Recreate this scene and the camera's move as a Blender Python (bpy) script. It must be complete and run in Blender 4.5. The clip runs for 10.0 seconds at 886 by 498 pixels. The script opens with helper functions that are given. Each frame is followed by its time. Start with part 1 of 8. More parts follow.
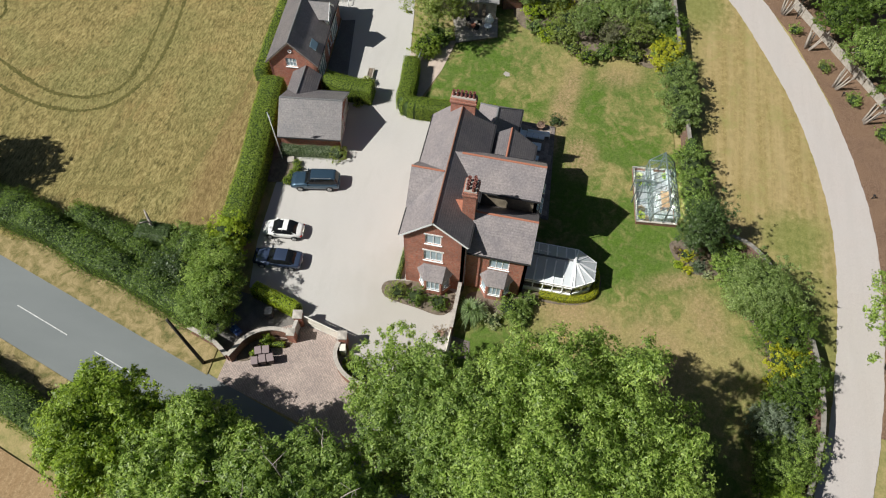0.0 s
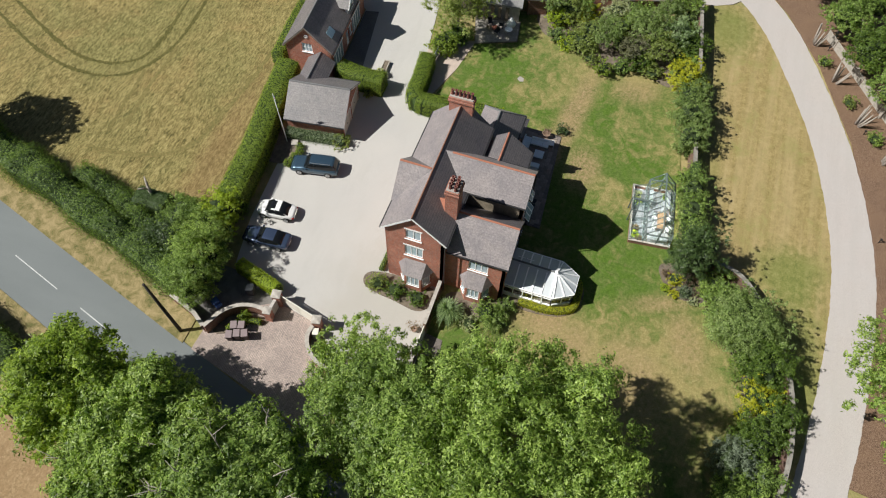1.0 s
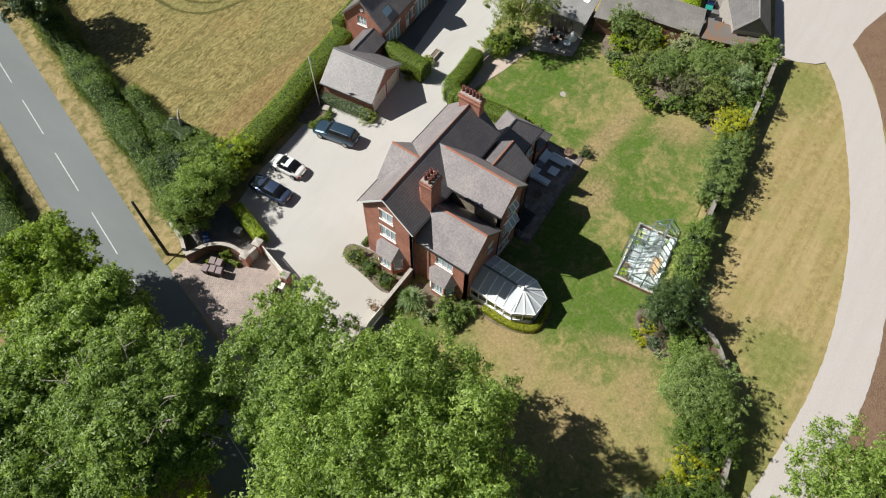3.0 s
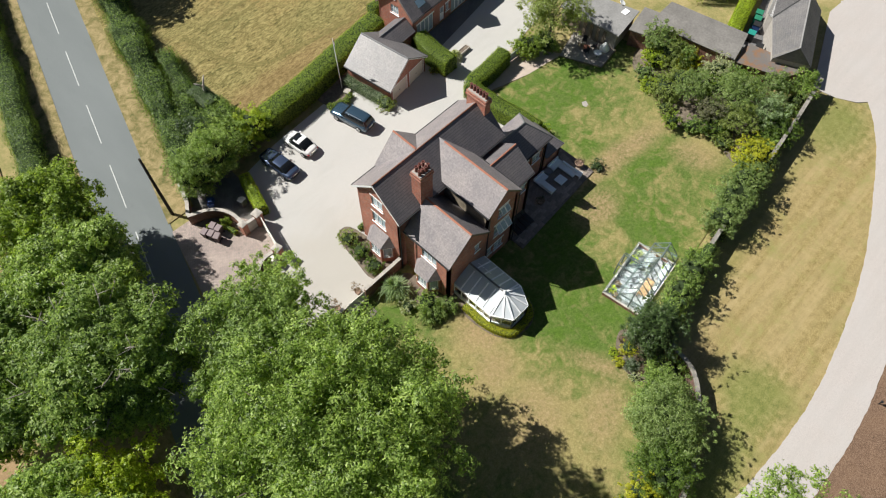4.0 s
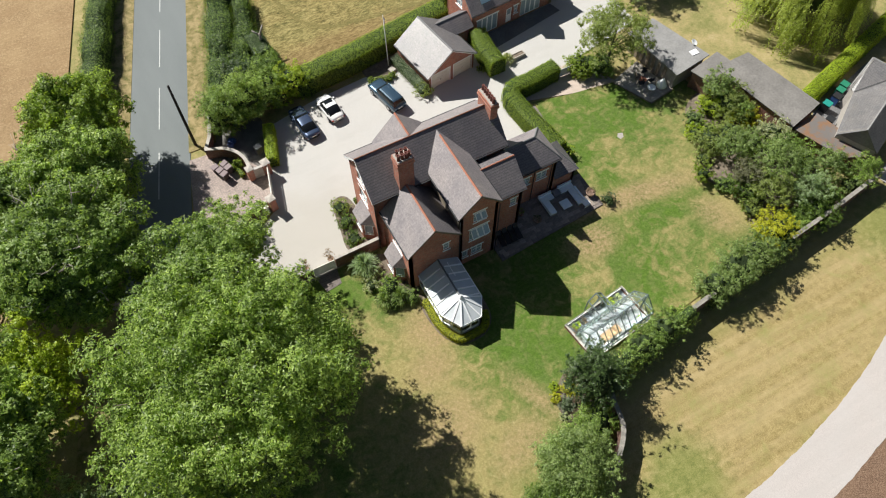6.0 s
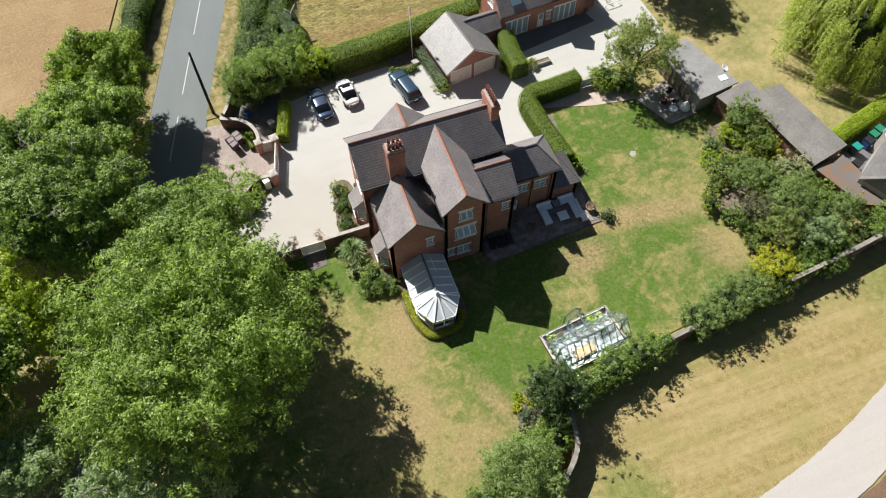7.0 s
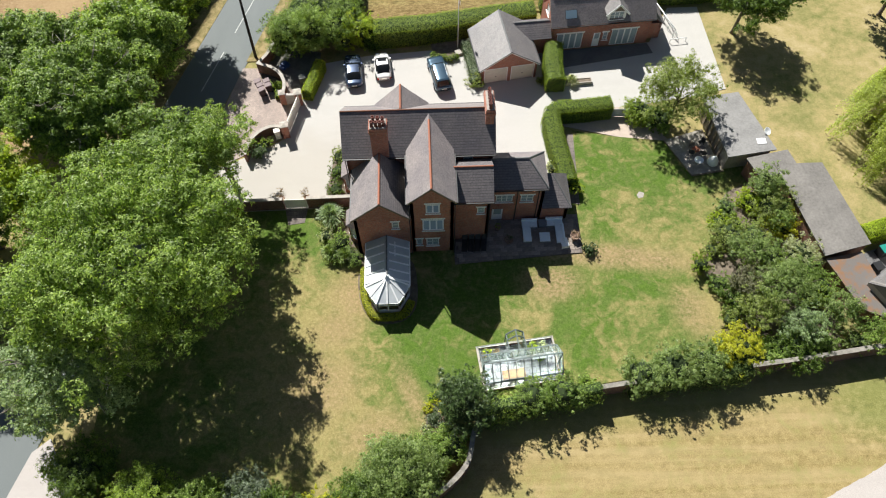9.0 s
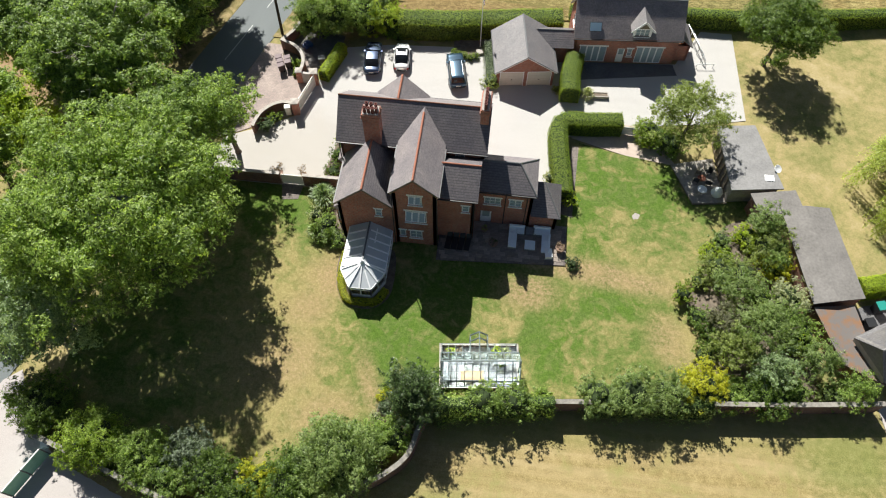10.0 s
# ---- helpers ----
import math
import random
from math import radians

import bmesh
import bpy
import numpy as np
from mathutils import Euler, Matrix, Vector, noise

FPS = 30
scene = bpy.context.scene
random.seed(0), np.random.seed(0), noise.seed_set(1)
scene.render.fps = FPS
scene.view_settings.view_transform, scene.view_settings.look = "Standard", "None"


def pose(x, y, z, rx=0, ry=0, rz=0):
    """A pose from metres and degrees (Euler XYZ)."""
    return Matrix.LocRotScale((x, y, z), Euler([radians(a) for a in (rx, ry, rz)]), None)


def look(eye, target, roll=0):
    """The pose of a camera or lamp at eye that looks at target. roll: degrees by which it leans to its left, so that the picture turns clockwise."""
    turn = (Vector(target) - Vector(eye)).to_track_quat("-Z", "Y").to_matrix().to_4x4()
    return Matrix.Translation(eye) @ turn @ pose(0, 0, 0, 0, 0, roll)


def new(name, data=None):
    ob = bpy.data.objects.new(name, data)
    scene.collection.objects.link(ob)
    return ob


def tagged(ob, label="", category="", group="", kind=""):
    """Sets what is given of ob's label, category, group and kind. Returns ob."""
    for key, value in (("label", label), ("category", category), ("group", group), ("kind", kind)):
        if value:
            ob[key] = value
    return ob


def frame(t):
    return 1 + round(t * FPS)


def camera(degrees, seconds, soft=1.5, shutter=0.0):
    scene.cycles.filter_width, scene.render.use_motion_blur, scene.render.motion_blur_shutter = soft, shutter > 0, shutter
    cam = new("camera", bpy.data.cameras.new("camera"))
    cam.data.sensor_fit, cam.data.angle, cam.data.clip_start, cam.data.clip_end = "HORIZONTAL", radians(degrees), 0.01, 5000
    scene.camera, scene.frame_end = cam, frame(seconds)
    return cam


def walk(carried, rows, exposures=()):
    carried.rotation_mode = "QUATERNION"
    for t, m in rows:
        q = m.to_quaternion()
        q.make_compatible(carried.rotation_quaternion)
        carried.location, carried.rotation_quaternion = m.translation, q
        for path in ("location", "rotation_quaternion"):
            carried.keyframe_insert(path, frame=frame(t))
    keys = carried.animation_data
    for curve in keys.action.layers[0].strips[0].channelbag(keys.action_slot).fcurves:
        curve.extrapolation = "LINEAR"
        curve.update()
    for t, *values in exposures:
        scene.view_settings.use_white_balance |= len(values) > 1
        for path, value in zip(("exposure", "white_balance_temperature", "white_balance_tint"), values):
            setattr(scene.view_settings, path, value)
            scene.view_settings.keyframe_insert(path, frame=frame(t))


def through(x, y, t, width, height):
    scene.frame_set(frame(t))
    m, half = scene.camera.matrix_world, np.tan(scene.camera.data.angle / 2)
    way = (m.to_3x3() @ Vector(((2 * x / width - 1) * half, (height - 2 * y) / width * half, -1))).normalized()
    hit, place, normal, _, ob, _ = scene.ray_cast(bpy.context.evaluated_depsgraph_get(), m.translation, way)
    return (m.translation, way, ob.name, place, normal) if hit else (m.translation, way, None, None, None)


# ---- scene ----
cam = camera(65.4, 10.0, 1.12)
PATH = [
    (0, (-29.82, -6.263, 57.731), (-28.805, -6.081, 56.017), 1.9),
    (0.5, (-29.25, -8.739, 57.841), (-28.252, -8.504, 56.123), 2.4),
    (1, (-28.647, -11.386, 57.93), (-27.665, -11.091, 56.213), 2.5),
    (1.5, (-27.938, -14.196, 58.051), (-26.98, -13.834, 56.334), 2.3),
    (2, (-26.944, -17.025, 58.188), (-26.019, -16.592, 56.469), 2.1),
    (2.5, (-25.483, -19.749, 58.318), (-24.599, -19.248, 56.595), 1.8),
    (4, (-20.177, -27.256, 58.629), (-19.449, -26.573, 56.896), 1.0),
    (4.5, (-17.968, -29.53, 58.626), (-17.301, -28.793, 56.891), 0.7),
    (5, (-15.542, -31.68, 58.58), (-14.938, -30.889, 56.845), 0.2),
    (5.5, (-12.972, -33.599, 58.554), (-12.435, -32.763, 56.818), -0.0),
    (7, (-4.503, -38.193, 58.22), (-4.181, -37.252, 56.485), -0.8),
    (7.5, (-1.602, -39.266, 58.176), (-1.355, -38.307, 56.438), -0.6),
    (8, (1.437, -39.939, 58.137), (1.613, -38.965, 56.399), -0.6),
    (8.5, (4.514, -40.369, 58.13), (4.62, -39.39, 56.389), -0.4),
    (9, (7.648, -40.645, 58.106), (7.683, -39.665, 56.363), -0.2),
    (9.5, (10.894, -40.845, 58.062), (10.858, -39.865, 56.319), -0.1),
    (10, (14.21, -40.955, 57.978), (14.097, -39.979, 56.237), 0.2),
]
walk(cam, [(t, look(eye, target, roll)) for t, eye, target, roll in PATH],
     [(0.0, 0.06), (2.5, 0.17), (4.5, 0.31), (5.5, 0.35), (7.5, 0.47), (10.0, 0.57)])

# ---- light ----
world = bpy.data.worlds.new("sky")
scene.world = world
world.use_nodes = True
wn = world.node_tree.nodes
sky = wn.new("ShaderNodeTexSky")
sky.sky_type, sky.sun_disc = "NISHITA", False
SUN_WAY = Vector((-0.43, 0.87, 1.0)).normalized()
sky.sun_elevation = math.asin(SUN_WAY.z)
sky.sun_rotation = math.atan2(SUN_WAY.x, SUN_WAY.y)
world.node_tree.links.new(sky.outputs[0], wn["Background"].inputs[0])
wn["Background"].inputs[1].default_value = 0.037
sun = new("sun", bpy.data.lights.new("sun", "SUN"))
sun.data.energy, sun.data.angle, sun.data.color = 5.95, radians(0.55), (1.0, 0.978, 0.912)
sun.matrix_world = look(SUN_WAY * 100, (0, 0, 0))


# ---- materials ----
class Mat:
    """A small node builder for one procedural material."""

    def __init__(self, name, rough=0.8, metal=0.0, spec=0.3):
        self.m = bpy.data.materials.new(name)
        self.m.use_nodes = True
        self.t = self.m.node_tree
        self.b = self.t.nodes["Principled BSDF"]
        self.b.inputs["Roughness"].default_value = rough
        self.b.inputs["Metallic"].default_value = metal
        self.b.inputs["Specular IOR Level"].default_value = spec
        self.co = self.t.nodes.new("ShaderNodeTexCoord")

    def node(self, kind, **inputs):
        n = self.t.nodes.new(kind)
        for k, v in inputs.items():
            self.put(n, k.replace("_", " "), v)
        return n

    def put(self, n, key, v):
        if isinstance(v, bpy.types.NodeSocket):
            self.t.links.new(v, n.inputs[key])
        else:
            n.inputs[key].default_value = v

    def vec(self, space="Object", scale=(1, 1, 1), turn=0.0, shift=(0, 0, 0)):
        n = self.node("ShaderNodeMapping")
        self.t.links.new(self.co.outputs[space], n.inputs["Vector"])
        n.inputs["Scale"].default_value = scale
        n.inputs["Rotation"].default_value = (0, 0, radians(turn))
        n.inputs["Location"].default_value = shift
        return n.outputs[0]

    def noise(self, scale, detail=4.0, rough=0.55, vec=None, warp=0.0):
        n = self.node("ShaderNodeTexNoise", Scale=scale, Detail=detail, Roughness=rough, Distortion=warp)
        self.t.links.new(vec or self.co.outputs["Object"], n.inputs["Vector"])
        return n.outputs[0]

    def ramp(self, fac, stops):
        n = self.node("ShaderNodeValToRGB")
        self.t.links.new(fac, n.inputs[0])
        e = n.color_ramp.elements
        while len(e) < len(stops):
            e.new(0.5)
        for el, (p, c) in zip(e, stops):
            el.position = p
            el.color = (*c, 1) if not isinstance(c, float) else (c, c, c, 1)
        return n.outputs[0]

    def mix(self, fac, a, b, mode="MIX"):
        n = self.node("ShaderNodeMix")
        n.data_type, n.blend_type = "RGBA", mode
        for i, v in ((0, fac), (6, a), (7, b)):
            if isinstance(v, bpy.types.NodeSocket):
                self.t.links.new(v, n.inputs[i])
            else:
                n.inputs[i].default_value = v if i == 0 else (*v, 1)
        return n.outputs[2]

    def math(self, op, a, b=0.0):
        n = self.node("ShaderNodeMath")
        n.operation = op
        for i, v in ((0, a), (1, b)):
            if isinstance(v, bpy.types.NodeSocket):
                self.t.links.new(v, n.inputs[i])
            else:
                n.inputs[i].default_value = v
        return n.outputs[0]

    def spot(self, x, y, rx, ry, turn=0.0, soft=0.5, ragged=None):
        """A soft patch of ground: 1 inside an ellipse, 0 outside, with a ragged rim."""
        n = self.node("ShaderNodeMapping")
        n.vector_type = "TEXTURE"
        self.t.links.new(self.co.outputs["Object"], n.inputs["Vector"])
        n.inputs["Location"].default_value = (x, y, 0)
        n.inputs["Rotation"].default_value = (0, 0, radians(turn))
        n.inputs["Scale"].default_value = (rx, ry, 1000)
        d = self.node("ShaderNodeVectorMath")
        d.operation = "LENGTH"
        self.t.links.new(n.outputs[0], d.inputs[0])
        v = d.outputs["Value"]
        if ragged is not None:
            v = self.math("ADD", v, self.math("MULTIPLY", self.math("SUBTRACT", ragged, 0.5), 1.6))
        r = self.node("ShaderNodeMapRange")
        r.interpolation_type = "SMOOTHSTEP"
        self.t.links.new(v, r.inputs[0])
        for i, w in ((1, 1.0 - soft), (2, 1.0 + soft), (3, 1.0), (4, 0.0)):
            r.inputs[i].default_value = w
        return r.outputs[0]

    def bump(self, height, strength=0.4, dist=0.05):
        n = self.node("ShaderNodeBump", Strength=strength, Distance=dist)
        self.t.links.new(height, n.inputs["Height"])
        self.t.links.new(n.outputs[0], self.b.inputs["Normal"])

    def base(self, c):
        self.put(self.b, "Base Color", c if isinstance(c, bpy.types.NodeSocket) else (*c, 1))
        return self

    def rnd(self):
        return self.node("ShaderNodeObjectInfo").outputs["Random"]

    def island(self):
        return self.node("ShaderNodeNewGeometry").outputs["Random Per Island"]


def plain(name, c, rough=0.6, metal=0.0, spec=0.4, vary=0.12, scale=3.0, bump=0.0):
    """Paint, plastic, metal or stone of one colour with a little grime at two scales."""
    k = Mat(name, rough, metal, spec)
    dark = tuple(v * (1 - vary * 1.6) for v in c)
    lite = tuple(min(1, v * (1 + vary)) for v in c)
    n = k.mix(0.5, k.noise(scale, 3), k.noise(scale * 9, 3))
    k.base(k.ramp(n, [(0.3, dark), (0.7, lite)]))
    if bump:
        k.bump(k.noise(scale * 12, 4), bump, 0.02)
    return k.m


def brickwork(name, c1, c2, mortar, bw=0.225, rh=0.075, gap=0.01, soil=0.35, bump=0.5):
    k = Mat(name, 0.85)
    b = k.node("ShaderNodeTexBrick", Color1=(*c1, 1), Color2=(*c2, 1), Mortar=(*mortar, 1), Scale=1.0)
    b.inputs["Brick Width"].default_value, b.inputs["Row Height"].default_value = bw, rh
    b.inputs["Mortar Size"].default_value, b.inputs["Bias"].default_value = gap, -0.1
    k.t.links.new(k.co.outputs["UV"], b.inputs["Vector"])
    wear = k.ramp(k.noise(0.55, 5), [(0.35, (1.0, 1.0, 1.0)), (0.75, (1 - soil, 1 - soil, 1 - soil * 0.9))])
    blot = k.ramp(k.noise(5.0, 4), [(0.3, (0.78, 0.78, 0.78)), (0.65, (1.08, 1.06, 1.04))])
    k.base(k.mix(1.0, k.mix(1.0, b.outputs[0], wear, "MULTIPLY"), blot, "MULTIPLY"))
    k.bump(k.math("SUBTRACT", 1.0, b.outputs[1]), bump, 0.02)
    return k.m


def slates(name, c1, c2, joint, moss=0.0, line=0.25):
    k = Mat(name, 0.5, spec=0.75)
    b = k.node("ShaderNodeTexBrick", Color1=(*c1, 1), Color2=(*c2, 1), Mortar=(*joint, 1), Scale=1.0)
    b.inputs["Brick Width"].default_value, b.inputs["Row Height"].default_value = 0.28, 0.24
    b.inputs["Mortar Size"].default_value, b.inputs["Bias"].default_value = 0.007, 0.0
    k.t.links.new(k.co.outputs["UV"], b.inputs["Vector"])
    tone = k.ramp(k.noise(0.6, 5), [(0.3, (0.80, 0.80, 0.83)), (0.7, (1.15, 1.12, 1.08))])
    fleck = k.ramp(k.noise(6.0, 6, 0.75), [(0.36, (0.70, 0.70, 0.71)), (0.66, (1.25, 1.24, 1.22))])
    c = k.mix(1.0, k.mix(1.0, b.outputs[0], tone, "MULTIPLY"), fleck, "MULTIPLY")
    if moss:
        c = k.mix(k.ramp(k.noise(1.7, 6), [(0.62, 0.0), (0.74, moss)]), c, (0.20, 0.17, 0.08))
    # each course laps over the next
    saw = k.node("ShaderNodeSeparateXYZ")
    k.t.links.new(k.co.outputs["UV"], saw.inputs[0])
    lap = k.math("FRACT", k.math("DIVIDE", saw.outputs[1], 0.24))
    k.base(k.mix(k.ramp(lap, [(0.0, line), (0.14, line), (0.26, 0.0)]), c, joint))
    k.bump(k.math("ADD", k.math("MULTIPLY", k.math("SUBTRACT", 1.0, lap), 1.0), k.math("MULTIPLY", b.outputs[1], -0.5)), 0.6, 0.04)
    return k.m


def leafy(name, dark, mid, lite, gloss=0.42, through=0.50):
    """Leaves, each of its own tone, that let some light through."""
    k = Mat(name, gloss + 0.05, spec=0.45)
    col = k.ramp(k.math("ADD", k.math("MULTIPLY", k.island(), 0.55), k.math("MULTIPLY", k.noise(0.45, 4), 0.52)),
                 [(0.17, dark), (0.5, mid), (0.84, lite)])
    k.base(col)
    tr = k.node("ShaderNodeBsdfTranslucent")
    k.t.links.new(k.mix(1.0, col, (1.38, 1.39, 0.62), "MULTIPLY"), tr.inputs[0])
    mx = k.node("ShaderNodeMixShader")
    mx.inputs[0].default_value = through
    k.t.links.new(k.b.outputs[0], mx.inputs[1])
    k.t.links.new(tr.outputs[0], mx.inputs[2])
    k.t.links.new(mx.outputs[0], k.t.nodes["Material Output"].inputs[0])
    return k.m


M = {}
M["brick"] = brickwork("red_brick", (0.545, 0.205, 0.132), (0.395, 0.140, 0.096), (0.42, 0.33, 0.28))
M["brick_old"] = brickwork("old_brick", (0.30, 0.13, 0.085), (0.22, 0.10, 0.07), (0.30, 0.25, 0.2), soil=0.5)
# darker copy of the slate; house slopes turned from the sun wear it
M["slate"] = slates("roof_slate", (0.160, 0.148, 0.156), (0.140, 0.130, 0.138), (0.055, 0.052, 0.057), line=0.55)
M["slate_pale"] = slates("weathered_slate", (0.188, 0.179, 0.182), (0.164, 0.157, 0.160), (0.128, 0.123, 0.126), moss=0.15, line=0.12)
M["slate_grey"] = slates("barn_slate", (0.165, 0.160, 0.162), (0.135, 0.131, 0.133), (0.08, 0.078, 0.08), moss=0.1)
# paler copy of the slate, mostly for the sunlit house slopes
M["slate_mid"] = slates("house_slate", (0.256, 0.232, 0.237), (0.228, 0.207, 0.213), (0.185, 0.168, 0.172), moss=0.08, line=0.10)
M["ridge"] = plain("terracotta", (0.37, 0.15, 0.095), 0.8, vary=0.25)
M["ridge_worn"] = plain("weathered_terracotta", (0.27, 0.13, 0.085), 0.85, vary=0.35)
M["pot"] = plain("clay_pot", (0.17, 0.06, 0.048), 0.75, vary=0.3)
M["lead"] = plain("lead", (0.16, 0.165, 0.17), 0.55, vary=0.25)
M["white"] = plain("white_paint", (0.90, 0.91, 0.91), 0.45, vary=0.03)
M["white_bright"] = plain("white_upvc", (0.95, 0.955, 0.96), 0.35, vary=0.02)
M["cream"] = plain("cream_paint", (0.72, 0.69, 0.60), 0.5, vary=0.06)
M["gutter"] = plain("black_iron", (0.03, 0.03, 0.032), 0.45)
M["stone"] = plain("stone_coping", (0.42, 0.385, 0.345), 0.85, vary=0.25, bump=0.3)
M["render"] = plain("grey_render", (0.36, 0.33, 0.30), 0.9, vary=0.15)
M["render_brown"] = plain("brown_cement_render", (0.27, 0.225, 0.165), 0.92, vary=0.3, scale=1.2, bump=0.3)
M["render_pale"] = plain("pale_mortar", (0.48, 0.45, 0.42), 0.9, vary=0.2)
M["concrete"] = plain("flat_roof_felt", (0.25, 0.245, 0.24), 0.9, vary=0.18, scale=0.6)
M["felt"] = plain("brown_roof_sheet", (0.20, 0.188, 0.175), 0.9, vary=0.22, scale=0.5)
M["timber"] = plain("weathered_timber", (0.20, 0.16, 0.12), 0.8, vary=0.3, bump=0.3)
M["timber_pale"] = plain("silvered_timber", (0.36, 0.33, 0.29), 0.8, vary=0.25, bump=0.3)
M["pole"] = plain("creosoted_pole", (0.035, 0.03, 0.026), 0.85)
M["bark"] = plain("tree_bark", (0.17, 0.14, 0.11), 0.95, vary=0.4, scale=6, bump=0.6)
M["bark_pale"] = plain("pale_bark", (0.36, 0.32, 0.28), 0.95, vary=0.3, scale=6, bump=0.6)
M["soil"] = plain("dry_soil", (0.18, 0.145, 0.11), 0.95, vary=0.4, scale=2, bump=0.6)
M["cushion"] = plain("pale_blue_cushion", (0.86, 0.93, 0.97), 0.85, vary=0.05)
M["rattan"] = plain("grey_rattan", (0.26, 0.27, 0.28), 0.7, vary=0.2, scale=20)
M["terra_pot"] = plain("garden_pot", (0.30, 0.20, 0.15), 0.8, vary=0.2)
M["black"] = plain("black_plastic", (0.02, 0.021, 0.023), 0.5)
M["tyre"] = plain("rubber", (0.022, 0.022, 0.023), 0.85)
M["alloy"] = plain("alloy", (0.55, 0.56, 0.57), 0.3, 0.9)
M["green_panel"] = plain("green_gate_paint", (0.27, 0.52, 0.42), 0.5)
M["gate_cream"] = plain("gate_paint", (0.66, 0.63, 0.56), 0.5, vary=0.06)
M["redlamp"] = plain("red_lens", (0.35, 0.02, 0.015), 0.25)
M["lens"] = plain("clear_lens", (0.62, 0.65, 0.68), 0.12, 0.2)
M["bin_brown"] = plain("brown_bin", (0.085, 0.062, 0.064), 0.75)
M["bin_blue"] = plain("blue_tarpaulin", (0.04, 0.09, 0.26), 0.5)
M["bin_green"] = plain("green_plastic", (0.02, 0.17, 0.10), 0.5)
M["turquoise"] = plain("turquoise_plastic", (0.02, 0.24, 0.20), 0.45)
M["flag_red"] = plain("flag_red", (0.42, 0.05, 0.06), 0.8)
M["flag_blue"] = plain("flag_blue", (0.05, 0.07, 0.22), 0.8)


def paint(name, c, metal=0.5, rough=0.28):
    k = Mat(name, rough, metal, 0.5)
    k.b.inputs["Coat Weight"].default_value = 0.8
    k.b.inputs["Coat Roughness"].default_value = 0.05
    k.base(k.ramp(k.noise(14, 3), [(0.3, tuple(v * 0.9 for v in c)), (0.7, tuple(v * 1.06 for v in c))]))
    return k.m


M["car_teal"] = paint("blue_grey_paint", (0.052, 0.098, 0.145), 0.55, 0.26)
M["car_white"] = paint("white_car_paint", (0.78, 0.78, 0.77), 0.0)
M["car_navy"] = paint("dark_blue_paint", (0.060, 0.086, 0.150), 0.55, 0.26)


def glazing(name, tint=(0.9, 0.95, 0.95), rough=0.0, see=1.0, body=(0.03, 0.04, 0.05)):
    k = Mat(name, rough, 0.0, 0.5)
    k.base(tuple(body) if see < 1 else tint)
    k.b.inputs["Transmission Weight"].default_value = see
    k.b.inputs["IOR"].default_value = 1.45
    return k.m


# pale blue body colour stands for reflected sky and curtains behind the panes
M["glass"] = glazing("sky_toned_window_glass", see=0.2, body=(0.42, 0.52, 0.58))
M["glass_clear"] = glazing("greenhouse_glass", (0.93, 0.97, 0.96))
M["glass_green"] = glazing("old_greenhouse_glass", (0.90, 0.96, 0.945))
M["glass_car"] = glazing("car_glass", see=0.25, body=(0.012, 0.014, 0.016))
k = Mat("opal_glazing", 0.10, 0.0, 0.5)
k.base(k.ramp(k.noise(0.8, 3), [(0.3, (0.64, 0.68, 0.71)), (0.7, (0.72, 0.76, 0.79))]))
k.b.inputs["Transmission Weight"].default_value = 0.2
M["opal"] = k.m

# ground covers
k = Mat("pale_gravel", 0.95, spec=0.15)
c = k.ramp(k.noise(26, 4, 0.7), [(0.3, (0.31, 0.302, 0.290)), (0.52, (0.458, 0.445, 0.427)), (0.75, (0.575, 0.563, 0.545))])
c = k.mix(k.ramp(k.noise(0.16, 5), [(0.35, 0.0), (0.7, 0.5)]), c, (0.49, 0.47, 0.44))
c = k.mix(k.ramp(k.noise(0.5, 6, 0.7, k.vec("Object", (0.3, 1.2, 1), 8), warp=0.5), [(0.5, 0.0), (0.68, 0.4)]), c, (0.39, 0.375, 0.352))
c = k.mix(k.ramp(k.noise(1.3, 5, 0.65), [(0.55, 0.0), (0.8, 0.35)]), c, (0.40, 0.38, 0.352))
c = k.mix(k.math("MULTIPLY", k.spot(-6.0, 1.5, 9.0, 5.5, 0, 0.6, k.noise(0.4, 5)), 0.5), c, (0.385, 0.350, 0.305))
k.base(c)
k.bump(k.noise(30, 4, 0.7), 0.5, 0.03)
M["gravel"] = k.m

k = Mat("asphalt", 0.9, spec=0.25)
c = k.ramp(k.noise(30, 4, 0.7), [(0.3, (0.118, 0.132, 0.134)), (0.7, (0.190, 0.208, 0.210))])
c = k.mix(k.ramp(k.noise(0.25, 5, 0.6, k.vec("Object", (1.0, 0.25, 1), 17)), [(0.35, 0.0), (0.7, 0.45)]), c, (0.215, 0.232, 0.233))
c = k.mix(k.ramp(k.noise(0.9, 6, 0.7), [(0.62, 0.0), (0.72, 0.4)]), c, (0.13, 0.138, 0.138))
k.base(c)
k.bump(k.noise(40, 3), 0.3, 0.01)
M["asphalt"] = k.m

k = Mat("pale_drive", 0.95, spec=0.15)
c = k.ramp(k.noise(16, 5, 0.7), [(0.3, (0.350, 0.318, 0.302)), (0.7, (0.515, 0.470, 0.445))])
c = k.mix(k.ramp(k.noise(0.35, 5), [(0.4, 0.0), (0.7, 0.5)]), c, (0.44, 0.418, 0.405))
c = k.mix(k.ramp(k.noise(1.0, 5, 0.6, k.vec("Object", (0.08, 1.1, 1), 6)), [(0.45, 0.0), (0.62, 0.45)]), c, (0.40, 0.37, 0.35))
c = k.mix(k.ramp(k.noise(2.2, 6, 0.7), [(0.6, 0.0), (0.75, 0.35)]), c, (0.25, 0.235, 0.225))
k.base(c)
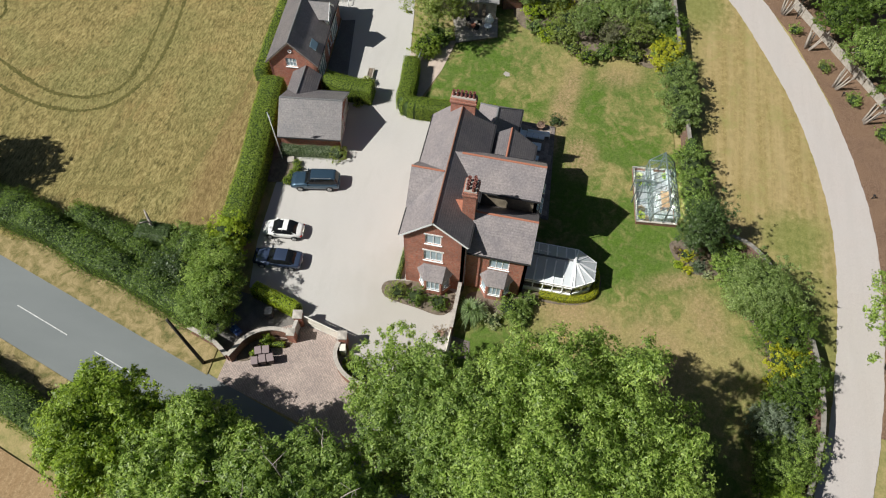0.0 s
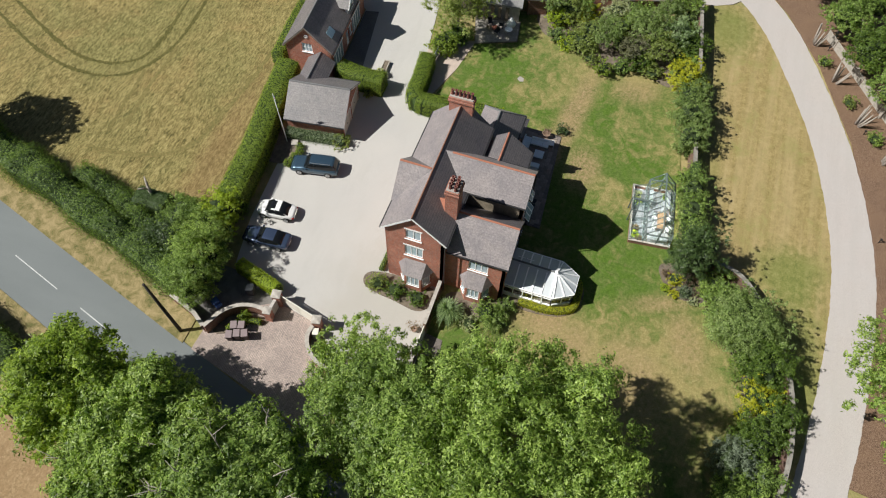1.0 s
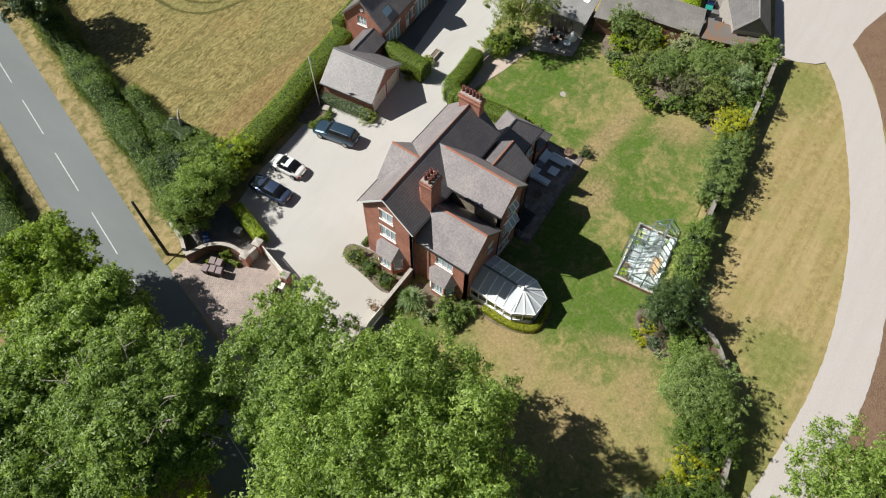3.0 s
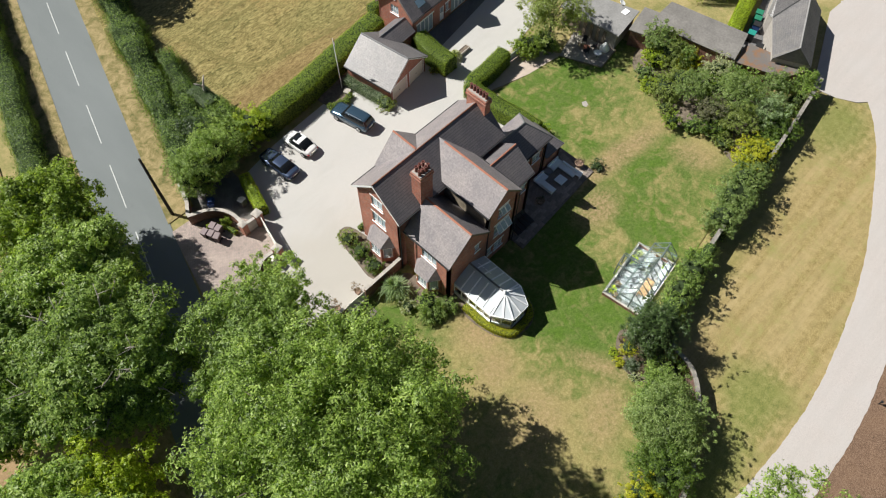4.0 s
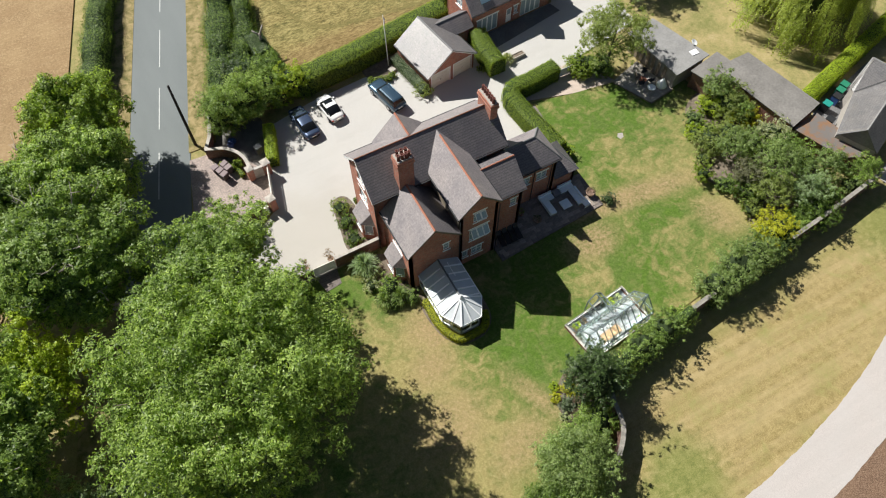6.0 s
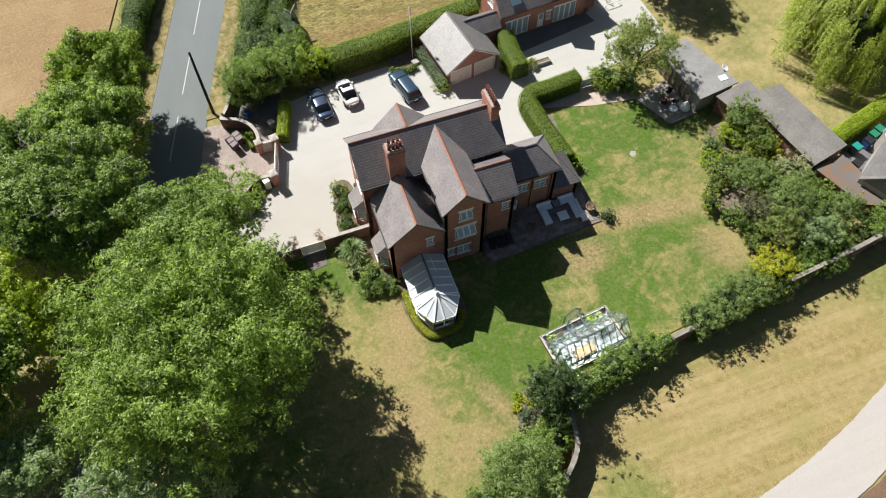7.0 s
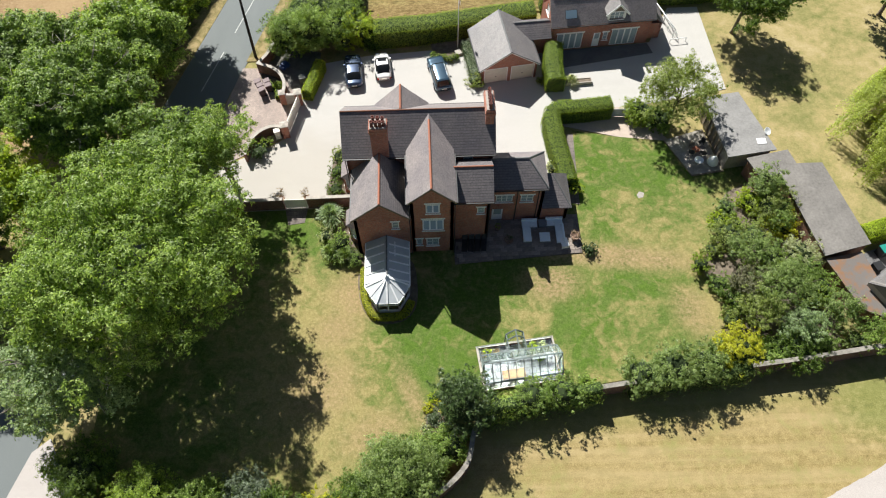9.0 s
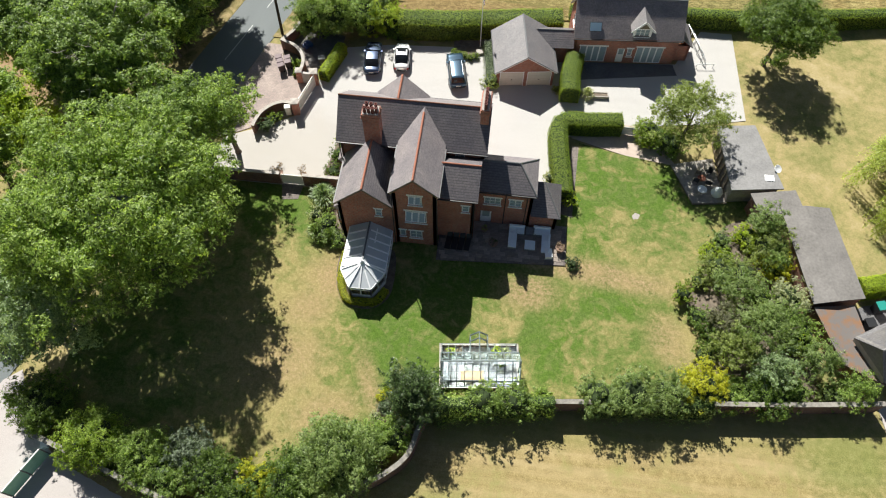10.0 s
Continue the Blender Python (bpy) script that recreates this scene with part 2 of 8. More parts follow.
k.bump(k.noise(30, 3), 0.3, 0.02)
M["drive"] = k.m

M["setts"] = brickwork("block_paving", (0.50, 0.405, 0.36), (0.38, 0.315, 0.285), (0.25, 0.22, 0.20), 0.21, 0.14, 0.016, 0.3, 0.35)
M["flags"] = brickwork("patio_flags", (0.24, 0.205, 0.185), (0.19, 0.165, 0.15), (0.11, 0.10, 0.09), 0.62, 0.45, 0.015, 0.3, 0.3)
k = Mat("flagstone", 0.85, spec=0.25)
c = k.ramp(k.rnd(), [(0.0, (0.22, 0.188, 0.165)), (0.5, (0.285, 0.243, 0.212)), (1.0, (0.36, 0.305, 0.265))])
k.base(k.mix(1.0, c, k.ramp(k.noise(4.0, 6, 0.7), [(0.3, (0.7, 0.7, 0.7)), (0.7, (1.15, 1.13, 1.1))]), "MULTIPLY"))
k.bump(k.noise(22, 4), 0.3, 0.01)
M["flagstone"] = k.m
M["dark_flags"] = brickwork("dark_block_paving", (0.20, 0.20, 0.205), (0.16, 0.162, 0.168), (0.10, 0.10, 0.10), 0.22, 0.12, 0.01, 0.25, 0.3)
M["pink_path"] = plain("sandy_path", (0.47, 0.385, 0.33), 0.95, vary=0.12, scale=1.5, bump=0.3)

k = Mat("garden_lawn", 0.9, spec=0.12)
fine = k.noise(11, 6, 0.75)
patch = k.noise(0.24, 6, 0.6, warp=0.9)
dapple = k.noise(0.85, 6, 0.66, warp=0.9)
tuft = k.noise(3.2, 5, 0.7)
grain = k.math("ADD", k.math("MULTIPLY", fine, 0.6), k.math("MULTIPLY", tuft, 0.4))
green = k.ramp(grain, [(0.34, (0.048, 0.078, 0.015)), (0.52, (0.098, 0.146, 0.032)), (0.68, (0.178, 0.230, 0.066))])
lush = k.ramp(grain, [(0.36, (0.042, 0.085, 0.009)), (0.52, (0.080, 0.145, 0.018)), (0.66, (0.135, 0.205, 0.036))])
straw = k.ramp(grain, [(0.34, (0.175, 0.150, 0.056)), (0.52, (0.278, 0.236, 0.098)), (0.68, (0.41, 0.352, 0.168))])
worn = k.ramp(grain, [(0.36, (0.22, 0.150, 0.080)), (0.52, (0.31, 0.220, 0.120)), (0.66, (0.42, 0.32, 0.19))])
mown = k.noise(1.2, 2, 0.5, k.vec("Object", (0.05, 1.0, 1), 33))
dry = k.math("ADD", k.math("ADD", k.math("MULTIPLY", patch, 0.44), k.math("MULTIPLY", dapple, 0.44)), k.math("MULTIPLY", mown, 0.12))
parched = k.math("MAXIMUM", k.spot(-3.0, -20.0, 6.5, 9.5, 8, 0.45, patch), k.spot(35.0, -14.0, 3.0, 5.0, 0, 0.5, patch))
parched = k.math("MAXIMUM", parched, k.math("MULTIPLY", k.spot(27.5, -6.5, 3.5, 2.2, 0, 0.6, patch), 0.5))
wet = k.spot(8.0, -18.0, 6.5, 5.5, -15, 0.5, patch)
for x, y, rx, ry in ((21.5, -16.0, 2.6, 5.5), (27.5, -12.4, 5.0, 1.6), (24.4, 0.0, 2.6, 7.0), (30.5, 0.5, 6.0, 3.0), (-8.5, -6.0, 5.0, 2.6), (14.0, -11.5, 6.5, 3.0)):
    wet = k.math("MAXIMUM", wet, k.spot(x, y, rx, ry, 0, 0.5, patch))
dry = k.math("ADD", dry, k.math("MULTIPLY", parched, 0.10))
dry = k.math("SUBTRACT", dry, k.math("MULTIPLY", wet, 0.075))
c = k.mix(k.ramp(dry, [(0.435, 0.0), (0.51, 0.42), (0.60, 1.0)]), green, straw)
c = k.mix(k.math("MULTIPLY", wet, k.ramp(dapple, [(0.4, 0.8), (0.56, 0.0)])), c, lush)
trod = k.math("MAXIMUM", k.spot(25.0, -9.4, 8.5, 1.2, -8, 0.7, dapple), k.math("MAXIMUM", k.spot(18.8, -12.0, 2.6, 1.8, 0, 0.6, dapple), k.spot(1.5, -12.5, 3.0, 2.5, 0, 0.6, dapple)))
for x, y, rx, ry in ((-2.5, -21.5, 3.6, 2.6), (2.5, -25.5, 3.0, 1.6), (5.8, -23.0, 0.9, 3.6), (-1.0, -16.0, 2.2, 1.6), (31.5, -15.5, 1.6, 2.6)):
    trod = k.math("MAXIMUM", trod, k.math("MULTIPLY", k.spot(x, y, rx, ry, 20, 0.7, dapple), 0.75))
trod = k.math("MULTIPLY", trod, k.ramp(tuft, [(0.35, 0.25), (0.6, 0.95)]))
c = k.mix(trod, c, worn)
k.base(c)
k.bump(grain, 0.6, 0.06)
M["lawn"] = k.m

k = Mat("dry_meadow", 0.8, spec=0.3)
streak = k.noise(0.8, 4, 0.55, k.vec("Object", (0.05, 1.1, 1), 5))
fine = k.noise(9, 6, 0.78)
mott = k.noise(1.4, 6, 0.7)
grain = k.math("ADD", k.math("MULTIPLY", fine, 0.55), k.math("MULTIPLY", mott, 0.45))
c = k.ramp(grain, [(0.36, (0.150, 0.114, 0.042)), (0.5, (0.278, 0.212, 0.086)), (0.64, (0.400, 0.322, 0.152))])
c = k.mix(k.ramp(streak, [(0.42, 0.0), (0.62, 0.55)]), c, (0.40, 0.312, 0.160))
c = k.mix(k.ramp(k.noise(0.9, 6, 0.68, k.vec("Object", (0.35, 1.1, 1), 5)), [(0.5, 0.0), (0.68, 0.5)]), c, (0.25, 0.205, 0.088))
green = k.math("MULTIPLY", k.ramp(k.noise(0.28, 6, 0.65, warp=0.6), [(0.5, 0.0), (0.7, 0.8)]), k.ramp(mott, [(0.4, 0.3), (0.6, 0.9)]))
c = k.mix(green, c, (0.190, 0.205, 0.055))
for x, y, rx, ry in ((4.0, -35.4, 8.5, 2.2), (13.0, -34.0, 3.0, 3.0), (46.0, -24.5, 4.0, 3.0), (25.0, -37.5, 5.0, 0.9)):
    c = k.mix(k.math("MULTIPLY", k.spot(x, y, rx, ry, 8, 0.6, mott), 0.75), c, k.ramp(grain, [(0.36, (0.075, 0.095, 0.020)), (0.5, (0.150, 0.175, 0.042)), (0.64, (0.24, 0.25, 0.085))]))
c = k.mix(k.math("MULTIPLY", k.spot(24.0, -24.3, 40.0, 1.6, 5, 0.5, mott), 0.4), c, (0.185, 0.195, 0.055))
k.base(c)
k.bump(grain, 0.6, 0.06)
M["meadow"] = k.m

k = Mat("grass_verge", 0.95, spec=0.1)
fine = k.noise(9, 5, 0.7)
c = k.ramp(k.noise(0.8, 7, 0.7, warp=0.6), [(0.36, (0.060, 0.082, 0.018)), (0.46, (0.195, 0.165, 0.066)), (0.60, (0.38, 0.295, 0.155))])
c = k.mix(0.35, c, k.ramp(fine, [(0.3, (0.10, 0.085, 0.035)), (0.7, (0.36, 0.29, 0.16))]))
k.base(c)
k.bump(fine, 0.6, 0.06)
M["verge"] = k.m

k = Mat("rough_grass", 0.95, spec=0.1)
fine = k.noise(7, 5, 0.7)
c = k.ramp(k.mix(0.45, k.noise(0.14, 6, 0.65, warp=0.8), k.noise(0.8, 6, 0.7)), [(0.38, (0.13, 0.165, 0.045)), (0.47, (0.27, 0.25, 0.10)), (0.54, (0.38, 0.31, 0.145)), (0.64, (0.50, 0.40, 0.225))])
k.base(k.mix(0.4, c, k.ramp(fine, [(0.3, (0.09, 0.08, 0.03)), (0.7, (0.33, 0.28, 0.13))])))
k.bump(fine, 0.5, 0.05)
M["rough"] = k.m

k = Mat("ripe_wheat", 0.9, spec=0.15)
fine = k.noise(3.4, 8, 0.9, k.vec("Object", (0.55, 1.5, 1), 6), warp=0.3)
tuft = k.noise(1.5, 6, 0.75, k.vec("Object", (0.5, 1.2, 1), 10), warp=0.8)
c = k.ramp(k.math("ADD", k.math("MULTIPLY", fine, 0.68), k.math("MULTIPLY", tuft, 0.32)), [(0.41, (0.075, 0.066, 0.022)), (0.47, (0.205, 0.168, 0.063)), (0.525, (0.350, 0.283, 0.113)), (0.60, (0.56, 0.465, 0.216))])
c = k.mix(k.ramp(k.noise(0.075, 6, 0.62, warp=0.9), [(0.44, 0.0), (0.62, 0.6)]), c, k.ramp(fine, [(0.41, (0.075, 0.080, 0.026)), (0.5, (0.225, 0.215, 0.078)), (0.60, (0.41, 0.375, 0.155))]))
c = k.mix(k.ramp(k.noise(0.22, 6, 0.66, warp=0.5), [(0.54, 0.0), (0.70, 0.55)]), c, k.ramp(fine, [(0.41, (0.200, 0.132, 0.046)), (0.60, (0.56, 0.410, 0.18))]))
c = k.mix(k.math("MULTIPLY", k.spot(6.0, 24.6, 12.0, 1.8, 4, 0.6, tuft), 0.6), c, k.ramp(fine, [(0.38, (0.16, 0.095, 0.04)), (0.62, (0.40, 0.27, 0.13))]))
k.base(c)
k.bump(fine, 0.7, 0.35)
M["wheat"] = k.m

k = Mat("cut_stubble", 0.95, spec=0.1)
fine = k.noise(5.0, 7, 0.8)
row = k.noise(1.6, 5, 0.65, k.vec("Object", (0.15, 1.8, 1), 17))
c = k.ramp(fine, [(0.34, (0.17, 0.115, 0.06)), (0.5, (0.29, 0.20, 0.11)), (0.66, (0.42, 0.31, 0.185))])
c = k.mix(k.ramp(row, [(0.42, 0.0), (0.6, 0.55)]), c, (0.26, 0.17, 0.09))
c = k.mix(k.ramp(k.noise(0.12, 5, 0.6), [(0.45, 0.0), (0.65, 0.5)]), c, (0.40, 0.29, 0.16))
k.base(c)
k.bump(fine, 0.5, 0.1)
M["stubble"] = k.m

k = Mat("flattened_wheat", 0.95, spec=0.1)
fine = k.noise(6, 5, 0.7)
k.base(k.ramp(fine, [(0.34, (0.042, 0.044, 0.013)), (0.5, (0.105, 0.098, 0.032)), (0.68, (0.21, 0.175, 0.068))]))
k.bump(fine, 0.6, 0.1)
M["track"] = k.m

k = Mat("trodden_wheat", 0.95, spec=0.1)
fine = k.noise(5, 6, 0.75)
k.base(k.ramp(fine, [(0.32, (0.095, 0.085, 0.030)), (0.52, (0.190, 0.160, 0.062)), (0.7, (0.31, 0.25, 0.105))]))
k.bump(fine, 0.6, 0.1)
M["track_faint"] = k.m

k = Mat("bark_mulch", 0.95, spec=0.1)
fine = k.noise(14, 5, 0.8)
c = k.ramp(fine, [(0.34, (0.055, 0.034, 0.024)), (0.5, (0.165, 0.104, 0.070)), (0.66, (0.36, 0.25, 0.18))])
k.base(k.mix(k.ramp(k.noise(0.5, 5), [(0.4, 0.0), (0.7, 0.4)]), c, (0.235, 0.15, 0.095)))
k.bump(fine, 0.8, 0.06)
M["mulch"] = k.m

M["leaf"] = leafy("broad_leaves", (0.030, 0.058, 0.012), (0.105, 0.175, 0.028), (0.225, 0.325, 0.058))
M["leaf_bright"] = leafy("bright_leaves", (0.030, 0.060, 0.012), (0.208, 0.312, 0.062), (0.485, 0.610, 0.170))
M["leaf_ash"] = leafy("ash_leaves", (0.030, 0.058, 0.014), (0.178, 0.275, 0.062), (0.400, 0.515, 0.145))
M["leaf_gold"] = leafy("yellow_green_leaves", (0.048, 0.084, 0.010), (0.200, 0.300, 0.036), (0.420, 0.535, 0.085))
M["leaf_pale"] = leafy("pale_ash_leaves", (0.072, 0.115, 0.052), (0.270, 0.365, 0.180), (0.470, 0.570, 0.330))
M["leaf_wall"] = leafy("grey_green_leaves", (0.062, 0.105, 0.030), (0.205, 0.290, 0.086), (0.385, 0.470, 0.185))
M["leaf_dark"] = leafy("dark_leaves", (0.018, 0.038, 0.010), (0.048, 0.086, 0.022), (0.105, 0.165, 0.045), 0.35, 0.22)
M["leaf_hedge"] = leafy("hedge_leaves", (0.085, 0.130, 0.014), (0.205, 0.290, 0.034), (0.350, 0.445, 0.075))
M["leaf_yellow"] = leafy("golden_leaves", (0.23, 0.24, 0.016), (0.44, 0.45, 0.028), (0.64, 0.64, 0.06))
M["leaf_lime"] = leafy("lime_leaves", (0.14, 0.20, 0.014), (0.33, 0.43, 0.030), (0.54, 0.63, 0.065))
M["leaf_olive"] = leafy("olive_leaves", (0.064, 0.088, 0.022), (0.225, 0.285, 0.072), (0.430, 0.500, 0.160))
M["leaf_silver"] = leafy("silver_leaves", (0.060, 0.085, 0.055), (0.180, 0.228, 0.155), (0.350, 0.405, 0.305))
M["leaf_bloom"] = leafy("white_blossom", (0.09, 0.13, 0.04), (0.40, 0.44, 0.24), (0.70, 0.70, 0.55))
M["leaf_pink"] = leafy("pink_bloom", (0.070, 0.070, 0.030), (0.215, 0.160, 0.115), (0.42, 0.30, 0.25))
M["leaf_willow"] = leafy("willow_leaves", (0.13, 0.17, 0.024), (0.31, 0.375, 0.058), (0.51, 0.57, 0.12))
M["leaf_twig"] = leafy("sparse_twiggy_leaves", (0.056, 0.062, 0.030), (0.165, 0.172, 0.092), (0.330, 0.325, 0.205))
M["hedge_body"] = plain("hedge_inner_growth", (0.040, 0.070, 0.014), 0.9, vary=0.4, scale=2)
# near-black green paints the shade deep inside crowns and shrubs
M["core"] = plain("painted_inner_shade", (0.025, 0.042, 0.011), 0.95, vary=0.3)
M["brick_wall"] = brickwork("boundary_brick", (0.24, 0.13, 0.095), (0.19, 0.11, 0.085), (0.24, 0.2, 0.17), soil=0.5)
M["old_cope"] = plain("lichened_coping", (0.27, 0.25, 0.22), 0.9, vary=0.35, scale=2.5, bump=0.4)


# ---- shapes ----
def metric_uv(bm):
    """UVs in metres: along the level of each face and up its slope."""
    uv = bm.loops.layers.uv.verify()
    bm.normal_update()
    for f in bm.faces:
        n = f.normal
        if abs(n.z) > 0.97:
            u, v = Vector((1, 0, 0)), Vector((0, 1, 0))
        else:
            u = Vector((0, 0, 1)).cross(n).normalized()
            v = n.cross(u)
        for lp in f.loops:
            lp[uv].uv = (lp.vert.co.dot(u), lp.vert.co.dot(v))


def mesh_of(name, bm, material, smooth=False, bevel=0.0):
    if bevel:
        es = [e for e in bm.edges if len(e.link_faces) == 2 and e.calc_face_angle(0) > 0.6]
        bmesh.ops.bevel(bm, geom=es, offset=bevel, segments=2, profile=0.6, affect="EDGES", clamp_overlap=True)
    bmesh.ops.recalc_face_normals(bm, faces=bm.faces)
    metric_uv(bm)
    me = bpy.data.meshes.new(name)
    bm.to_mesh(me)
    bm.free()
    me.materials.append(material)
    if smooth:
        me.shade_smooth()
    return me


def part(name, bm, material, parent, label="", smooth=False, bevel=0.0):
    ob = new(name, mesh_of(name, bm, material, smooth, bevel))
    ob.parent = parent
    return tagged(ob, label)


def solid(name, bm, material, label, category, kind="", group="", smooth=False, bevel=0.0, at=None):
    ob = new(name, mesh_of(name, bm, material, smooth, bevel))
    if at is not None:
        ob.matrix_world = at
    return tagged(ob, label, category, group, kind)


def thing(name, label, category, at, group="", kind=""):
    ob = new(name)
    ob.empty_display_size = 0.3
    ob.matrix_world = at
    return tagged(ob, label, category, group, kind)


def box(bm, x0, x1, y0, y1, z0, z1):
    vs = [bm.verts.new(p) for p in ((x0, y0, z0), (x1, y0, z0), (x1, y1, z0), (x0, y1, z0), (x0, y0, z1), (x1, y0, z1), (x1, y1, z1), (x0, y1, z1))]
    for a in ((3, 2, 1, 0), (4, 5, 6, 7), (0, 1, 5, 4), (1, 2, 6, 5), (2, 3, 7, 6), (3, 0, 4, 7)):
        bm.faces.new([vs[i] for i in a])
    return bm


def boxes(*rows):
    bm = bmesh.new()
    for r in rows:
        box(bm, *r)
    return bm


def frame_ring(bm, x0, x1, y0, y1, z0, z1, f):
    """A rectangular frame of bar width f, in one piece."""
    rows = []
    for y in (y0, y1):
        rows.append([[bm.verts.new((x, y, z)) for x, z in ((x0 + k, z0 + k), (x1 - k, z0 + k), (x1 - k, z1 - k), (x0 + k, z1 - k))] for k in (0, f)])
    (a, b), (c, d) = rows
    for i in range(4):
        j = (i + 1) % 4
        for q in ((a[i], a[j], b[j], b[i]), (d[i], d[j], c[j], c[i]), (c[i], c[j], a[j], a[i]), (b[i], b[j], d[j], d[i])):
            bm.faces.new(q)
    return bm


def prism(bm, pts, way):
    """A solid between a flat outline and the same outline moved by way."""
    way = Vector(way)
    a = [bm.verts.new(p) for p in pts]
    b = [bm.verts.new(Vector(p) + way) for p in pts]
    bm.faces.new(a)
    bm.faces.new(b[::-1])
    for i in range(len(a)):
        j = (i + 1) % len(a)
        bm.faces.new((a[j], a[i], b[i], b[j]))
    return bm


def beam(bm, p, q, w, h=None):
    """A square bar from p to q."""
    p, q = Vector(p), Vector(q)
    d = (q - p).normalized()
    s = d.cross(Vector((0, 0, 1)))
    s = s.normalized() if s.length > 1e-4 else Vector((1, 0, 0))
    u = s.cross(d)
    h = h or w
    return prism(bm, [p + s * w / 2 + u * h / 2, p - s * w / 2 + u * h / 2, p - s * w / 2 - u * h / 2, p + s * w / 2 - u * h / 2], q - p)


def tube(bm, pts, radii, n=8):
    """A round, tapered run through points."""
    rings = []
    for i, p in enumerate(pts):
        p = Vector(p)
        d = (Vector(pts[min(i + 1, len(pts) - 1)]) - Vector(pts[max(i - 1, 0)])).normalized()
        s = d.cross(Vector((0.3, 0.9, 0.1))).normalized()
        u = s.cross(d)
        rings.append([bm.verts.new(p + (s * math.cos(a) + u * math.sin(a)) * radii[i]) for a in [k * math.tau / n for k in range(n)]])
    for a, b in zip(rings, rings[1:]):
        for i in range(n):
            bm.faces.new((a[i], a[(i + 1) % n], b[(i + 1) % n], b[i]))
    bm.faces.new(rings[0][::-1])
    bm.faces.new(rings[-1])
    return bm


def turned(bm, profile, n=16, at=(0, 0, 0)):
    """A turned solid from (radius, height) pairs."""
    at = Vector(at)
    rings = [[bm.verts.new(at + Vector((r * math.cos(k * math.tau / n), r * math.sin(k * math.tau / n), z))) for k in range(n)] for r, z in profile]
    for a, b in zip(rings, rings[1:]):
        for i in range(n):
            bm.faces.new((a[i], a[(i + 1) % n], b[(i + 1) % n], b[i]))
    bm.faces.new(rings[0][::-1])
    bm.faces.new(rings[-1])
    return bm


def spline(pts, per=6, closed=False):
    """A smooth run through plan points."""
    out, n = [], len(pts)
    for i in range(n if closed else n - 1):
        p = [Vector((*pts[(i + k) % n if closed else min(max(i + k, 0), n - 1)][:2], 0)) for k in (-1, 0, 1, 2)]
        for s in range(per):
            t = s / per
            out.append(0.5 * (2 * p[1] + (p[2] - p[0]) * t + (2 * p[0] - 5 * p[1] + 4 * p[2] - p[3]) * t * t + (3 * p[1] - p[0] - 3 * p[2] + p[3]) * t ** 3))
    if not closed:
        out.append(Vector((*pts[-1][:2], 0)))
    return out


def sheet(name, pts, z, material, label, category, smooth=0, thick=0.05):
    """A flat ground cover with an edge of its own."""
    pts = spline(pts, smooth, True) if smooth else [Vector((*p, 0)) for p in pts]
    bm = bmesh.new()
    prism(bm, [(p.x, p.y, z) for p in pts], (0, 0, -thick))
    return solid(name, bm, material, label, category, "structure")


def ribbon(pts, w, z, ragged=0.0):
    """A strip of width w along a plan line, with edges that wander by ragged."""
    bm = bmesh.new()
    rows = []
    for i, p in enumerate(pts):
        d = (pts[min(i + 1, len(pts) - 1)] - pts[max(i - 1, 0)]).normalized()
        s = Vector((-d.y, d.x, 0))
        a, b = (s * (w / 2 + ragged * (math.sin(i * f) + math.sin(i * f * 2.7 + f) + 0.8 * math.sin(i * f * 6.1))) for f in (0.37, 0.43))
        rows.append([bm.verts.new((q.x, q.y, z - dz)) for q, dz in ((p + a, 0), (p - b, 0), (p - b, 0.05), (p + a, 0.05))])
    for a, b in zip(rows, rows[1:]):
        for i in range(4):
            bm.faces.new((a[i], a[(i + 1) % 4], b[(i + 1) % 4], b[i]))
    bm.faces.new(rows[0])
    bm.faces.new(rows[-1][::-1])
    return bm


# ---- ground and ways ----
def road_x(y):
    return -14.45 + 0.306 * (y - 22.1)


bm = bmesh.new()
prism(bm, [(-900, -900, -0.06), (900, -900, -0.06), (900, 900, -0.06), (-900, 900, -0.06)], (0, 0, -1))
solid("ground", bm, M["rough"], "rough dry grassland reaching to the horizon", "ground", "structure")

# fields of ripe wheat on both sides of the road
sheet("field", [(-3.6, 41), (-2, 32), (-0.2, 24.5), (2, 22), (8, 21.6), (20, 24), (35, 25.5), (62, 29.5), (200, 45), (200, 260), (60, 260), (56, 240)], 0.10, M["wheat"],
      "ripe golden wheat field with tractor lines", "field", thick=0.16)
sheet("field", [(road_x(260) - 14, 260), (road_x(24) - 10.5, 24), (road_x(2) - 16, 2), (-120, -40), (-260, 100), (-260, 260)], 0.10, M["stubble"],
      "tan stubble field across the road", "field", thick=0.16)
rng_track = random.Random(3)
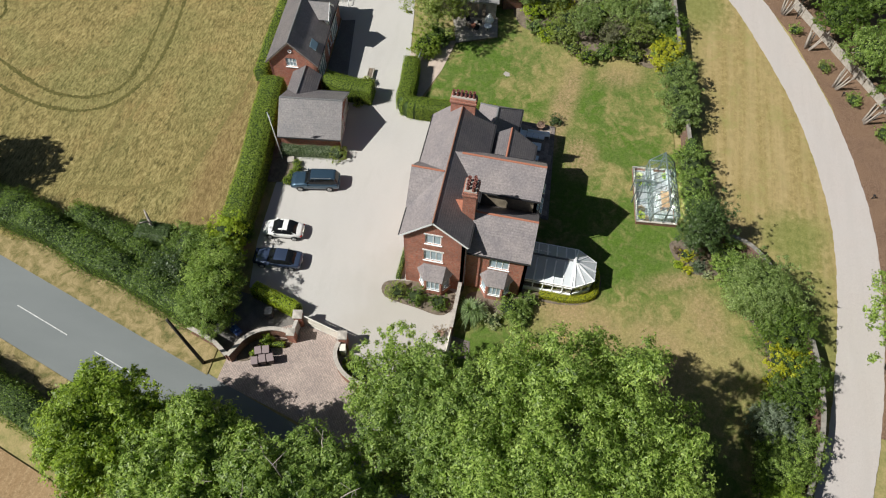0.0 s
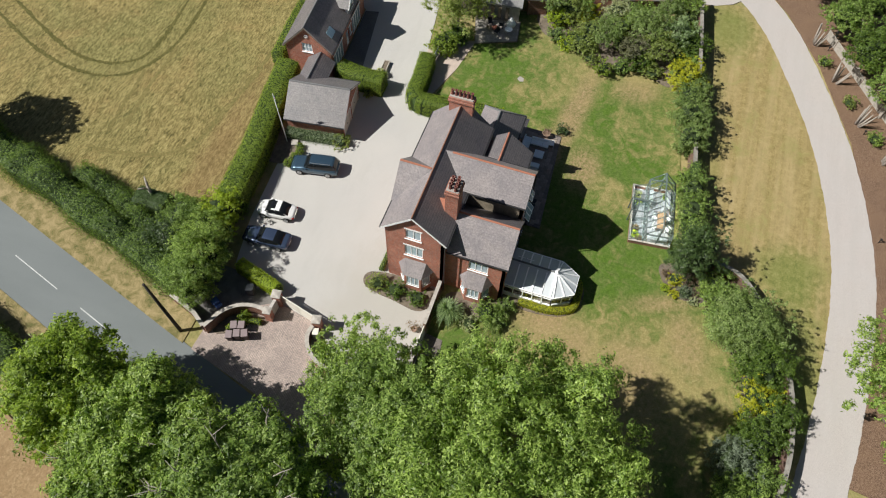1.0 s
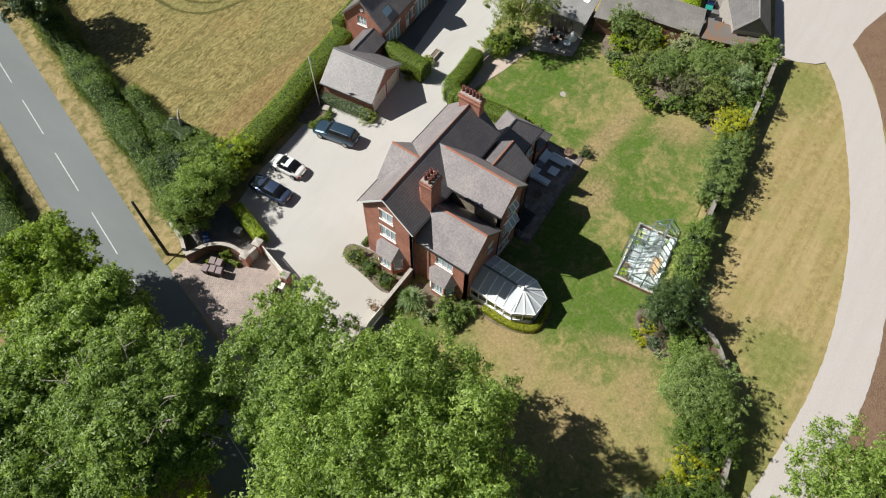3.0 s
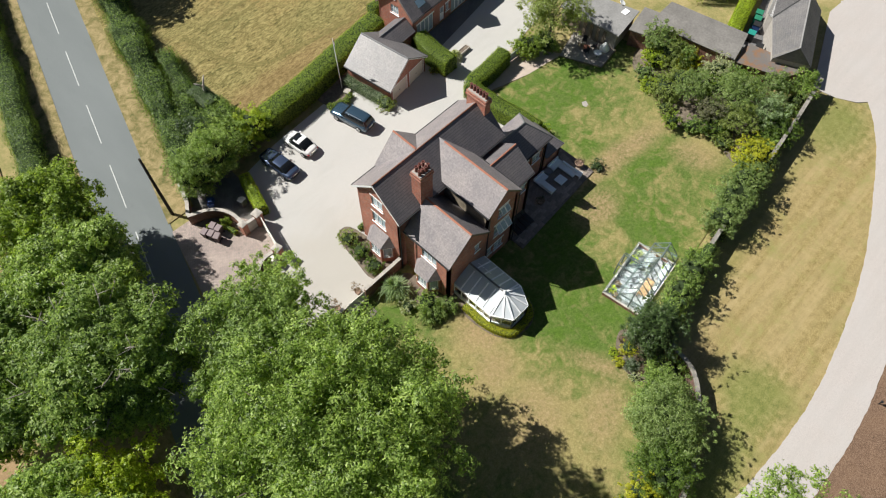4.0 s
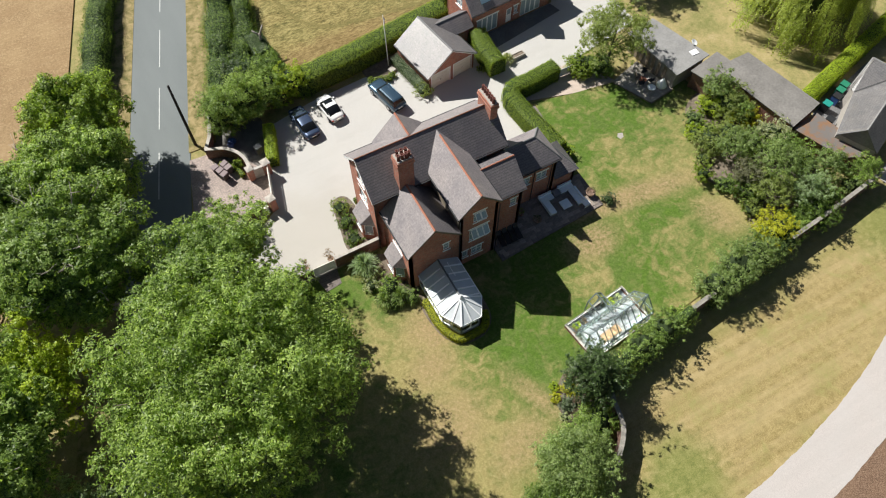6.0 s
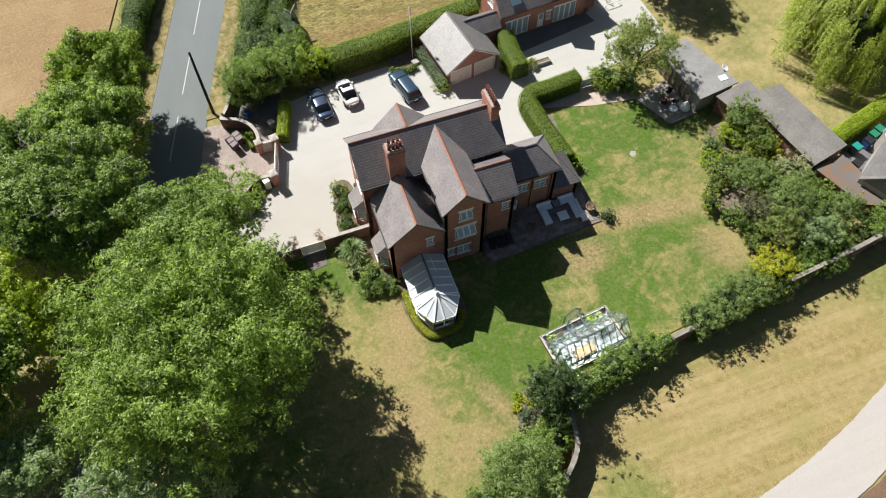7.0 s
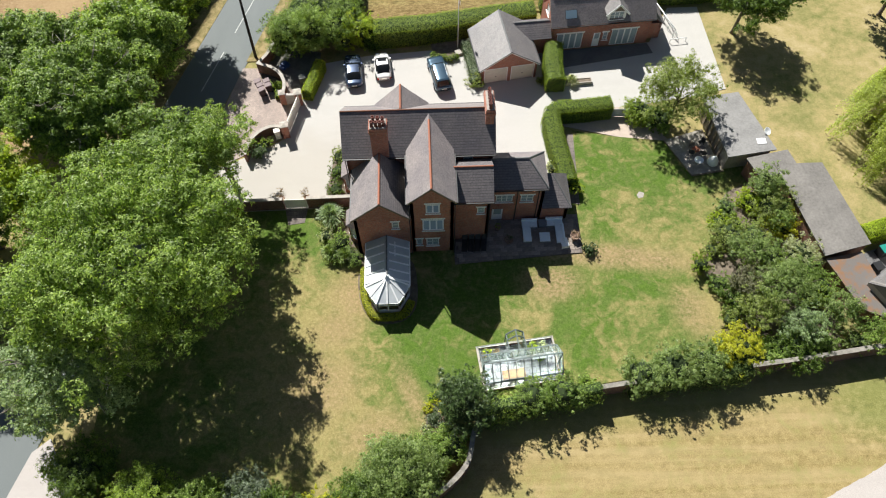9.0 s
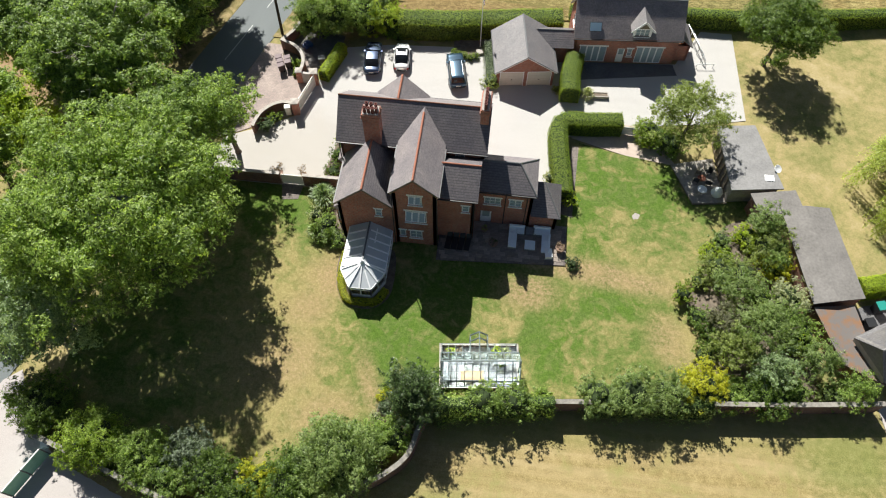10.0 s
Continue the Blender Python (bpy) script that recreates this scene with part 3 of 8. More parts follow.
tracks = [
    (0.62, [(60, 46.0), (40, 41.4), (32.3, 40.2), (26.3, 39.4), (20.4, 39.0), (17.4, 39.5), (15.8, 41.0), (14.9, 43.5), (15.1, 47.3), (17.3, 52.7), (21, 60)]),
    (0.62, [(60, 44.0), (40, 39.4), (32.8, 38.3), (26.8, 37.3), (21.9, 37.0), (19.1, 37.3), (16.4, 38.3), (14.5, 39.6), (13.1, 42.2), (12.9, 45.0), (13.1, 47.7), (14.6, 52.6), (18, 60)]),
    (0.6, [(20.4, 36.8), (18.3, 36.6), (14.0, 36.5), (10.1, 36.1), (6.5, 35.9)]),
    (0.5, [(15.6, 38.4), (14.0, 38.0), (10.6, 37.7), (6.5, 37.1)]),
    (0.8, [(26, 25.9), (17, 26.3), (11.7, 27.0), (8.6, 27.4), (6.2, 29.1), (4.8, 31.6), (4.1, 34.9), (3.8, 38.2)]),
    (0.40, [(34, 61.0), (27.9, 59.5), (24.7, 58.4), (20, 62)]),
]
for n, (wide, row) in enumerate(tracks):
    # wheel lines wander, fray and narrow where the crop has closed in again
    bm, last = bmesh.new(), None
    line = spline(row, 26)
    for i, p in enumerate(line):
        d = (line[min(i + 1, len(line) - 1)] - line[max(i - 1, 0)]).normalized()
        side = Vector((-d.y, d.x, 0))
        close = 0.75 + 0.45 * noise.noise(p * 0.35 + Vector((n, 0, 0)))
        a, b = (wide * 0.5 * close * rng_track.uniform(0.45, 1.35) for _ in range(2))
        pair = [bm.verts.new((q.x, q.y, 0.105 + 0.003 * n)) for q in (p + side * a, p - side * b)]
        if last:
            bm.faces.new((last[0], last[1], pair[1], pair[0]))
        last = pair
    solid("tractor_track", bm, M["track" if n < 2 or n > 4 else "track_faint"], "flattened tractor wheel line through ripe wheat", "track", "structure")

# the public road, its markings and verges
for a, b, nm, w in ((3.1, 6.0, "verge", "dry grass"), (-6.6, -3.1, "verge", "green and dry grass")):
    ys = (-160, -60, 0, 16.2, 60, 260) if a < 0 else (17.4, 40, 80, 260)
    lab = "dry straw-coloured grass verge beside the road"
    sheet(nm, [(road_x(y) + a * 1.046, y) for y in ys] + [(road_x(y) + b * 1.046, y) for y in ys[::-1]], 0.03, M["verge"], lab, "verge", thick=0.09)
sheet("road", [(road_x(-160) - 3.4, -160), (road_x(260) - 3.4, 260), (road_x(260) + 3.4, 260), (road_x(-160) + 3.4, -160)], 0.0, M["asphalt"],
      "worn grey asphalt country road", "road")
bm = bmesh.new()
dash = plain("road_marking", (0.52, 0.53, 0.52), 0.8, vary=0.3, scale=4)
along = Vector((0.306, 1, 0)).normalized()
side = Vector((along.y, -along.x, 0))
for i in range(-9, 14):
    m = Vector((road_x(22.1), 22.1, 0.006)) + along * (i * 9.35)
    bm = bmesh.new()
    prism(bm, [m + side * 0.05, m + side * 0.05 + along * 6.1, m - side * 0.05 + along * 6.1, m - side * 0.05], (0, 0, -0.004))
    solid("road_marking", bm, dash, "worn white centre-line dash painted on the road", "road marking", "structure", "centre line dashes")

# gravel court, entrance paving, paths
sheet("gravel_court", [(-7.3, 6.2), (-6.6, 10.9), (-4.9, 12.3), (-3.6, 16.8), (1.4, 17.8), (8.3, 18.3), (12.2, 17.9), (13.5, 19.6), (22.0, 17.4), (33.8, 18.6), (37.0, 24.2), (40.6, 24.2), (41.0, 11.2),
                       (37.7, 10.4), (30.4, 9.2), (27.9, 8.6), (21.6, 6.6), (20.6, 3.4), (20.4, -2.0), (13.0, -2.4), (0.8, -2.6), (-7.5, -2.9), (-15, -2.9), (-14.2, 2.5), (-10.5, 4.2)], 0.0, M["gravel"],
      "pale cream gravel forecourt", "gravel drive")
sheet("entrance_paving", [(-12.9, 16.4), (-9.4, 16.2), (-8.2, 14.9), (-6.1, 11.0), (-7.05, 6.5), (-10.3, 4.8), (-14.4, 2.4), (-16.9, 2.2), (-14.6, 9.7)], 0.012, M["setts"],
      "pinkish block paved entrance apron", "paving")
sheet("dark_paving", [(21.9, 17.6), (33.5, 18.5), (33.9, 16.9), (22.0, 14.8)], 0.012, M["dark_flags"], "dark block paving along the annexe wall", "paving")
sheet("garden_path", [(27.2, 9.0), (30.2, 9.1), (32.6, 5.3), (33.2, 4.2), (30.5, 4.3), (27.4, 5.1), (22.4, 6.6), (22.4, 7.2)], 0.02, M["pink_path"], "sandy pink garden path through a hedge gap", "path")
sheet("side_path", [(22.5, 5.5), (23.4, 5.5), (22.9, -3.4), (22.0, -5.4), (18.2, -5.4), (18.2, -0.2), (20.4, -0.2), (21.9, 0)], 0.02, M["flags"], "narrow stone flag path beside the hedge", "path")
sheet("patio", [(9.9, -9.75), (22.2, -8.95), (22.2, -4.6), (9.9, -4.6)], 0.14, M["flags"], "stone flagged patio at the back of the house", "patio", thick=0.18)

# lawns and meadows
sheet("lawn", [(-15.5, -3.0), (0, -2.9), (20, -2.8), (22.7, -3.4), (23.2, 6.0), (27.5, 5.0), (33, 4.2), (40, 2.6), (41, -8), (40, -19), (26, -21.5), (14, -22.9), (9.5, -25), (8.5, -29), (5.8, -31.8), (2.4, -33.8), (-2.5, -34.7), (-8, -34.4), (-15.5, -31.9), (-21.5, -30), (-21, -18), (-17.8, -6)],
      0.03, M["lawn"], "sun-scorched green and straw-coloured garden lawn", "lawn", thick=0.09)
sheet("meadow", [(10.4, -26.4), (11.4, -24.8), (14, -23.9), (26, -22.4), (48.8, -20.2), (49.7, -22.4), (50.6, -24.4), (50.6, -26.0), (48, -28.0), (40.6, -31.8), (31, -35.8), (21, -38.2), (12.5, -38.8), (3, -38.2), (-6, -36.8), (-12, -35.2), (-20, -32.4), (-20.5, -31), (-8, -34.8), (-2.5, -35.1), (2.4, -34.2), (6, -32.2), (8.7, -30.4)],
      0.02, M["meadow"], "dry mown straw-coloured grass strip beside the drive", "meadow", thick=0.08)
drive_line = spline([(66, -16.5), (58.5, -22.2), (49.6, -29.2), (41.7, -33.1), (31.3, -37.0), (20.9, -39.3), (12.5, -40.0), (2.7, -39.4), (-6.4, -38.0), (-13, -36.2), (-20, -33.5), (-24.5, -30)], 30)
solid("side_drive", ribbon(drive_line, 4.2, 0.04, 0.022), M["drive"], "pale pinkish surfaced private drive curving past the garden", "drive", "structure")
sheet("drive_mouth", [(-20.4, -31.1), (-22.6, -28.6), (-24.7, -24.9), (-26.0, -26.0), (-27.6, -31), (-28.9, -36.2), (-24, -36.6), (-20.6, -35.6)], 0.046, M["drive"], "pale surfaced mouth of the private drive at the road", "drive", thick=0.09)
sheet("yard", [(49.2, -19.6), (49.6, -22.2), (50.6, -24.2), (53.0, -26.4), (60, -27), (80, -32), (80, -16), (62, -14.8)], 0.035, M["drive"], "pale surfaced yard beside an outbuilding", "drive", thick=0.09)
# dark sheet laid where the hedge's shadow falls, in the dark paving material
sheet("service_yard", [(47.4, -11.2), (49.6, -9.9), (54.6, -8.6), (60.4, -7.2), (59.6, -11.4), (52.6, -12.2), (47.6, -14.4)], 0.03, M["dark_flags"], "dark sheet standing for the hedge shade between the stores", "yard", thick=0.08)
sheet("bark_bed", [(60, -24.0), (51.2, -31), (43.0, -35.3), (32.2, -39.2), (21.3, -41.4), (12.6, -42.0), (2.5, -41.4), (-6, -40.2), (-8, -58), (70, -62), (76, -34)], 0.03, M["mulch"],
      "brown bark mulch bed under young trees", "bark bed", thick=0.09)


def bed(pts, label, z=0.07):
    return sheet("flower_bed", pts, z, M["soil"], label, "flower bed", 5, thick=0.1)


bed([(0.0, -3.4), (-1.6, -4.0), (-1.2, -7.5), (0.2, -9.4), (1.7, -9.0), (1.0, -6)], "planted soil bed beside the house bay")
bed([(-0.2, 4.2), (-1.8, 4.2), (-2.4, 1.0), (-2.6, -1.6), (-0.5, -2.6), (0.3, 0)], "soil bed with clipped shrubs under the bay window")
bed([(10.0, -22.0), (8.2, -22.4), (6.8, -24.2), (7.2, -26.6), (9.2, -27.4), (10.6, -25)], "small mixed flower bed at the lawn edge")
bed([(8.0, -29.2), (5.6, -27.6), (3.2, -29.2), (1.0, -30.6), (-3.4, -31.0), (-8.4, -30.6), (-14, -29.8), (-14.4, -31.9), (-8, -34.2), (-2.5, -34.5), (2.4, -33.6), (5.8, -31.6)], "soil bed under the boundary shrubs")
bed([(42, -3), (37.5, -2.8), (36.2, -7), (33.4, -11), (35, -15), (34, -19.4), (44, -19.6)], "wide shrub bed along the garden edge")
bed([(12.6, 17.6), (9.6, 17.2), (8.6, 18.2), (9, 20), (13, 20)], "gravel-edged bed round the flagpole")
bed([(1.1, -9.6), (0.9, -13.0), (1.9, -15.0), (3.6, -15.6), (5.2, -15.2), (6.2, -13.6), (6.1, -10), (5, -9)], "soil rim round the conservatory")
bed([(-8.0, 11.3), (-8.8, 11.5), (-9.2, 13.2), (-10.6, 14.4), (-10.7, 15.4), (-9.3, 14.9), (-8.2, 13.8)], "curved bed in front of the entrance wall", 0.09)


# ---- building pieces ----
def wall(name, parent, p, q, z0, z1, holes=(), thick=0.3, material=None, gable=None, label=""):
    """A wall from p to q (outer face to the right of the way), with openings (u0, u1, z0, z1) through it and a gable peak (u, z)."""
    p, q = Vector((*p, 0)), Vector((*q, 0))
    d = (q - p)
    length = d.length
    d.normalize()
    n = Vector((-d.y, d.x, 0)) * thick
    bm = bmesh.new()
    us = sorted({0.0, length, *[h[0] for h in holes], *[h[1] for h in holes]})
    for a, b in zip(us, us[1:]):
        zs = sorted({z0, z1, *[z for h in holes if h[0] < (a + b) / 2 < h[1] for z in h[2:4] if z0 < z < z1]})
        low = None
        runs = []
        for c, e in zip(zs, zs[1:]):
            if any(h[0] < (a + b) / 2 < h[1] and h[2] < (c + e) / 2 < h[3] for h in holes):
                continue
            if runs and abs(runs[-1][1] - c) < 1e-6:
                runs[-1][1] = e
            else:
                runs.append([c, e])
        for c, e in runs:
            prism(bm, [p + d * a + Vector((0, 0, c)), p + d * b + Vector((0, 0, c)), p + d * b + Vector((0, 0, e)), p + d * a + Vector((0, 0, e))], n)
    if gable:
        # the peak, with openings cut as a stair of slices
        gu, gz = gable
        tops = [h for h in holes if h[3] > z1]
        cuts = sorted({0.0, length, gu, *[h[0] for h in tops], *[h[1] for h in tops]})

        def top(u):
            return z1 + (gz - z1) * (u / gu if u <= gu else (length - u) / (length - gu))
        for a, b in zip(cuts, cuts[1:]):
            low = z1
            for h in tops:
                if h[0] < (a + b) / 2 < h[1]:
                    low = h[3]
            pts = [p + d * a + Vector((0, 0, low)), p + d * b + Vector((0, 0, low))]
            if top(b) > low + 1e-4:
                pts.append(p + d * b + Vector((0, 0, top(b))))
            if top(a) > low + 1e-4:
                pts.append(p + d * a + Vector((0, 0, top(a))))
            if len(pts) > 2:
                prism(bm, pts, n)
    bmesh.ops.remove_doubles(bm, verts=bm.verts, dist=0.001)
    return part(name, bm, material or M["brick"], parent, label)


def slab(name, parent, pts, thick=0.09, material=None, label=""):
    """A roof plane of some thickness, hung below its outline."""
    pts = [Vector(p) for p in pts]
    n = (pts[1] - pts[0]).cross(pts[2] - pts[0]).normalized()
    if n.z < 0:
        n = -n
    bm = bmesh.new()
    prism(bm, pts, -n * thick)
    return part(name, bm, material or M["slate"], parent, label)


ridge_mesh = {}


def ridge_run(parent, p, q, material="ridge", size=0.105, step=0.46):
    """Ridge tiles end to end, each a saddle of clay of its own."""
    p, q = Vector(p), Vector(q)
    n = max(1, round((q - p).length / step))
    ln = (q - p).length / n
    key = (material, round(ln, 3), size)
    if key not in ridge_mesh:
        bm = bmesh.new()
        prism(bm, [(0, -size, -size * 0.75), (0, -size * 0.55, 0.005), (0, 0, size * 0.33), (0, size * 0.55, 0.005), (0, size, -size * 0.75), (0, 0, -size * 0.1)], (ln - 0.012, 0, 0))
        ridge_mesh[key] = mesh_of("ridge_tile", bm, M[material])
    turn = (q - p).to_track_quat("X", "Z").to_matrix().to_4x4()
    for i in range(n):
        ob = new("ridge_tile", ridge_mesh[key])
        ob.parent = parent
        ob.matrix_local = Matrix.Translation(p + (q - p) * i / n) @ turn @ pose(0, 0, 0, random.uniform(-2, 2))
    return n


def window(parent, p, way, w, h, cols=2, rows=2, sill=True, lintel=True, name="window", thick=0.08, glass="glass", ajar=False, bar=0.035):
    """A white window set in its opening. p: lower corner on the outer face; way: along the wall, outside to its right."""
    d = Vector((*way, 0)).normalized()
    out = Vector((d.y, -d.x, 0))
    m = Matrix((( d.x, -out.x, 0, p[0]), (d.y, -out.y, 0, p[1]), (0, 0, 1, p[2]), (0, 0, 0, 1)))
    fr = 0.075
    bm = bmesh.new()
    y0, y1 = 0.06, 0.06 + thick
    frame_ring(bm, 0, w, y0, y1, 0, h, fr)
    bars = []
    for i in range(1, cols):
        x = fr + (w - 2 * fr) * i / cols
        bars.append((x - bar, x + bar, y0, y1, fr, h - fr))
    edges = [fr + (w - 2 * fr) * i / cols for i in range(cols + 1)]
    for j in range(1, rows):
        z = fr + (h - 2 * fr) * j / rows
        for a, b in zip(edges, edges[1:]):
            bars.append((a + 0.035, b - 0.035, y0 + 0.01, y1 - 0.01, z - 0.02, z + 0.02))
    me = mesh_of(name, bm, M["white"])
    fm = new(name, me)
    fm.parent = parent
    fm.matrix_local = m
    tagged(fm, "white painted window frame")
    for r in bars:
        part("glazing_bar", boxes(r), M["white"], fm)
    for a, b in zip(edges, edges[1:]) if ajar else ():
        # top-hung lights stand open
        bm = bmesh.new()
        frame_ring(bm, a + 0.01, b - 0.01, -0.04, 0.0, -h * 0.5, 0, 0.06)
        o = part("open_light", bm, M["white"], fm, "open top-hung light")
        o.matrix_local = pose(0, 0, h - fr, -38)
        part("pane", boxes((a + 0.06, b - 0.06, -0.025, -0.015, -h * 0.5 + 0.05, -0.05)), M[glass], o).visible_shadow = False
    for a, b in zip(edges, edges[1:]):
        bm = boxes((a + 0.03, b - 0.03, y0 + 0.03, y0 + 0.042, fr - 0.01, h - fr + 0.01))
        g = part("pane", bm, M[glass], fm)
        g.visible_shadow = False
    if sill:
        part("sill", boxes((-0.08, w + 0.08, -0.09, y0, -0.09, -0.002)), M["white"], fm, "white window sill", bevel=0.01)
    if lintel:
        part("lintel", boxes((-0.12, w + 0.12, -0.025, 0.05, h + 0.002, h + 0.2)), M["white"], fm, "white painted lintel", bevel=0.01)
    # a pale blind and net curtains behind the glass
    part("blind", boxes((fr, w - fr, y1 + 0.04, y1 + 0.06, h * 0.5, h)), M["white"], fm, "pale roller blind")
    for u in (fr, w - fr - w * 0.27):
        part("curtain", boxes((u, u + w * 0.27, y1 + 0.08, y1 + 0.12, 0, h)), M["white"], fm, "pale net curtain")
    return fm


def pot_mesh(h=0.62):
    bm = bmesh.new()
    turned(bm, [(0.17, 0), (0.15, 0.06), (0.125, h * 0.55), (0.12, h * 0.8), (0.155, h * 0.84), (0.155, h), (0.10, h), (0.09, h * 0.7)], 12)
    return mesh_of("chimney_pot", bm, M["pot"], True)


POT = pot_mesh()


def chimney(parent, x0, x1, y0, y1, z0, z1, pots):
    c = part("chimney", boxes((x0, x1, y0, y1, z0, z1 - 0.62), (x0 - 0.05, x1 + 0.05, y0 - 0.05, y1 + 0.05, z1 - 0.62, z1 - 0.5), (x0 - 0.1, x1 + 0.1, y0 - 0.1, y1 + 0.1, z1 - 0.5, z1 - 0.3),
                              (x0 - 0.05, x1 + 0.05, y0 - 0.05, y1 + 0.05, z1 - 0.3, z1)), M["brick"], parent, "tall red brick chimney stack with corbelled head")
    part("flaunching", boxes((x0 + 0.03, x1 - 0.03, y0 + 0.03, y1 - 0.03, z1, z1 + 0.07)), M["render"], c, "mortar bed under the pots", bevel=0.03)
    for x, y, s in pots:
        o = new("chimney_pot", POT)
        o.parent = c
        o.matrix_local = pose(x, y, z1 + 0.05, 0, 0, random.uniform(0, 90)) @ Matrix.Diagonal((s, s, s * random.uniform(0.9, 1.1), 1))
    return c


def gutter(parent, p, q, r=0.06):
    bm = bmesh.new()
    beam(bm, p, q, 2 * r, 1.6 * r)
    return part("gutter", bm, M["gutter"], parent, "black iron gutter")


# ---- the house ----
house = thing("house", "red brick Victorian house with slate gables and two chimneys", "house", pose(0, 0, 0))
EAVE, RIDGE = 8.30, 11.14
WX0, WX1, WY0, WY1 = 0.28, 13.55, -2.78, 2.6
# main block
wall("wall", house, (WX0, WY1), (WX0, WY0), 0, 8.12, [(1.9, 3.3, 7.35, 8.75), (1.75, 3.45, 4.55, 6.15)], gable=((WY1 - WY0) / 2, 10.75), label="red brick west gable wall")
wall("wall", house, (WX0, WY0), (WX1, WY0), 0, 8.15, [(10.6, 11.5, 6.95, 7.9)], label="red brick rear wall")
wall("wall", house, (WX1, WY0), (WX1, WY1), 0, 8.12, gable=((WY1 - WY0) / 2, 10.75), label="red brick east gable wall")
wall("wall", house, (WX1, WY1), (WX0, WY1), 0, 8.15, [(1.6, 2.8, 1.0, 2.5), (1.6, 2.8, 4.4, 5.9), (7.6, 8.8, 4.4, 5.9), (7.7, 8.7, 0.05, 2.2)], label="red brick front wall")
window(house, (WX0, WY1 - 1.9, 7.35), (0, -1), 1.4, 1.4, 2, 1)
window(house, (WX0, WY1 - 1.75, 4.55), (0, -1), 1.7, 1.6, 3, 1)
window(house, (WX0 + 10.6, WY0, 6.95), (1, 0), 0.9, 0.95, 2, 2)
window(house, (WX1 - 1.6, WY1, 1.0), (-1, 0), 1.2, 1.5, 2, 2)
window(house, (WX1 - 1.6, WY1, 4.4), (-1, 0), 1.2, 1.5, 2, 2)
window(house, (WX1 - 7.6, WY1, 4.4), (-1, 0), 1.2, 1.5, 2, 2)
door = part("front_door", boxes((WX1 - 8.7, WX1 - 7.7, WY1 - 0.2, WY1 - 0.14, 0.05, 2.2)), M["gutter"], house, "dark painted front door")
part("door_handle", boxes((WX1 - 8.6, WX1 - 8.5, WY1 - 0.14, WY1 - 0.09, 1.05, 1.12)), M["alloy"], door, "metal handle")
NE, SE_ = 2.88, -3.08
# light is put into the tone: south slope dark, north slope paler
main_roof = slab("roof", house, [(0, SE_, EAVE), (13.8, SE_, EAVE), (13.8, 0, RIDGE), (0, 0, RIDGE)], label="main slate roof slope, toned dark for its shaded side")
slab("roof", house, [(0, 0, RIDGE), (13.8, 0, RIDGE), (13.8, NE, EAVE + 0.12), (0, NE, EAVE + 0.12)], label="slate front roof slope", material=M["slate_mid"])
ridge_run(main_roof, (0.0, 0, RIDGE + 0.01), (12.9, 0, RIDGE + 0.01), "ridge_worn", 0.075)
gutter(house, (0, SE_ - 0.06, EAVE - 0.08), (13.8, SE_ - 0.06, EAVE - 0.08))
gutter(house, (0, NE + 0.06, EAVE + 0.02), (2.9, NE + 0.06, EAVE + 0.02))
gutter(house, (7.9, NE + 0.06, EAVE + 0.02), (13.8, NE + 0.06, EAVE + 0.02))
for y, z in ((SE_, EAVE), (NE, EAVE + 0.12)):
    bm = bmesh.new()
    beam(bm, (0.02, y, z - 0.18), (0.02, 0, RIDGE - 0.18), 0.05, 0.2)
    part("bargeboard", bm, M["white"], house, "white painted bargeboard")
    bm = bmesh.new()
    beam(bm, (13.78, y, z - 0.18), (13.78, 0, RIDGE - 0.18), 0.05, 0.2)
    part("bargeboard", bm, M["white"], house, "white painted bargeboard")
# front gable
wall("wall", house, (7.75, WY1 + 0.1), (2.98, WY1 + 0.1), 8.0, 8.3, gable=(2.4, 10.8), label="red brick front gable")
for s, x in ((-1, 2.85), (1, 7.9)):
    slab("roof", house, [(5.37, 0.05, RIDGE - 0.02), (5.37, 3.0, RIDGE - 0.02), (x, 3.0, EAVE + 0.2), (x, 2.7, EAVE + 0.2)], label="slate gable roof slope", material=M["slate_mid"])
ridge_run(main_roof, (5.37, 0.15, RIDGE), (5.37, 3.0, RIDGE))
# central wing
CX0, CX1, CY = 5.95, 9.77, -8.15
wall("wall", house, (CX0, WY0), (CX0, CY), 0, 6.5, label="red brick side wall")
wall("wall", house, (CX0, WY0), (CX0, CY), 6.5, 8.5, material=M["render_brown"], label="brown cement-rendered wall above the wing roof")
wall("wall", house, (CX0, CY), (CX1, CY), 0, 8.5, [(1.35, 2.6, 6.75, 8.2), (1.0, 2.95, 3.85, 5.75), (0.35, 0.95, 1.25, 2.35), (1.3, 2.5, 1.1, 2.35)], gable=(1.91, 10.52), label="red brick garden gable wall")
wall("wall", house, (CX1, CY), (CX1, WY0), 0, 8.5, label="red brick side wall")
window(house, (CX0 + 1.35, CY, 6.75), (1, 0), 1.25, 1.45, 2, 2, ajar=True)
window(house, (CX0 + 1.0, CY, 3.85), (1, 0), 1.95, 1.9, 3, 2, ajar=True)
window(house, (CX0 + 0.35, CY, 1.25), (1, 0), 0.6, 1.1, 1, 1)
window(house, (CX0 + 1.3, CY, 1.1), (1, 0), 1.2, 1.25, 2, 2)
CE, CR, CS = 8.67, 10.87, -8.36
for x in (5.69, 10.02):
    slab("roof", house, [(7.85, -0.3, CR), (7.85, CS, CR), (x, CS, CE), (x, -2.62, CE)], label="slate gable roof slope", material=M["slate_mid"])
ridge_run(main_roof, (7.85, -0.95, CR + 0.02), (7.85, CS, CR + 0.02))
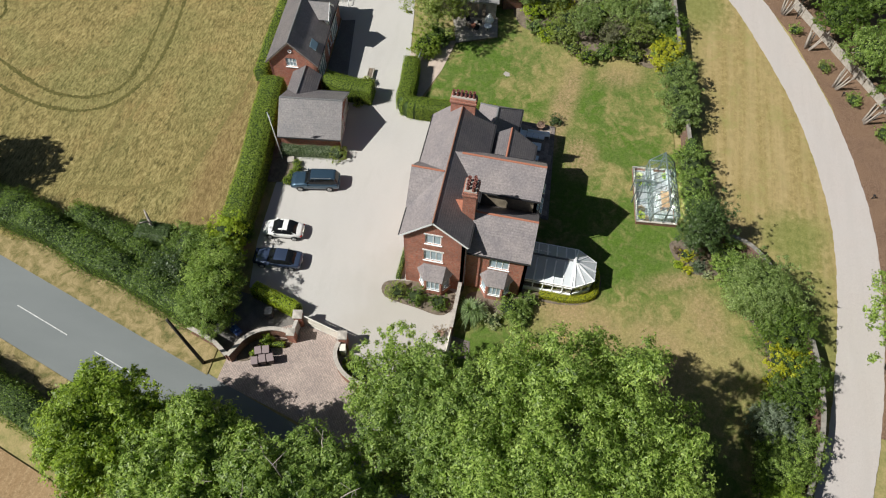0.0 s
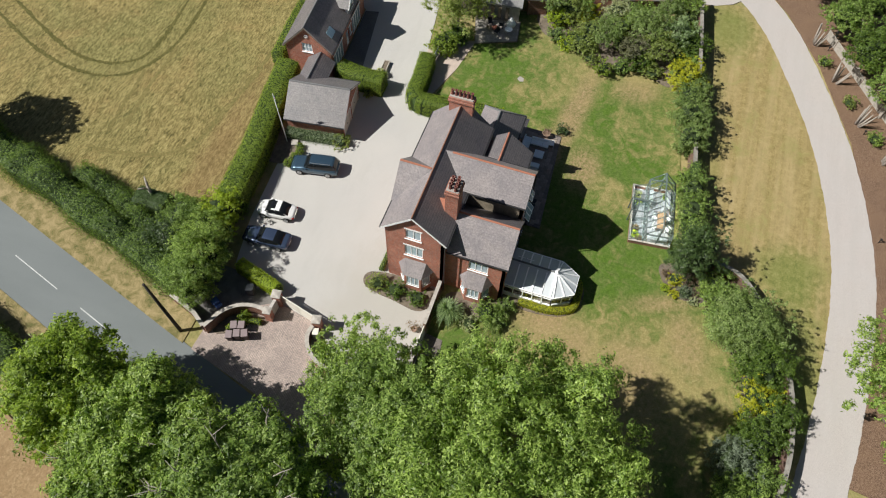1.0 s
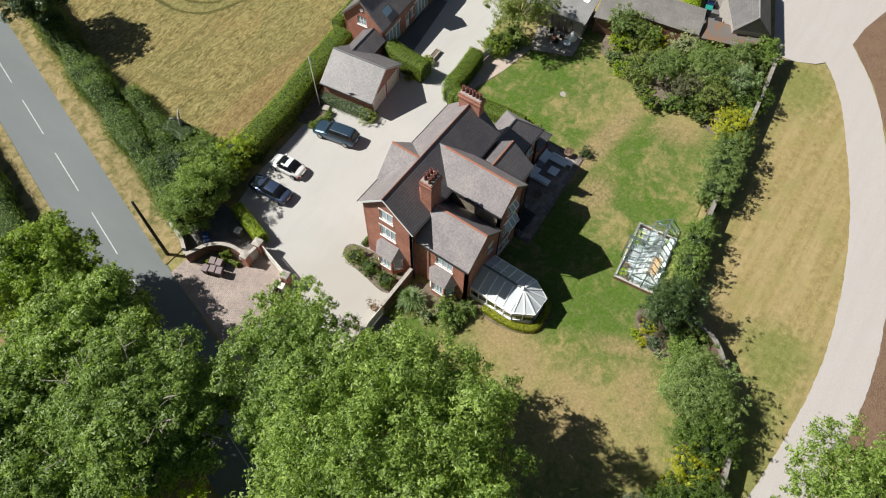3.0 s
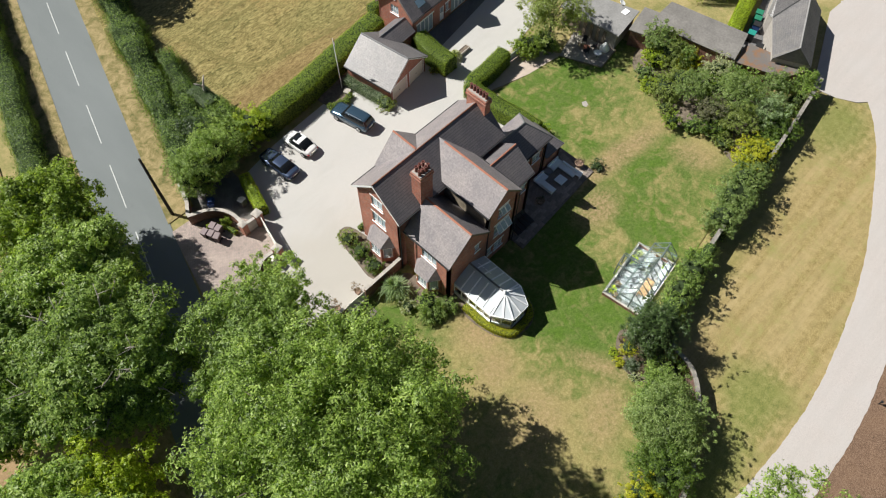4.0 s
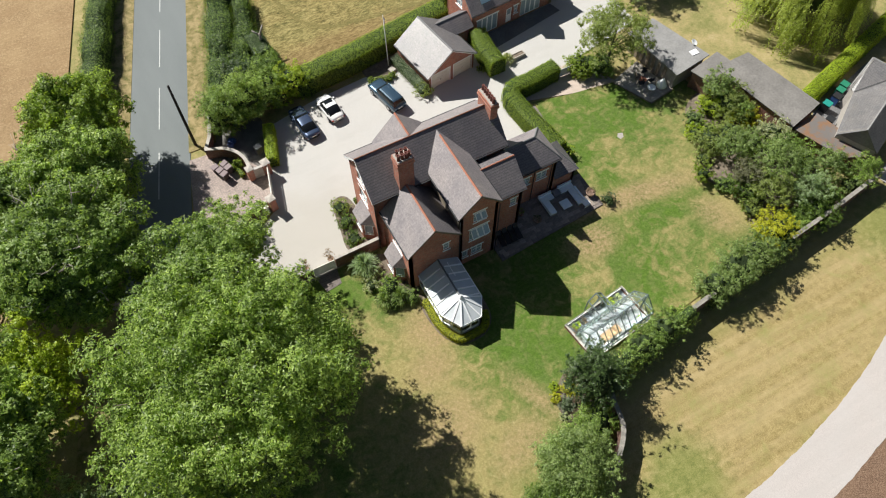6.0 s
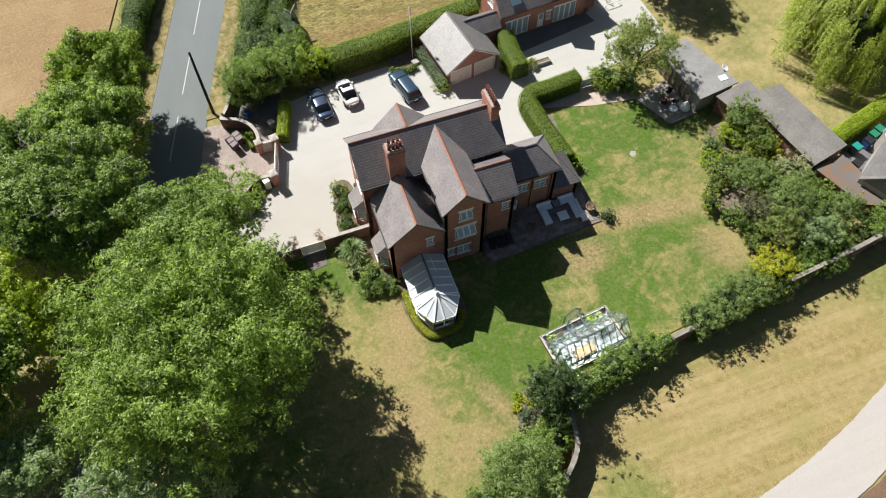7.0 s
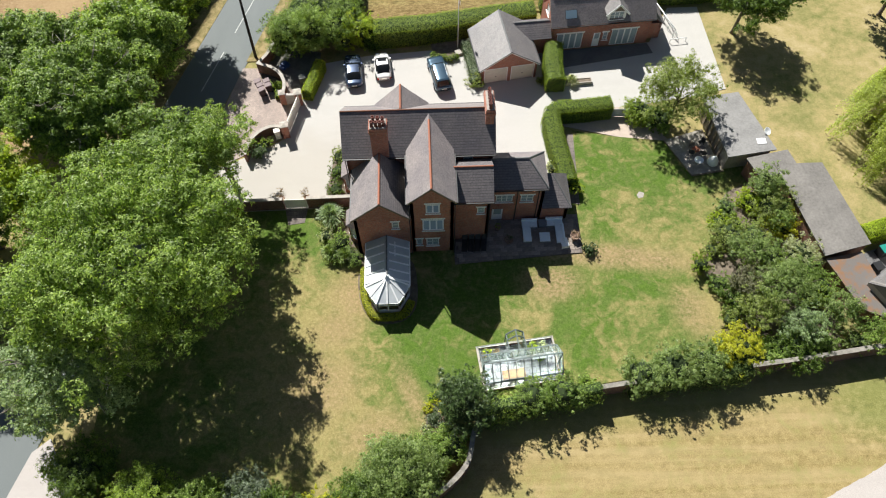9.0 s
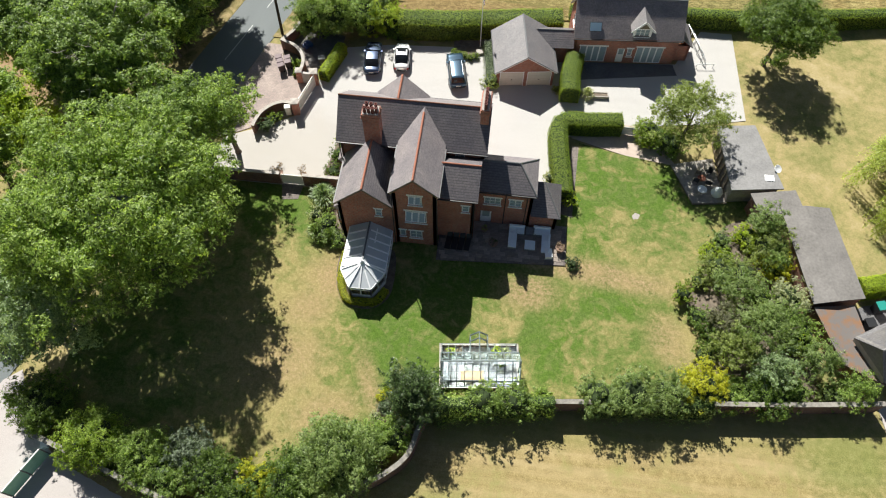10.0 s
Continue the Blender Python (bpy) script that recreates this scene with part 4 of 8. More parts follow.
gutter(house, (5.64, -3.1, CE - 0.08), (5.64, CS, CE - 0.08))
gutter(house, (10.07, -3.1, CE - 0.08), (10.07, CS, CE - 0.08))
for x in (5.69, 10.02):
    bm = bmesh.new()
    beam(bm, (x, CS + 0.03, CE - 0.17), (7.85, CS + 0.03, CR - 0.17), 0.05, 0.18)
    part("bargeboard", bm, M["timber"], house, "dark bargeboard")
# south-west wing
SX0, SX1, SY = 0.86, 5.95, -8.28
wall("wall", house, (SX0, WY0), (SX0, SY), 0, 6.3, [(2.15, 3.95, 4.25, 5.8)], label="red brick wall with a bay")
wall("wall", house, (SX0, SY), (SX1, SY), 0, 6.3, [(3.35, 4.0, 4.6, 5.7), (1.9, 3.5, 0.1, 2.2)], gable=(2.6, 8.6), label="red brick south gable wall")
window(house, (SX0, WY0 - 2.15, 4.25), (0, -1), 1.8, 1.55, 3, 1)
window(house, (SX0 + 3.35, SY, 4.6), (1, 0), 0.65, 1.1, 1, 2)
SE2, SR, SS = 6.42, 9.0, -8.5
# sunward west slope in paler slate, east slope darkened as if shaded
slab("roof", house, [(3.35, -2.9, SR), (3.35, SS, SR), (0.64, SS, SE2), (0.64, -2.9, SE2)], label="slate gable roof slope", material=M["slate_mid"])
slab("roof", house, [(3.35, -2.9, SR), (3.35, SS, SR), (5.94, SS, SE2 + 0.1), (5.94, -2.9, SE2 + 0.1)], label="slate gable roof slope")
ridge_run(main_roof, (3.35, -3.0, SR + 0.02), (3.35, SS, SR + 0.02))
gutter(house, (0.59, -2.9, SE2 - 0.08), (0.59, SS, SE2 - 0.08))
for x, z in ((0.64, SE2), (5.94, SE2 + 0.1)):
    bm = bmesh.new()
    beam(bm, (x, SS + 0.03, z - 0.17), (3.35, SS + 0.03, SR - 0.17), 0.05, 0.18)
    part("bargeboard", bm, M["timber"], house, "dark bargeboard")
# middle range
wall("wall", house, (CX1, -6.98), (13.15, -6.98), 0, 6.7, [(2.2, 2.9, 4.6, 5.6)], label="red brick rear wall")
wall("wall", house, (13.15, -6.98), (13.15, WY0), 0, 6.7, gable=(2.3, 8.6), label="red brick side gable wall")
window(house, (CX1 + 2.2, -6.98, 4.6), (1, 0), 0.7, 1.0, 1, 2)
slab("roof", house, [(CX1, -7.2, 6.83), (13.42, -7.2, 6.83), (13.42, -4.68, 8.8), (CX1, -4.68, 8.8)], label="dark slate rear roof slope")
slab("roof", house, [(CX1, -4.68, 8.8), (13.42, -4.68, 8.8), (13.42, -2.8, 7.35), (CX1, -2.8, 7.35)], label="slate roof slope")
ridge_run(main_roof, (CX1 + 0.1, -4.68, 8.82), (13.42, -4.68, 8.82))
gutter(house, (CX1, -7.26, 6.75), (13.42, -7.26, 6.75))
# east wing with a hipped roof
EX1, EY0, EY1 = 18.42, -5.0, -1.2
wall("wall", house, (13.15, EY0), (EX1, EY0), 0, 5.55, [(0.75, 2.35, 3.35, 4.45), (0.5, 1.6, 0.12, 2.15), (3.1, 4.3, 3.3, 4.4)], label="red brick patio wall")
wall("wall", house, (EX1, EY0), (EX1, EY1), 0, 5.55, label="red brick end wall")
wall("wall", house, (EX1, EY1), (13.55, EY1), 0, 5.55, label="red brick wall")
window(house, (13.9, EY0, 3.35), (1, 0), 1.6, 1.1, 3, 2)
window(house, (16.25, EY0, 3.3), (1, 0), 1.2, 1.1, 2, 2)
pd = part("patio_door", boxes((13.68, 14.72, EY0 + 0.1, EY0 + 0.16, 0.14, 2.13)), M["white"], house, "white half-glazed patio door")
part("pane", boxes((13.85, 14.55, EY0 + 0.085, EY0 + 0.1, 1.1, 2.0)), M["glass"], pd)
HN, HS, HX, HP = -0.95, -5.25, 18.68, (16.85, -2.95, 7.45)
# south slope coloured darker than north slope and hip end, as its shade
slab("roof", house, [(13.3, HS, 5.7), (HX, HS, 5.7), HP, (13.3, HP[1], HP[2])], label="hipped slate roof slope, toned dark for its shaded side")
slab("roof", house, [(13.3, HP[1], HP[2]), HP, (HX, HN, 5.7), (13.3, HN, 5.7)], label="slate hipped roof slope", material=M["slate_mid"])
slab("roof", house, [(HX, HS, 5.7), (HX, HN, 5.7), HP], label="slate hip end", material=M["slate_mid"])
ridge_run(main_roof, (13.6, HP[1], HP[2] + 0.02), (HP[0], HP[1], HP[2] + 0.02), "lead")
ridge_run(main_roof, (HP[0], HP[1], HP[2] + 0.02), (HX, HS, 5.72), "lead", 0.1)
ridge_run(main_roof, (HP[0], HP[1], HP[2] + 0.02), (HX, HN, 5.72), "lead", 0.1)
gutter(house, (13.4, HS - 0.06, 5.62), (HX, HS - 0.06, 5.62))
# low lean-to
wall("wall", house, (EX1, -5.05), (21.0, -5.05), 0, 2.4, label="low red brick wall")
wall("wall", house, (21.0, -5.05), (21.0, -1.5), 0, 2.4, label="low red brick wall")
wall("wall", house, (21.0, -1.5), (EX1, -1.5), 0, 2.4, label="low red brick wall")
slab("roof", house, [(EX1, -5.33, 2.45), (21.25, -5.33, 2.45), (19.5, -2.4, 4.15), (EX1, -2.4, 4.15)], label="dark slate lean-to roof")
slab("roof", house, [(21.25, -5.33, 2.45), (21.25, -1.28, 2.45), (19.5, -2.4, 4.15)], label="slate lean-to roof hip")
slab("roof", house, [(21.25, -1.28, 2.45), (EX1, -1.28, 2.45), (EX1, -2.4, 4.15), (19.5, -2.4, 4.15)], label="slate lean-to roof")
ridge_run(main_roof, (19.5, -2.4, 4.17), (21.25, -5.33, 2.47), "lead", 0.09)
# stacks
chimney(house, 2.75, 4.2, -3.05, -1.95, 6.8, 12.25, [(2.98, -2.75, 1), (3.35, -2.75, 1), (3.7, -2.78, 1.1), (4.0, -2.72, 0.9), (3.1, -2.25, 1), (3.5, -2.25, 1.05), (3.9, -2.25, 1)])
chimney(house, 12.88, 13.62, -1.12, 1.12, 8.6, 11.95, [(13.25, -0.92 + 0.37 * i, 1) for i in range(6)])
bm = bmesh.new()
vs = [bm.verts.new(p) for p in ((2.7, -1.96, 9.3), (4.25, -1.96, 9.3), (3.475, -1.96, 10.02), (3.475, -1.2, 10.0), (2.7, -1.96, 9.2), (4.25, -1.96, 9.2))]
for q in ((0, 2, 3), (1, 3, 2), (0, 4, 5, 1, 2), (0, 3, 4), (1, 5, 3), (4, 3, 5)):
    bm.faces.new([vs[n] for n in q])
part("chimney_saddle", bm, M["ridge"], house, "terracotta saddle behind the stack")
# down pipes and a soil pipe
for x, y, z in ((5.85, -8.36, 8.2), (9.87, -8.3, 8.2), (13.05, -7.1, 6.6), (15.9, -5.05, 5.5), (0.2, -2.9, 8.0), (17.9, -5.05, 5.5)):
    bm = bmesh.new()
    tube(bm, [(x, y, 0.05), (x, y, z)], [0.05, 0.05], 8)
    part("downpipe", bm, M["gutter"], house, "black iron down pipe")


def bay(y0, y1, depth, xw, cant, z_eave=2.75, z_top=3.9):
    """A canted bay: brick apron, white lights between mullions, hipped slate roof."""
    b = part("bay_window", boxes((xw - 0.02, xw + 0.02, y1 + 0.1, y0 - 0.1, 0.0, 0.1)), M["stone"], house, "canted bay window with slate roof")
    line = [(xw, y0), (xw - depth, y0 - cant), (xw - depth, y1 + cant), (xw, y1)]
    for (ax, ay), (bx, by) in zip(line, line[1:]):
        ln = math.hypot(bx - ax, by - ay)
        wall("apron", b, (ax, ay), (bx, by), 0, 0.95, thick=0.2, label="red brick apron")
        wall("head", b, (ax, ay), (bx, by), 2.45, z_eave, thick=0.2, material=M["white"], label="white painted head")
        dx, dy = (bx - ax) / ln, (by - ay) / ln
        w = ln - 0.36
        cols = 3 if ln > 1.4 else 1
        m = Matrix(((dx, -dy, 0, ax + dx * 0.18), (dy, dx, 0, ay + dy * 0.18), (0, 0, 1, 0.95), (0, 0, 0, 1)))
        bm = bmesh.new()
        for u in (-0.18, w):
            piece = part("pier", boxes((u, u + 0.18, 0.02, 0.2, 0, 1.5)), M["brick"], b, "narrow brick pier")
            piece.matrix_local = m
        frame_ring(bm, 0, w, 0.05, 0.13, 0, 1.5, 0.07)
        for i in range(1, cols):
            x = (w - 0.07) * i / cols
            part("mullion", boxes((x, x + 0.07, 0.05, 0.13, 0.07, 1.43)), M["white"], b).matrix_local = m
        part("sill", boxes((-0.02, w + 0.02, -0.07, 0.05, -0.06, 0.0)), M["white"], b, "white sill").matrix_local = m
        fr = part("frame", bm, M["white"], b, "white window frame")
        fr.matrix_local = m
        g = part("pane", boxes((0.03, w - 0.03, 0.085, 0.097, 0.04, 1.46)), M["glass"], b)
        g.matrix_local = m
        g.visible_shadow = False
    o = 0.18
    e = [(xw + 0.05, y0 + o), (xw - depth - o, y0 - cant + o * 0.5), (xw - depth - o, y1 + cant - o * 0.5), (xw + 0.05, y1 - o)]
    t = [(xw + 0.02, y0 - 0.55), (xw + 0.02, y1 + 0.55)]
    for pts in ([(*e[0], z_eave), (*e[1], z_eave), (*t[0], z_top)], [(*e[1], z_eave), (*e[2], z_eave), (*t[1], z_top), (*t[0], z_top)], [(*e[2], z_eave), (*e[3], z_eave), (*t[1], z_top)]):
        slab("bay_roof", b, pts, 0.07, M["slate_mid"], "small slate roof")


bay(1.35, -1.75, 1.0, WX0, 0.75)
bay(-4.35, -7.25, 0.95, SX0, 0.7)


# ---- conservatory ----
cons = thing("conservatory", "white framed glazed conservatory with a faceted end", "conservatory", pose(3.62, -8.28, 0))
CW, CEZ, CRZ, CHY = 1.93, 2.25, 3.45, -4.3
ring = [(-CW, 0), (-CW, CHY - 0.25), (-0.95, CHY - 1.95), (0.95, CHY - 1.95), (CW, CHY - 0.25), (CW, 0)]
for (ax, ay), (bx, by) in zip(ring, ring[1:]):
    wall("dwarf_wall", cons, (ax, ay), (bx, by), 0, 0.55, thick=0.16, material=M["white_bright"], label="low white plinth wall")
    ln = math.hypot(bx - ax, by - ay)
    n = max(2, round(ln / 0.85))
    dx, dy = (bx - ax) / ln, (by - ay) / ln
    bm = bmesh.new()
    for i in range(n + 1):
        u = ln * i / n
        q = Vector((ax + dx * u, ay + dy * u, 0))
        beam(bm, q + Vector((0, 0, 0.55)), q + Vector((0, 0, CEZ)), 0.09)
    for z in (0.58, 1.72, CEZ - 0.06):
        beam(bm, (ax, ay, z), (bx, by, z), 0.09, 0.1)
    part("side_frame", bm, M["white_bright"], cons, "white glazing frame")
    bm = bmesh.new()
    prism(bm, [(ax, ay, 0.6), (bx, by, 0.6), (bx, by, CEZ - 0.08), (ax, ay, CEZ - 0.08)], (-dy * 0.012, dx * 0.012, 0))
    g = part("pane", bm, M["glass_clear"], cons)
    g.visible_shadow = False
hub = Vector((0, CHY, CRZ))
tops = []
for s in (-1, 1):
    n = 5
    for i in range(n):
        ya, yb = CHY * i / n, CHY * (i + 1) / n
        bm = bmesh.new()
        prism(bm, [(s * (CW + 0.08), ya, CEZ), (s * (CW + 0.08), yb, CEZ), (0, yb, CRZ), (0, ya, CRZ)], (0, 0, 0.02))
        part("roof_pane", bm, M["opal"], cons, "translucent roof sheet")
        bm = bmesh.new()
        beam(bm, (s * (CW + 0.1), yb, CEZ + 0.03), (s * 0.22, yb, CRZ + 0.035 - 0.22 * (CRZ - CEZ) / (CW + 0.1)), 0.13, 0.11)
        part("rafter", bm, M["white_bright"], cons)
# an opening roof light near the house
slope = (CRZ - CEZ) / (CW + 0.08)
for y in (-0.82, -1.64):
    bm = bmesh.new()
    prism(bm, [(0.7, y + 0.36, CRZ - 0.7 * slope + 0.03), (0.78, y + 0.36, CRZ - 0.78 * slope + 0.03), (0.78, y - 0.36, CRZ - 0.78 * slope + 0.03), (0.7, y - 0.36, CRZ - 0.7 * slope + 0.03)], (0, 0, 0.05))
    part("roof_light", bm, M["white_bright"], cons, "white opening roof light bar")
fan = [(-CW - 0.08, CHY - 0.0), (-CW - 0.05, CHY - 0.3), (-1.5, CHY - 1.25), (-1.0, CHY - 2.05), (0, CHY - 2.07), (1.0, CHY - 2.05), (1.5, CHY - 1.25), (CW + 0.05, CHY - 0.3), (CW + 0.08, CHY)]
for (ax, ay), (bx, by) in zip(fan, fan[1:]):
    bm = bmesh.new()
    prism(bm, [(ax, ay, CEZ), (bx, by, CEZ), tuple(hub)], (0, 0, 0.02))
    part("roof_pane", bm, M["opal"], cons, "translucent roof sheet")
for ax, ay in fan:
    bm = bmesh.new()
    beam(bm, (ax, ay, CEZ + 0.03), hub + Vector((0, 0, 0.05)), 0.12, 0.11)
    part("rafter", bm, M["white_bright"], cons)
bm = bmesh.new()
beam(bm, (0, 0, CRZ + 0.06), hub + Vector((0, 0, 0.06)), 0.14, 0.12)
part("ridge_bar", bm, M["lead"], cons, "dark grey ridge bar", bevel=0.02)
bm = bmesh.new()
turned(bm, [(0.2, CRZ), (0.2, CRZ + 0.12), (0.08, CRZ + 0.18), (0.03, CRZ + 0.42), (0.0, CRZ + 0.44)], 12, (0, CHY, 0))
part("finial", bm, M["white_bright"], cons, "white finial", True)
bm = bmesh.new()
for (ax, ay), (bx, by) in zip(ring, ring[1:]):
    beam(bm, (ax * 1.05, ay - 0.06, CEZ - 0.02), (bx * 1.05, by - 0.06, CEZ - 0.02), 0.12, 0.1)
part("gutter", bm, M["white_bright"], cons, "white gutter")
part("floor_slab", prism(bmesh.new(), [(x * 0.96, y * 0.985, 0.09) for x, y in ring], (0, 0, -0.08)), M["flags"], cons, "tiled floor")


# ---- garage, link and annexe ----
garage = thing("garage", "brick double garage with a weathered slate gable roof", "garage", pose(16.95, 13.35, 0, 0, 0, 8.1))
GW, GL = 3.1, 6.2
wall("wall", garage, (-GW, 0), (GW, 0), 0, 2.25, [(0.35, 2.85, 0.0, 2.1), (3.35, 5.85, 0.0, 2.1)], gable=(GW, 4.3), label="red brick gable over the doors")
wall("wall", garage, (GW, 0), (GW, GL), 0, 2.25, label="red brick side wall")
wall("wall", garage, (GW, GL), (-GW, GL), 0, 2.25, gable=(GW, 4.3), label="red brick back gable")
wall("wall", garage, (-GW, GL), (-GW, 0), 0, 2.25, label="red brick side wall")
for x in (-GW + 0.35, -GW + 3.35):
    d = part("garage_door", boxes((x, x + 2.5, 0.1, 0.16, 0.02, 2.1)), M["cream"], garage, "cream up-and-over garage door")
    for i in range(5):
        part("panel", boxes((x + 0.06, x + 2.44, 0.07, 0.1, 0.06 + i * 0.41, 0.43 + i * 0.41)), M["cream"], d)
    part("handle", boxes((x + 1.18, x + 1.32, 0.03, 0.07, 0.9, 0.95)), M["gutter"], d, "black handle")
    part("door_frame", boxes((x - 0.07, x, -0.02, 0.1, 0, 2.17), (x + 2.5, x + 2.57, -0.02, 0.1, 0, 2.17), (x, x + 2.5, -0.02, 0.1, 2.1, 2.17)), M["white"], d, "white frame")
gr = slab("roof", garage, [(-GW - 0.28, -0.2, 2.2), (-GW - 0.28, GL + 0.2, 2.2), (0, GL + 0.2, 4.5), (0, -0.2, 4.5)], material=M["slate_pale"], label="weathered grey slate slope")
slab("roof", garage, [(GW + 0.28, -0.2, 2.2), (GW + 0.28, GL + 0.2, 2.2), (0, GL + 0.2, 4.5), (0, -0.2, 4.5)], material=M["slate_pale"], label="weathered grey slate slope")
ridge_run(gr, (0, -0.2, 4.52), (0, GL + 0.2, 4.52), "lead", 0.1)
for s in (-1, 1):
    bm = bmesh.new()
    beam(bm, (s * (GW + 0.28), -0.17, 2.06), (0, -0.17, 4.36), 0.05, 0.16)
    part("bargeboard", bm, M["white"], garage, "white bargeboard")
    gutter(garage, (s * (GW + 0.33), -0.2, 2.14), (s * (GW + 0.33), GL + 0.2, 2.14))

annexe = thing("annexe", "red brick annexe house with dormer and tall glazed doors", "house", pose(22.0, 17.7, 0, 0, 0, 4.6))
AL, AW, AE, AR = 11.4, 5.2, 3.85, 6.75
wall("wall", annexe, (0, 0), (AL, 0), 0, AE - 0.1, [(0.7, 3.7, 0.05, 2.35), (4.9, 5.8, 0.05, 2.15), (7.0, 10.0, 0.05, 2.35), (6.0, 6.6, 1.0, 2.1)], label="red brick courtyard wall")
wall("wall", annexe, (AL, 0), (AL, AW), 0, AE - 0.1, gable=(AW / 2, AR - 0.25), label="red brick end gable")
wall("wall", annexe, (AL, AW), (0, AW), 0, AE - 0.1, label="red brick back wall")
wall("wall", annexe, (0, AW), (0, 0), 0, AE - 0.1, [(1.9, 3.1, 3.1, 4.3)], gable=(AW / 2, AR - 0.25), label="red brick end gable with white window")
window(annexe, (0, AW - 1.9, 3.1), (0, -1), 1.2, 1.2, 3, 2, lintel=False)
for x in (0.7, 7.0):
    window(annexe, (x, 0, 0.05), (1, 0), 3.0, 2.3, 4, 1, sill=False, name="glazed_doors", bar=0.075)
window(annexe, (6.0, 0, 1.0), (1, 0), 0.6, 1.1, 1, 2)
ad = part("door", boxes((4.95, 5.75, 0.1, 0.16, 0.05, 2.1)), M["white"], annexe, "white entrance door")
part("pane", boxes((5.1, 5.6, 0.085, 0.1, 1.2, 1.95)), M["glass"], ad)
bm = bmesh.new()
turned(bm, [(0.24, 0), (0.24, 0.06), (0.17, 0.08), (0.17, 0.0)], 18)
rl = part("round_panel", bm, M["white"], annexe, "round white ventilation plate")
rl.matrix_local = pose(0.0, AW / 2, 5.3, 0, -90, 0)
ar = slab("roof", annexe, [(-0.25, -0.3, AE - 0.12), (AL + 0.25, -0.3, AE - 0.12), (AL + 0.25, AW / 2, AR), (-0.25, AW / 2, AR)], label="dark slate courtyard slope", material=M["slate_mid"])
slab("roof", annexe, [(-0.25, AW + 0.3, AE - 0.12), (AL + 0.25, AW + 0.3, AE - 0.12), (AL + 0.25, AW / 2, AR), (-0.25, AW / 2, AR)], label="slate back slope")
ridge_run(ar, (-0.25, AW / 2, AR + 0.02), (AL + 0.25, AW / 2, AR + 0.02), "lead")
gutter(annexe, (-0.25, -0.36, AE - 0.2), (AL + 0.25, -0.36, AE - 0.2))
for x in (-0.22, AL + 0.22):
    for y in (-0.3, AW + 0.3):
        bm = bmesh.new()
        beam(bm, (x, y, AE - 0.3), (x, AW / 2, AR - 0.18), 0.05, 0.18)
        part("bargeboard", bm, M["timber"], annexe, "dark bargeboard")
# skylight
sk = Matrix.Translation((2.0, 0.55, AE - 0.12 + (0.85 / 2.9) * (AR - AE + 0.12) + 0.03)) @ pose(0, 0, 0, math.degrees(math.atan2(AR - AE + 0.12, AW / 2 + 0.3)))
fr = part("skylight", boxes((-0.68, 0.68, -0.5, 0.5, 0, 0.028)), M["lead"], annexe, "grey framed roof skylight")
fr.matrix_local = sk
# the sky's reflection is painted as a blue, nearly opaque pane
part("pane", boxes((-0.61, 0.61, -0.43, 0.43, 0.03, 0.06)), glazing("sky_painted_glass", see=0.1, body=(0.42, 0.60, 0.72)), fr)
# dormer
DX, DZ = 7.05, 3.9
dw = wall("dormer", annexe, (DX - 1.0, -0.05), (DX + 1.0, -0.05), AE - 0.1, 5.0, [(0.2, 1.8, 3.95, 4.95)], gable=(1.0, 6.1), material=M["white"], label="white gabled dormer")
for x in (-1.0, 0.9):
    part("cheek", boxes((DX + x, DX + x + 0.1, 0.25, 1.6, AE - 0.1, 5.0)), M["lead"], dw, "lead cheek")
window(annexe, (DX - 0.8, -0.05, 3.95), (1, 0), 1.6, 1.0, 3, 2, lintel=False)
for s in (-1, 1):
    slab("dormer_roof", annexe, [(DX, -0.3, 6.25), (DX, 2.3, 6.25), (DX + s * 1.3, 1.15, 4.85), (DX + s * 1.3, -0.3, 4.85)], material=M["slate_pale"], label="slate dormer slope")
# dark gable panel and white bargeboards of the dormer
part("gable_panel", prism(bmesh.new(), [(DX - 0.78, -0.06, 5.12), (DX + 0.78, -0.06, 5.12), (DX, -0.06, 5.95)], (0, -0.05, 0)), M["timber"], dw, "dark boarded gable")
for s in (-1, 1):
    bm = bmesh.new()
    beam(bm, (DX + s * 1.3, -0.33, 4.74), (DX, -0.33, 6.14), 0.05, 0.2)
    part("bargeboard", bm, M["white"], dw, "white bargeboard")
# east lean-to
wall("porch_wall", annexe, (AL, 0.6), (AL + 1.6, 0.6), 0, 2.2, label="brick lean-to wall")
wall("porch_wall", annexe, (AL + 1.6, 0.6), (AL + 1.6, 3.8), 0, 2.2, label="brick lean-to wall")
slab("porch_roof", annexe, [(AL, 0.4, 3.7), (AL + 1.85, 0.4, 2.15), (AL + 1.85, 4.0, 2.15), (AL, 4.0, 3.7)], label="slate lean-to roof")

link = thing("link_building", "low slate roofed link between garage and annexe", "outbuilding", pose(0, 0, 0))
wall("wall", link, (19.2, 17.2), (21.9, 17.5), 0, 2.3, label="brick link wall")
wall("wall", link, (21.8, 20.2), (18.6, 20.0), 0, 2.3, label="brick link wall")
lr = slab("roof", link, [(18.0, 16.9, 2.4), (21.95, 17.2, 2.4), (21.85, 18.75, 3.6), (17.6, 18.5, 3.6)], label="dark slate slope")
slab("roof", link, [(17.6, 18.5, 3.6), (21.85, 18.75, 3.6), (21.75, 20.4, 2.4), (17.6, 20.1, 2.4)], label="slate slope")
ridge_run(lr, (17.8, 18.5, 3.62), (21.8, 18.75, 3.62), "lead", 0.09)


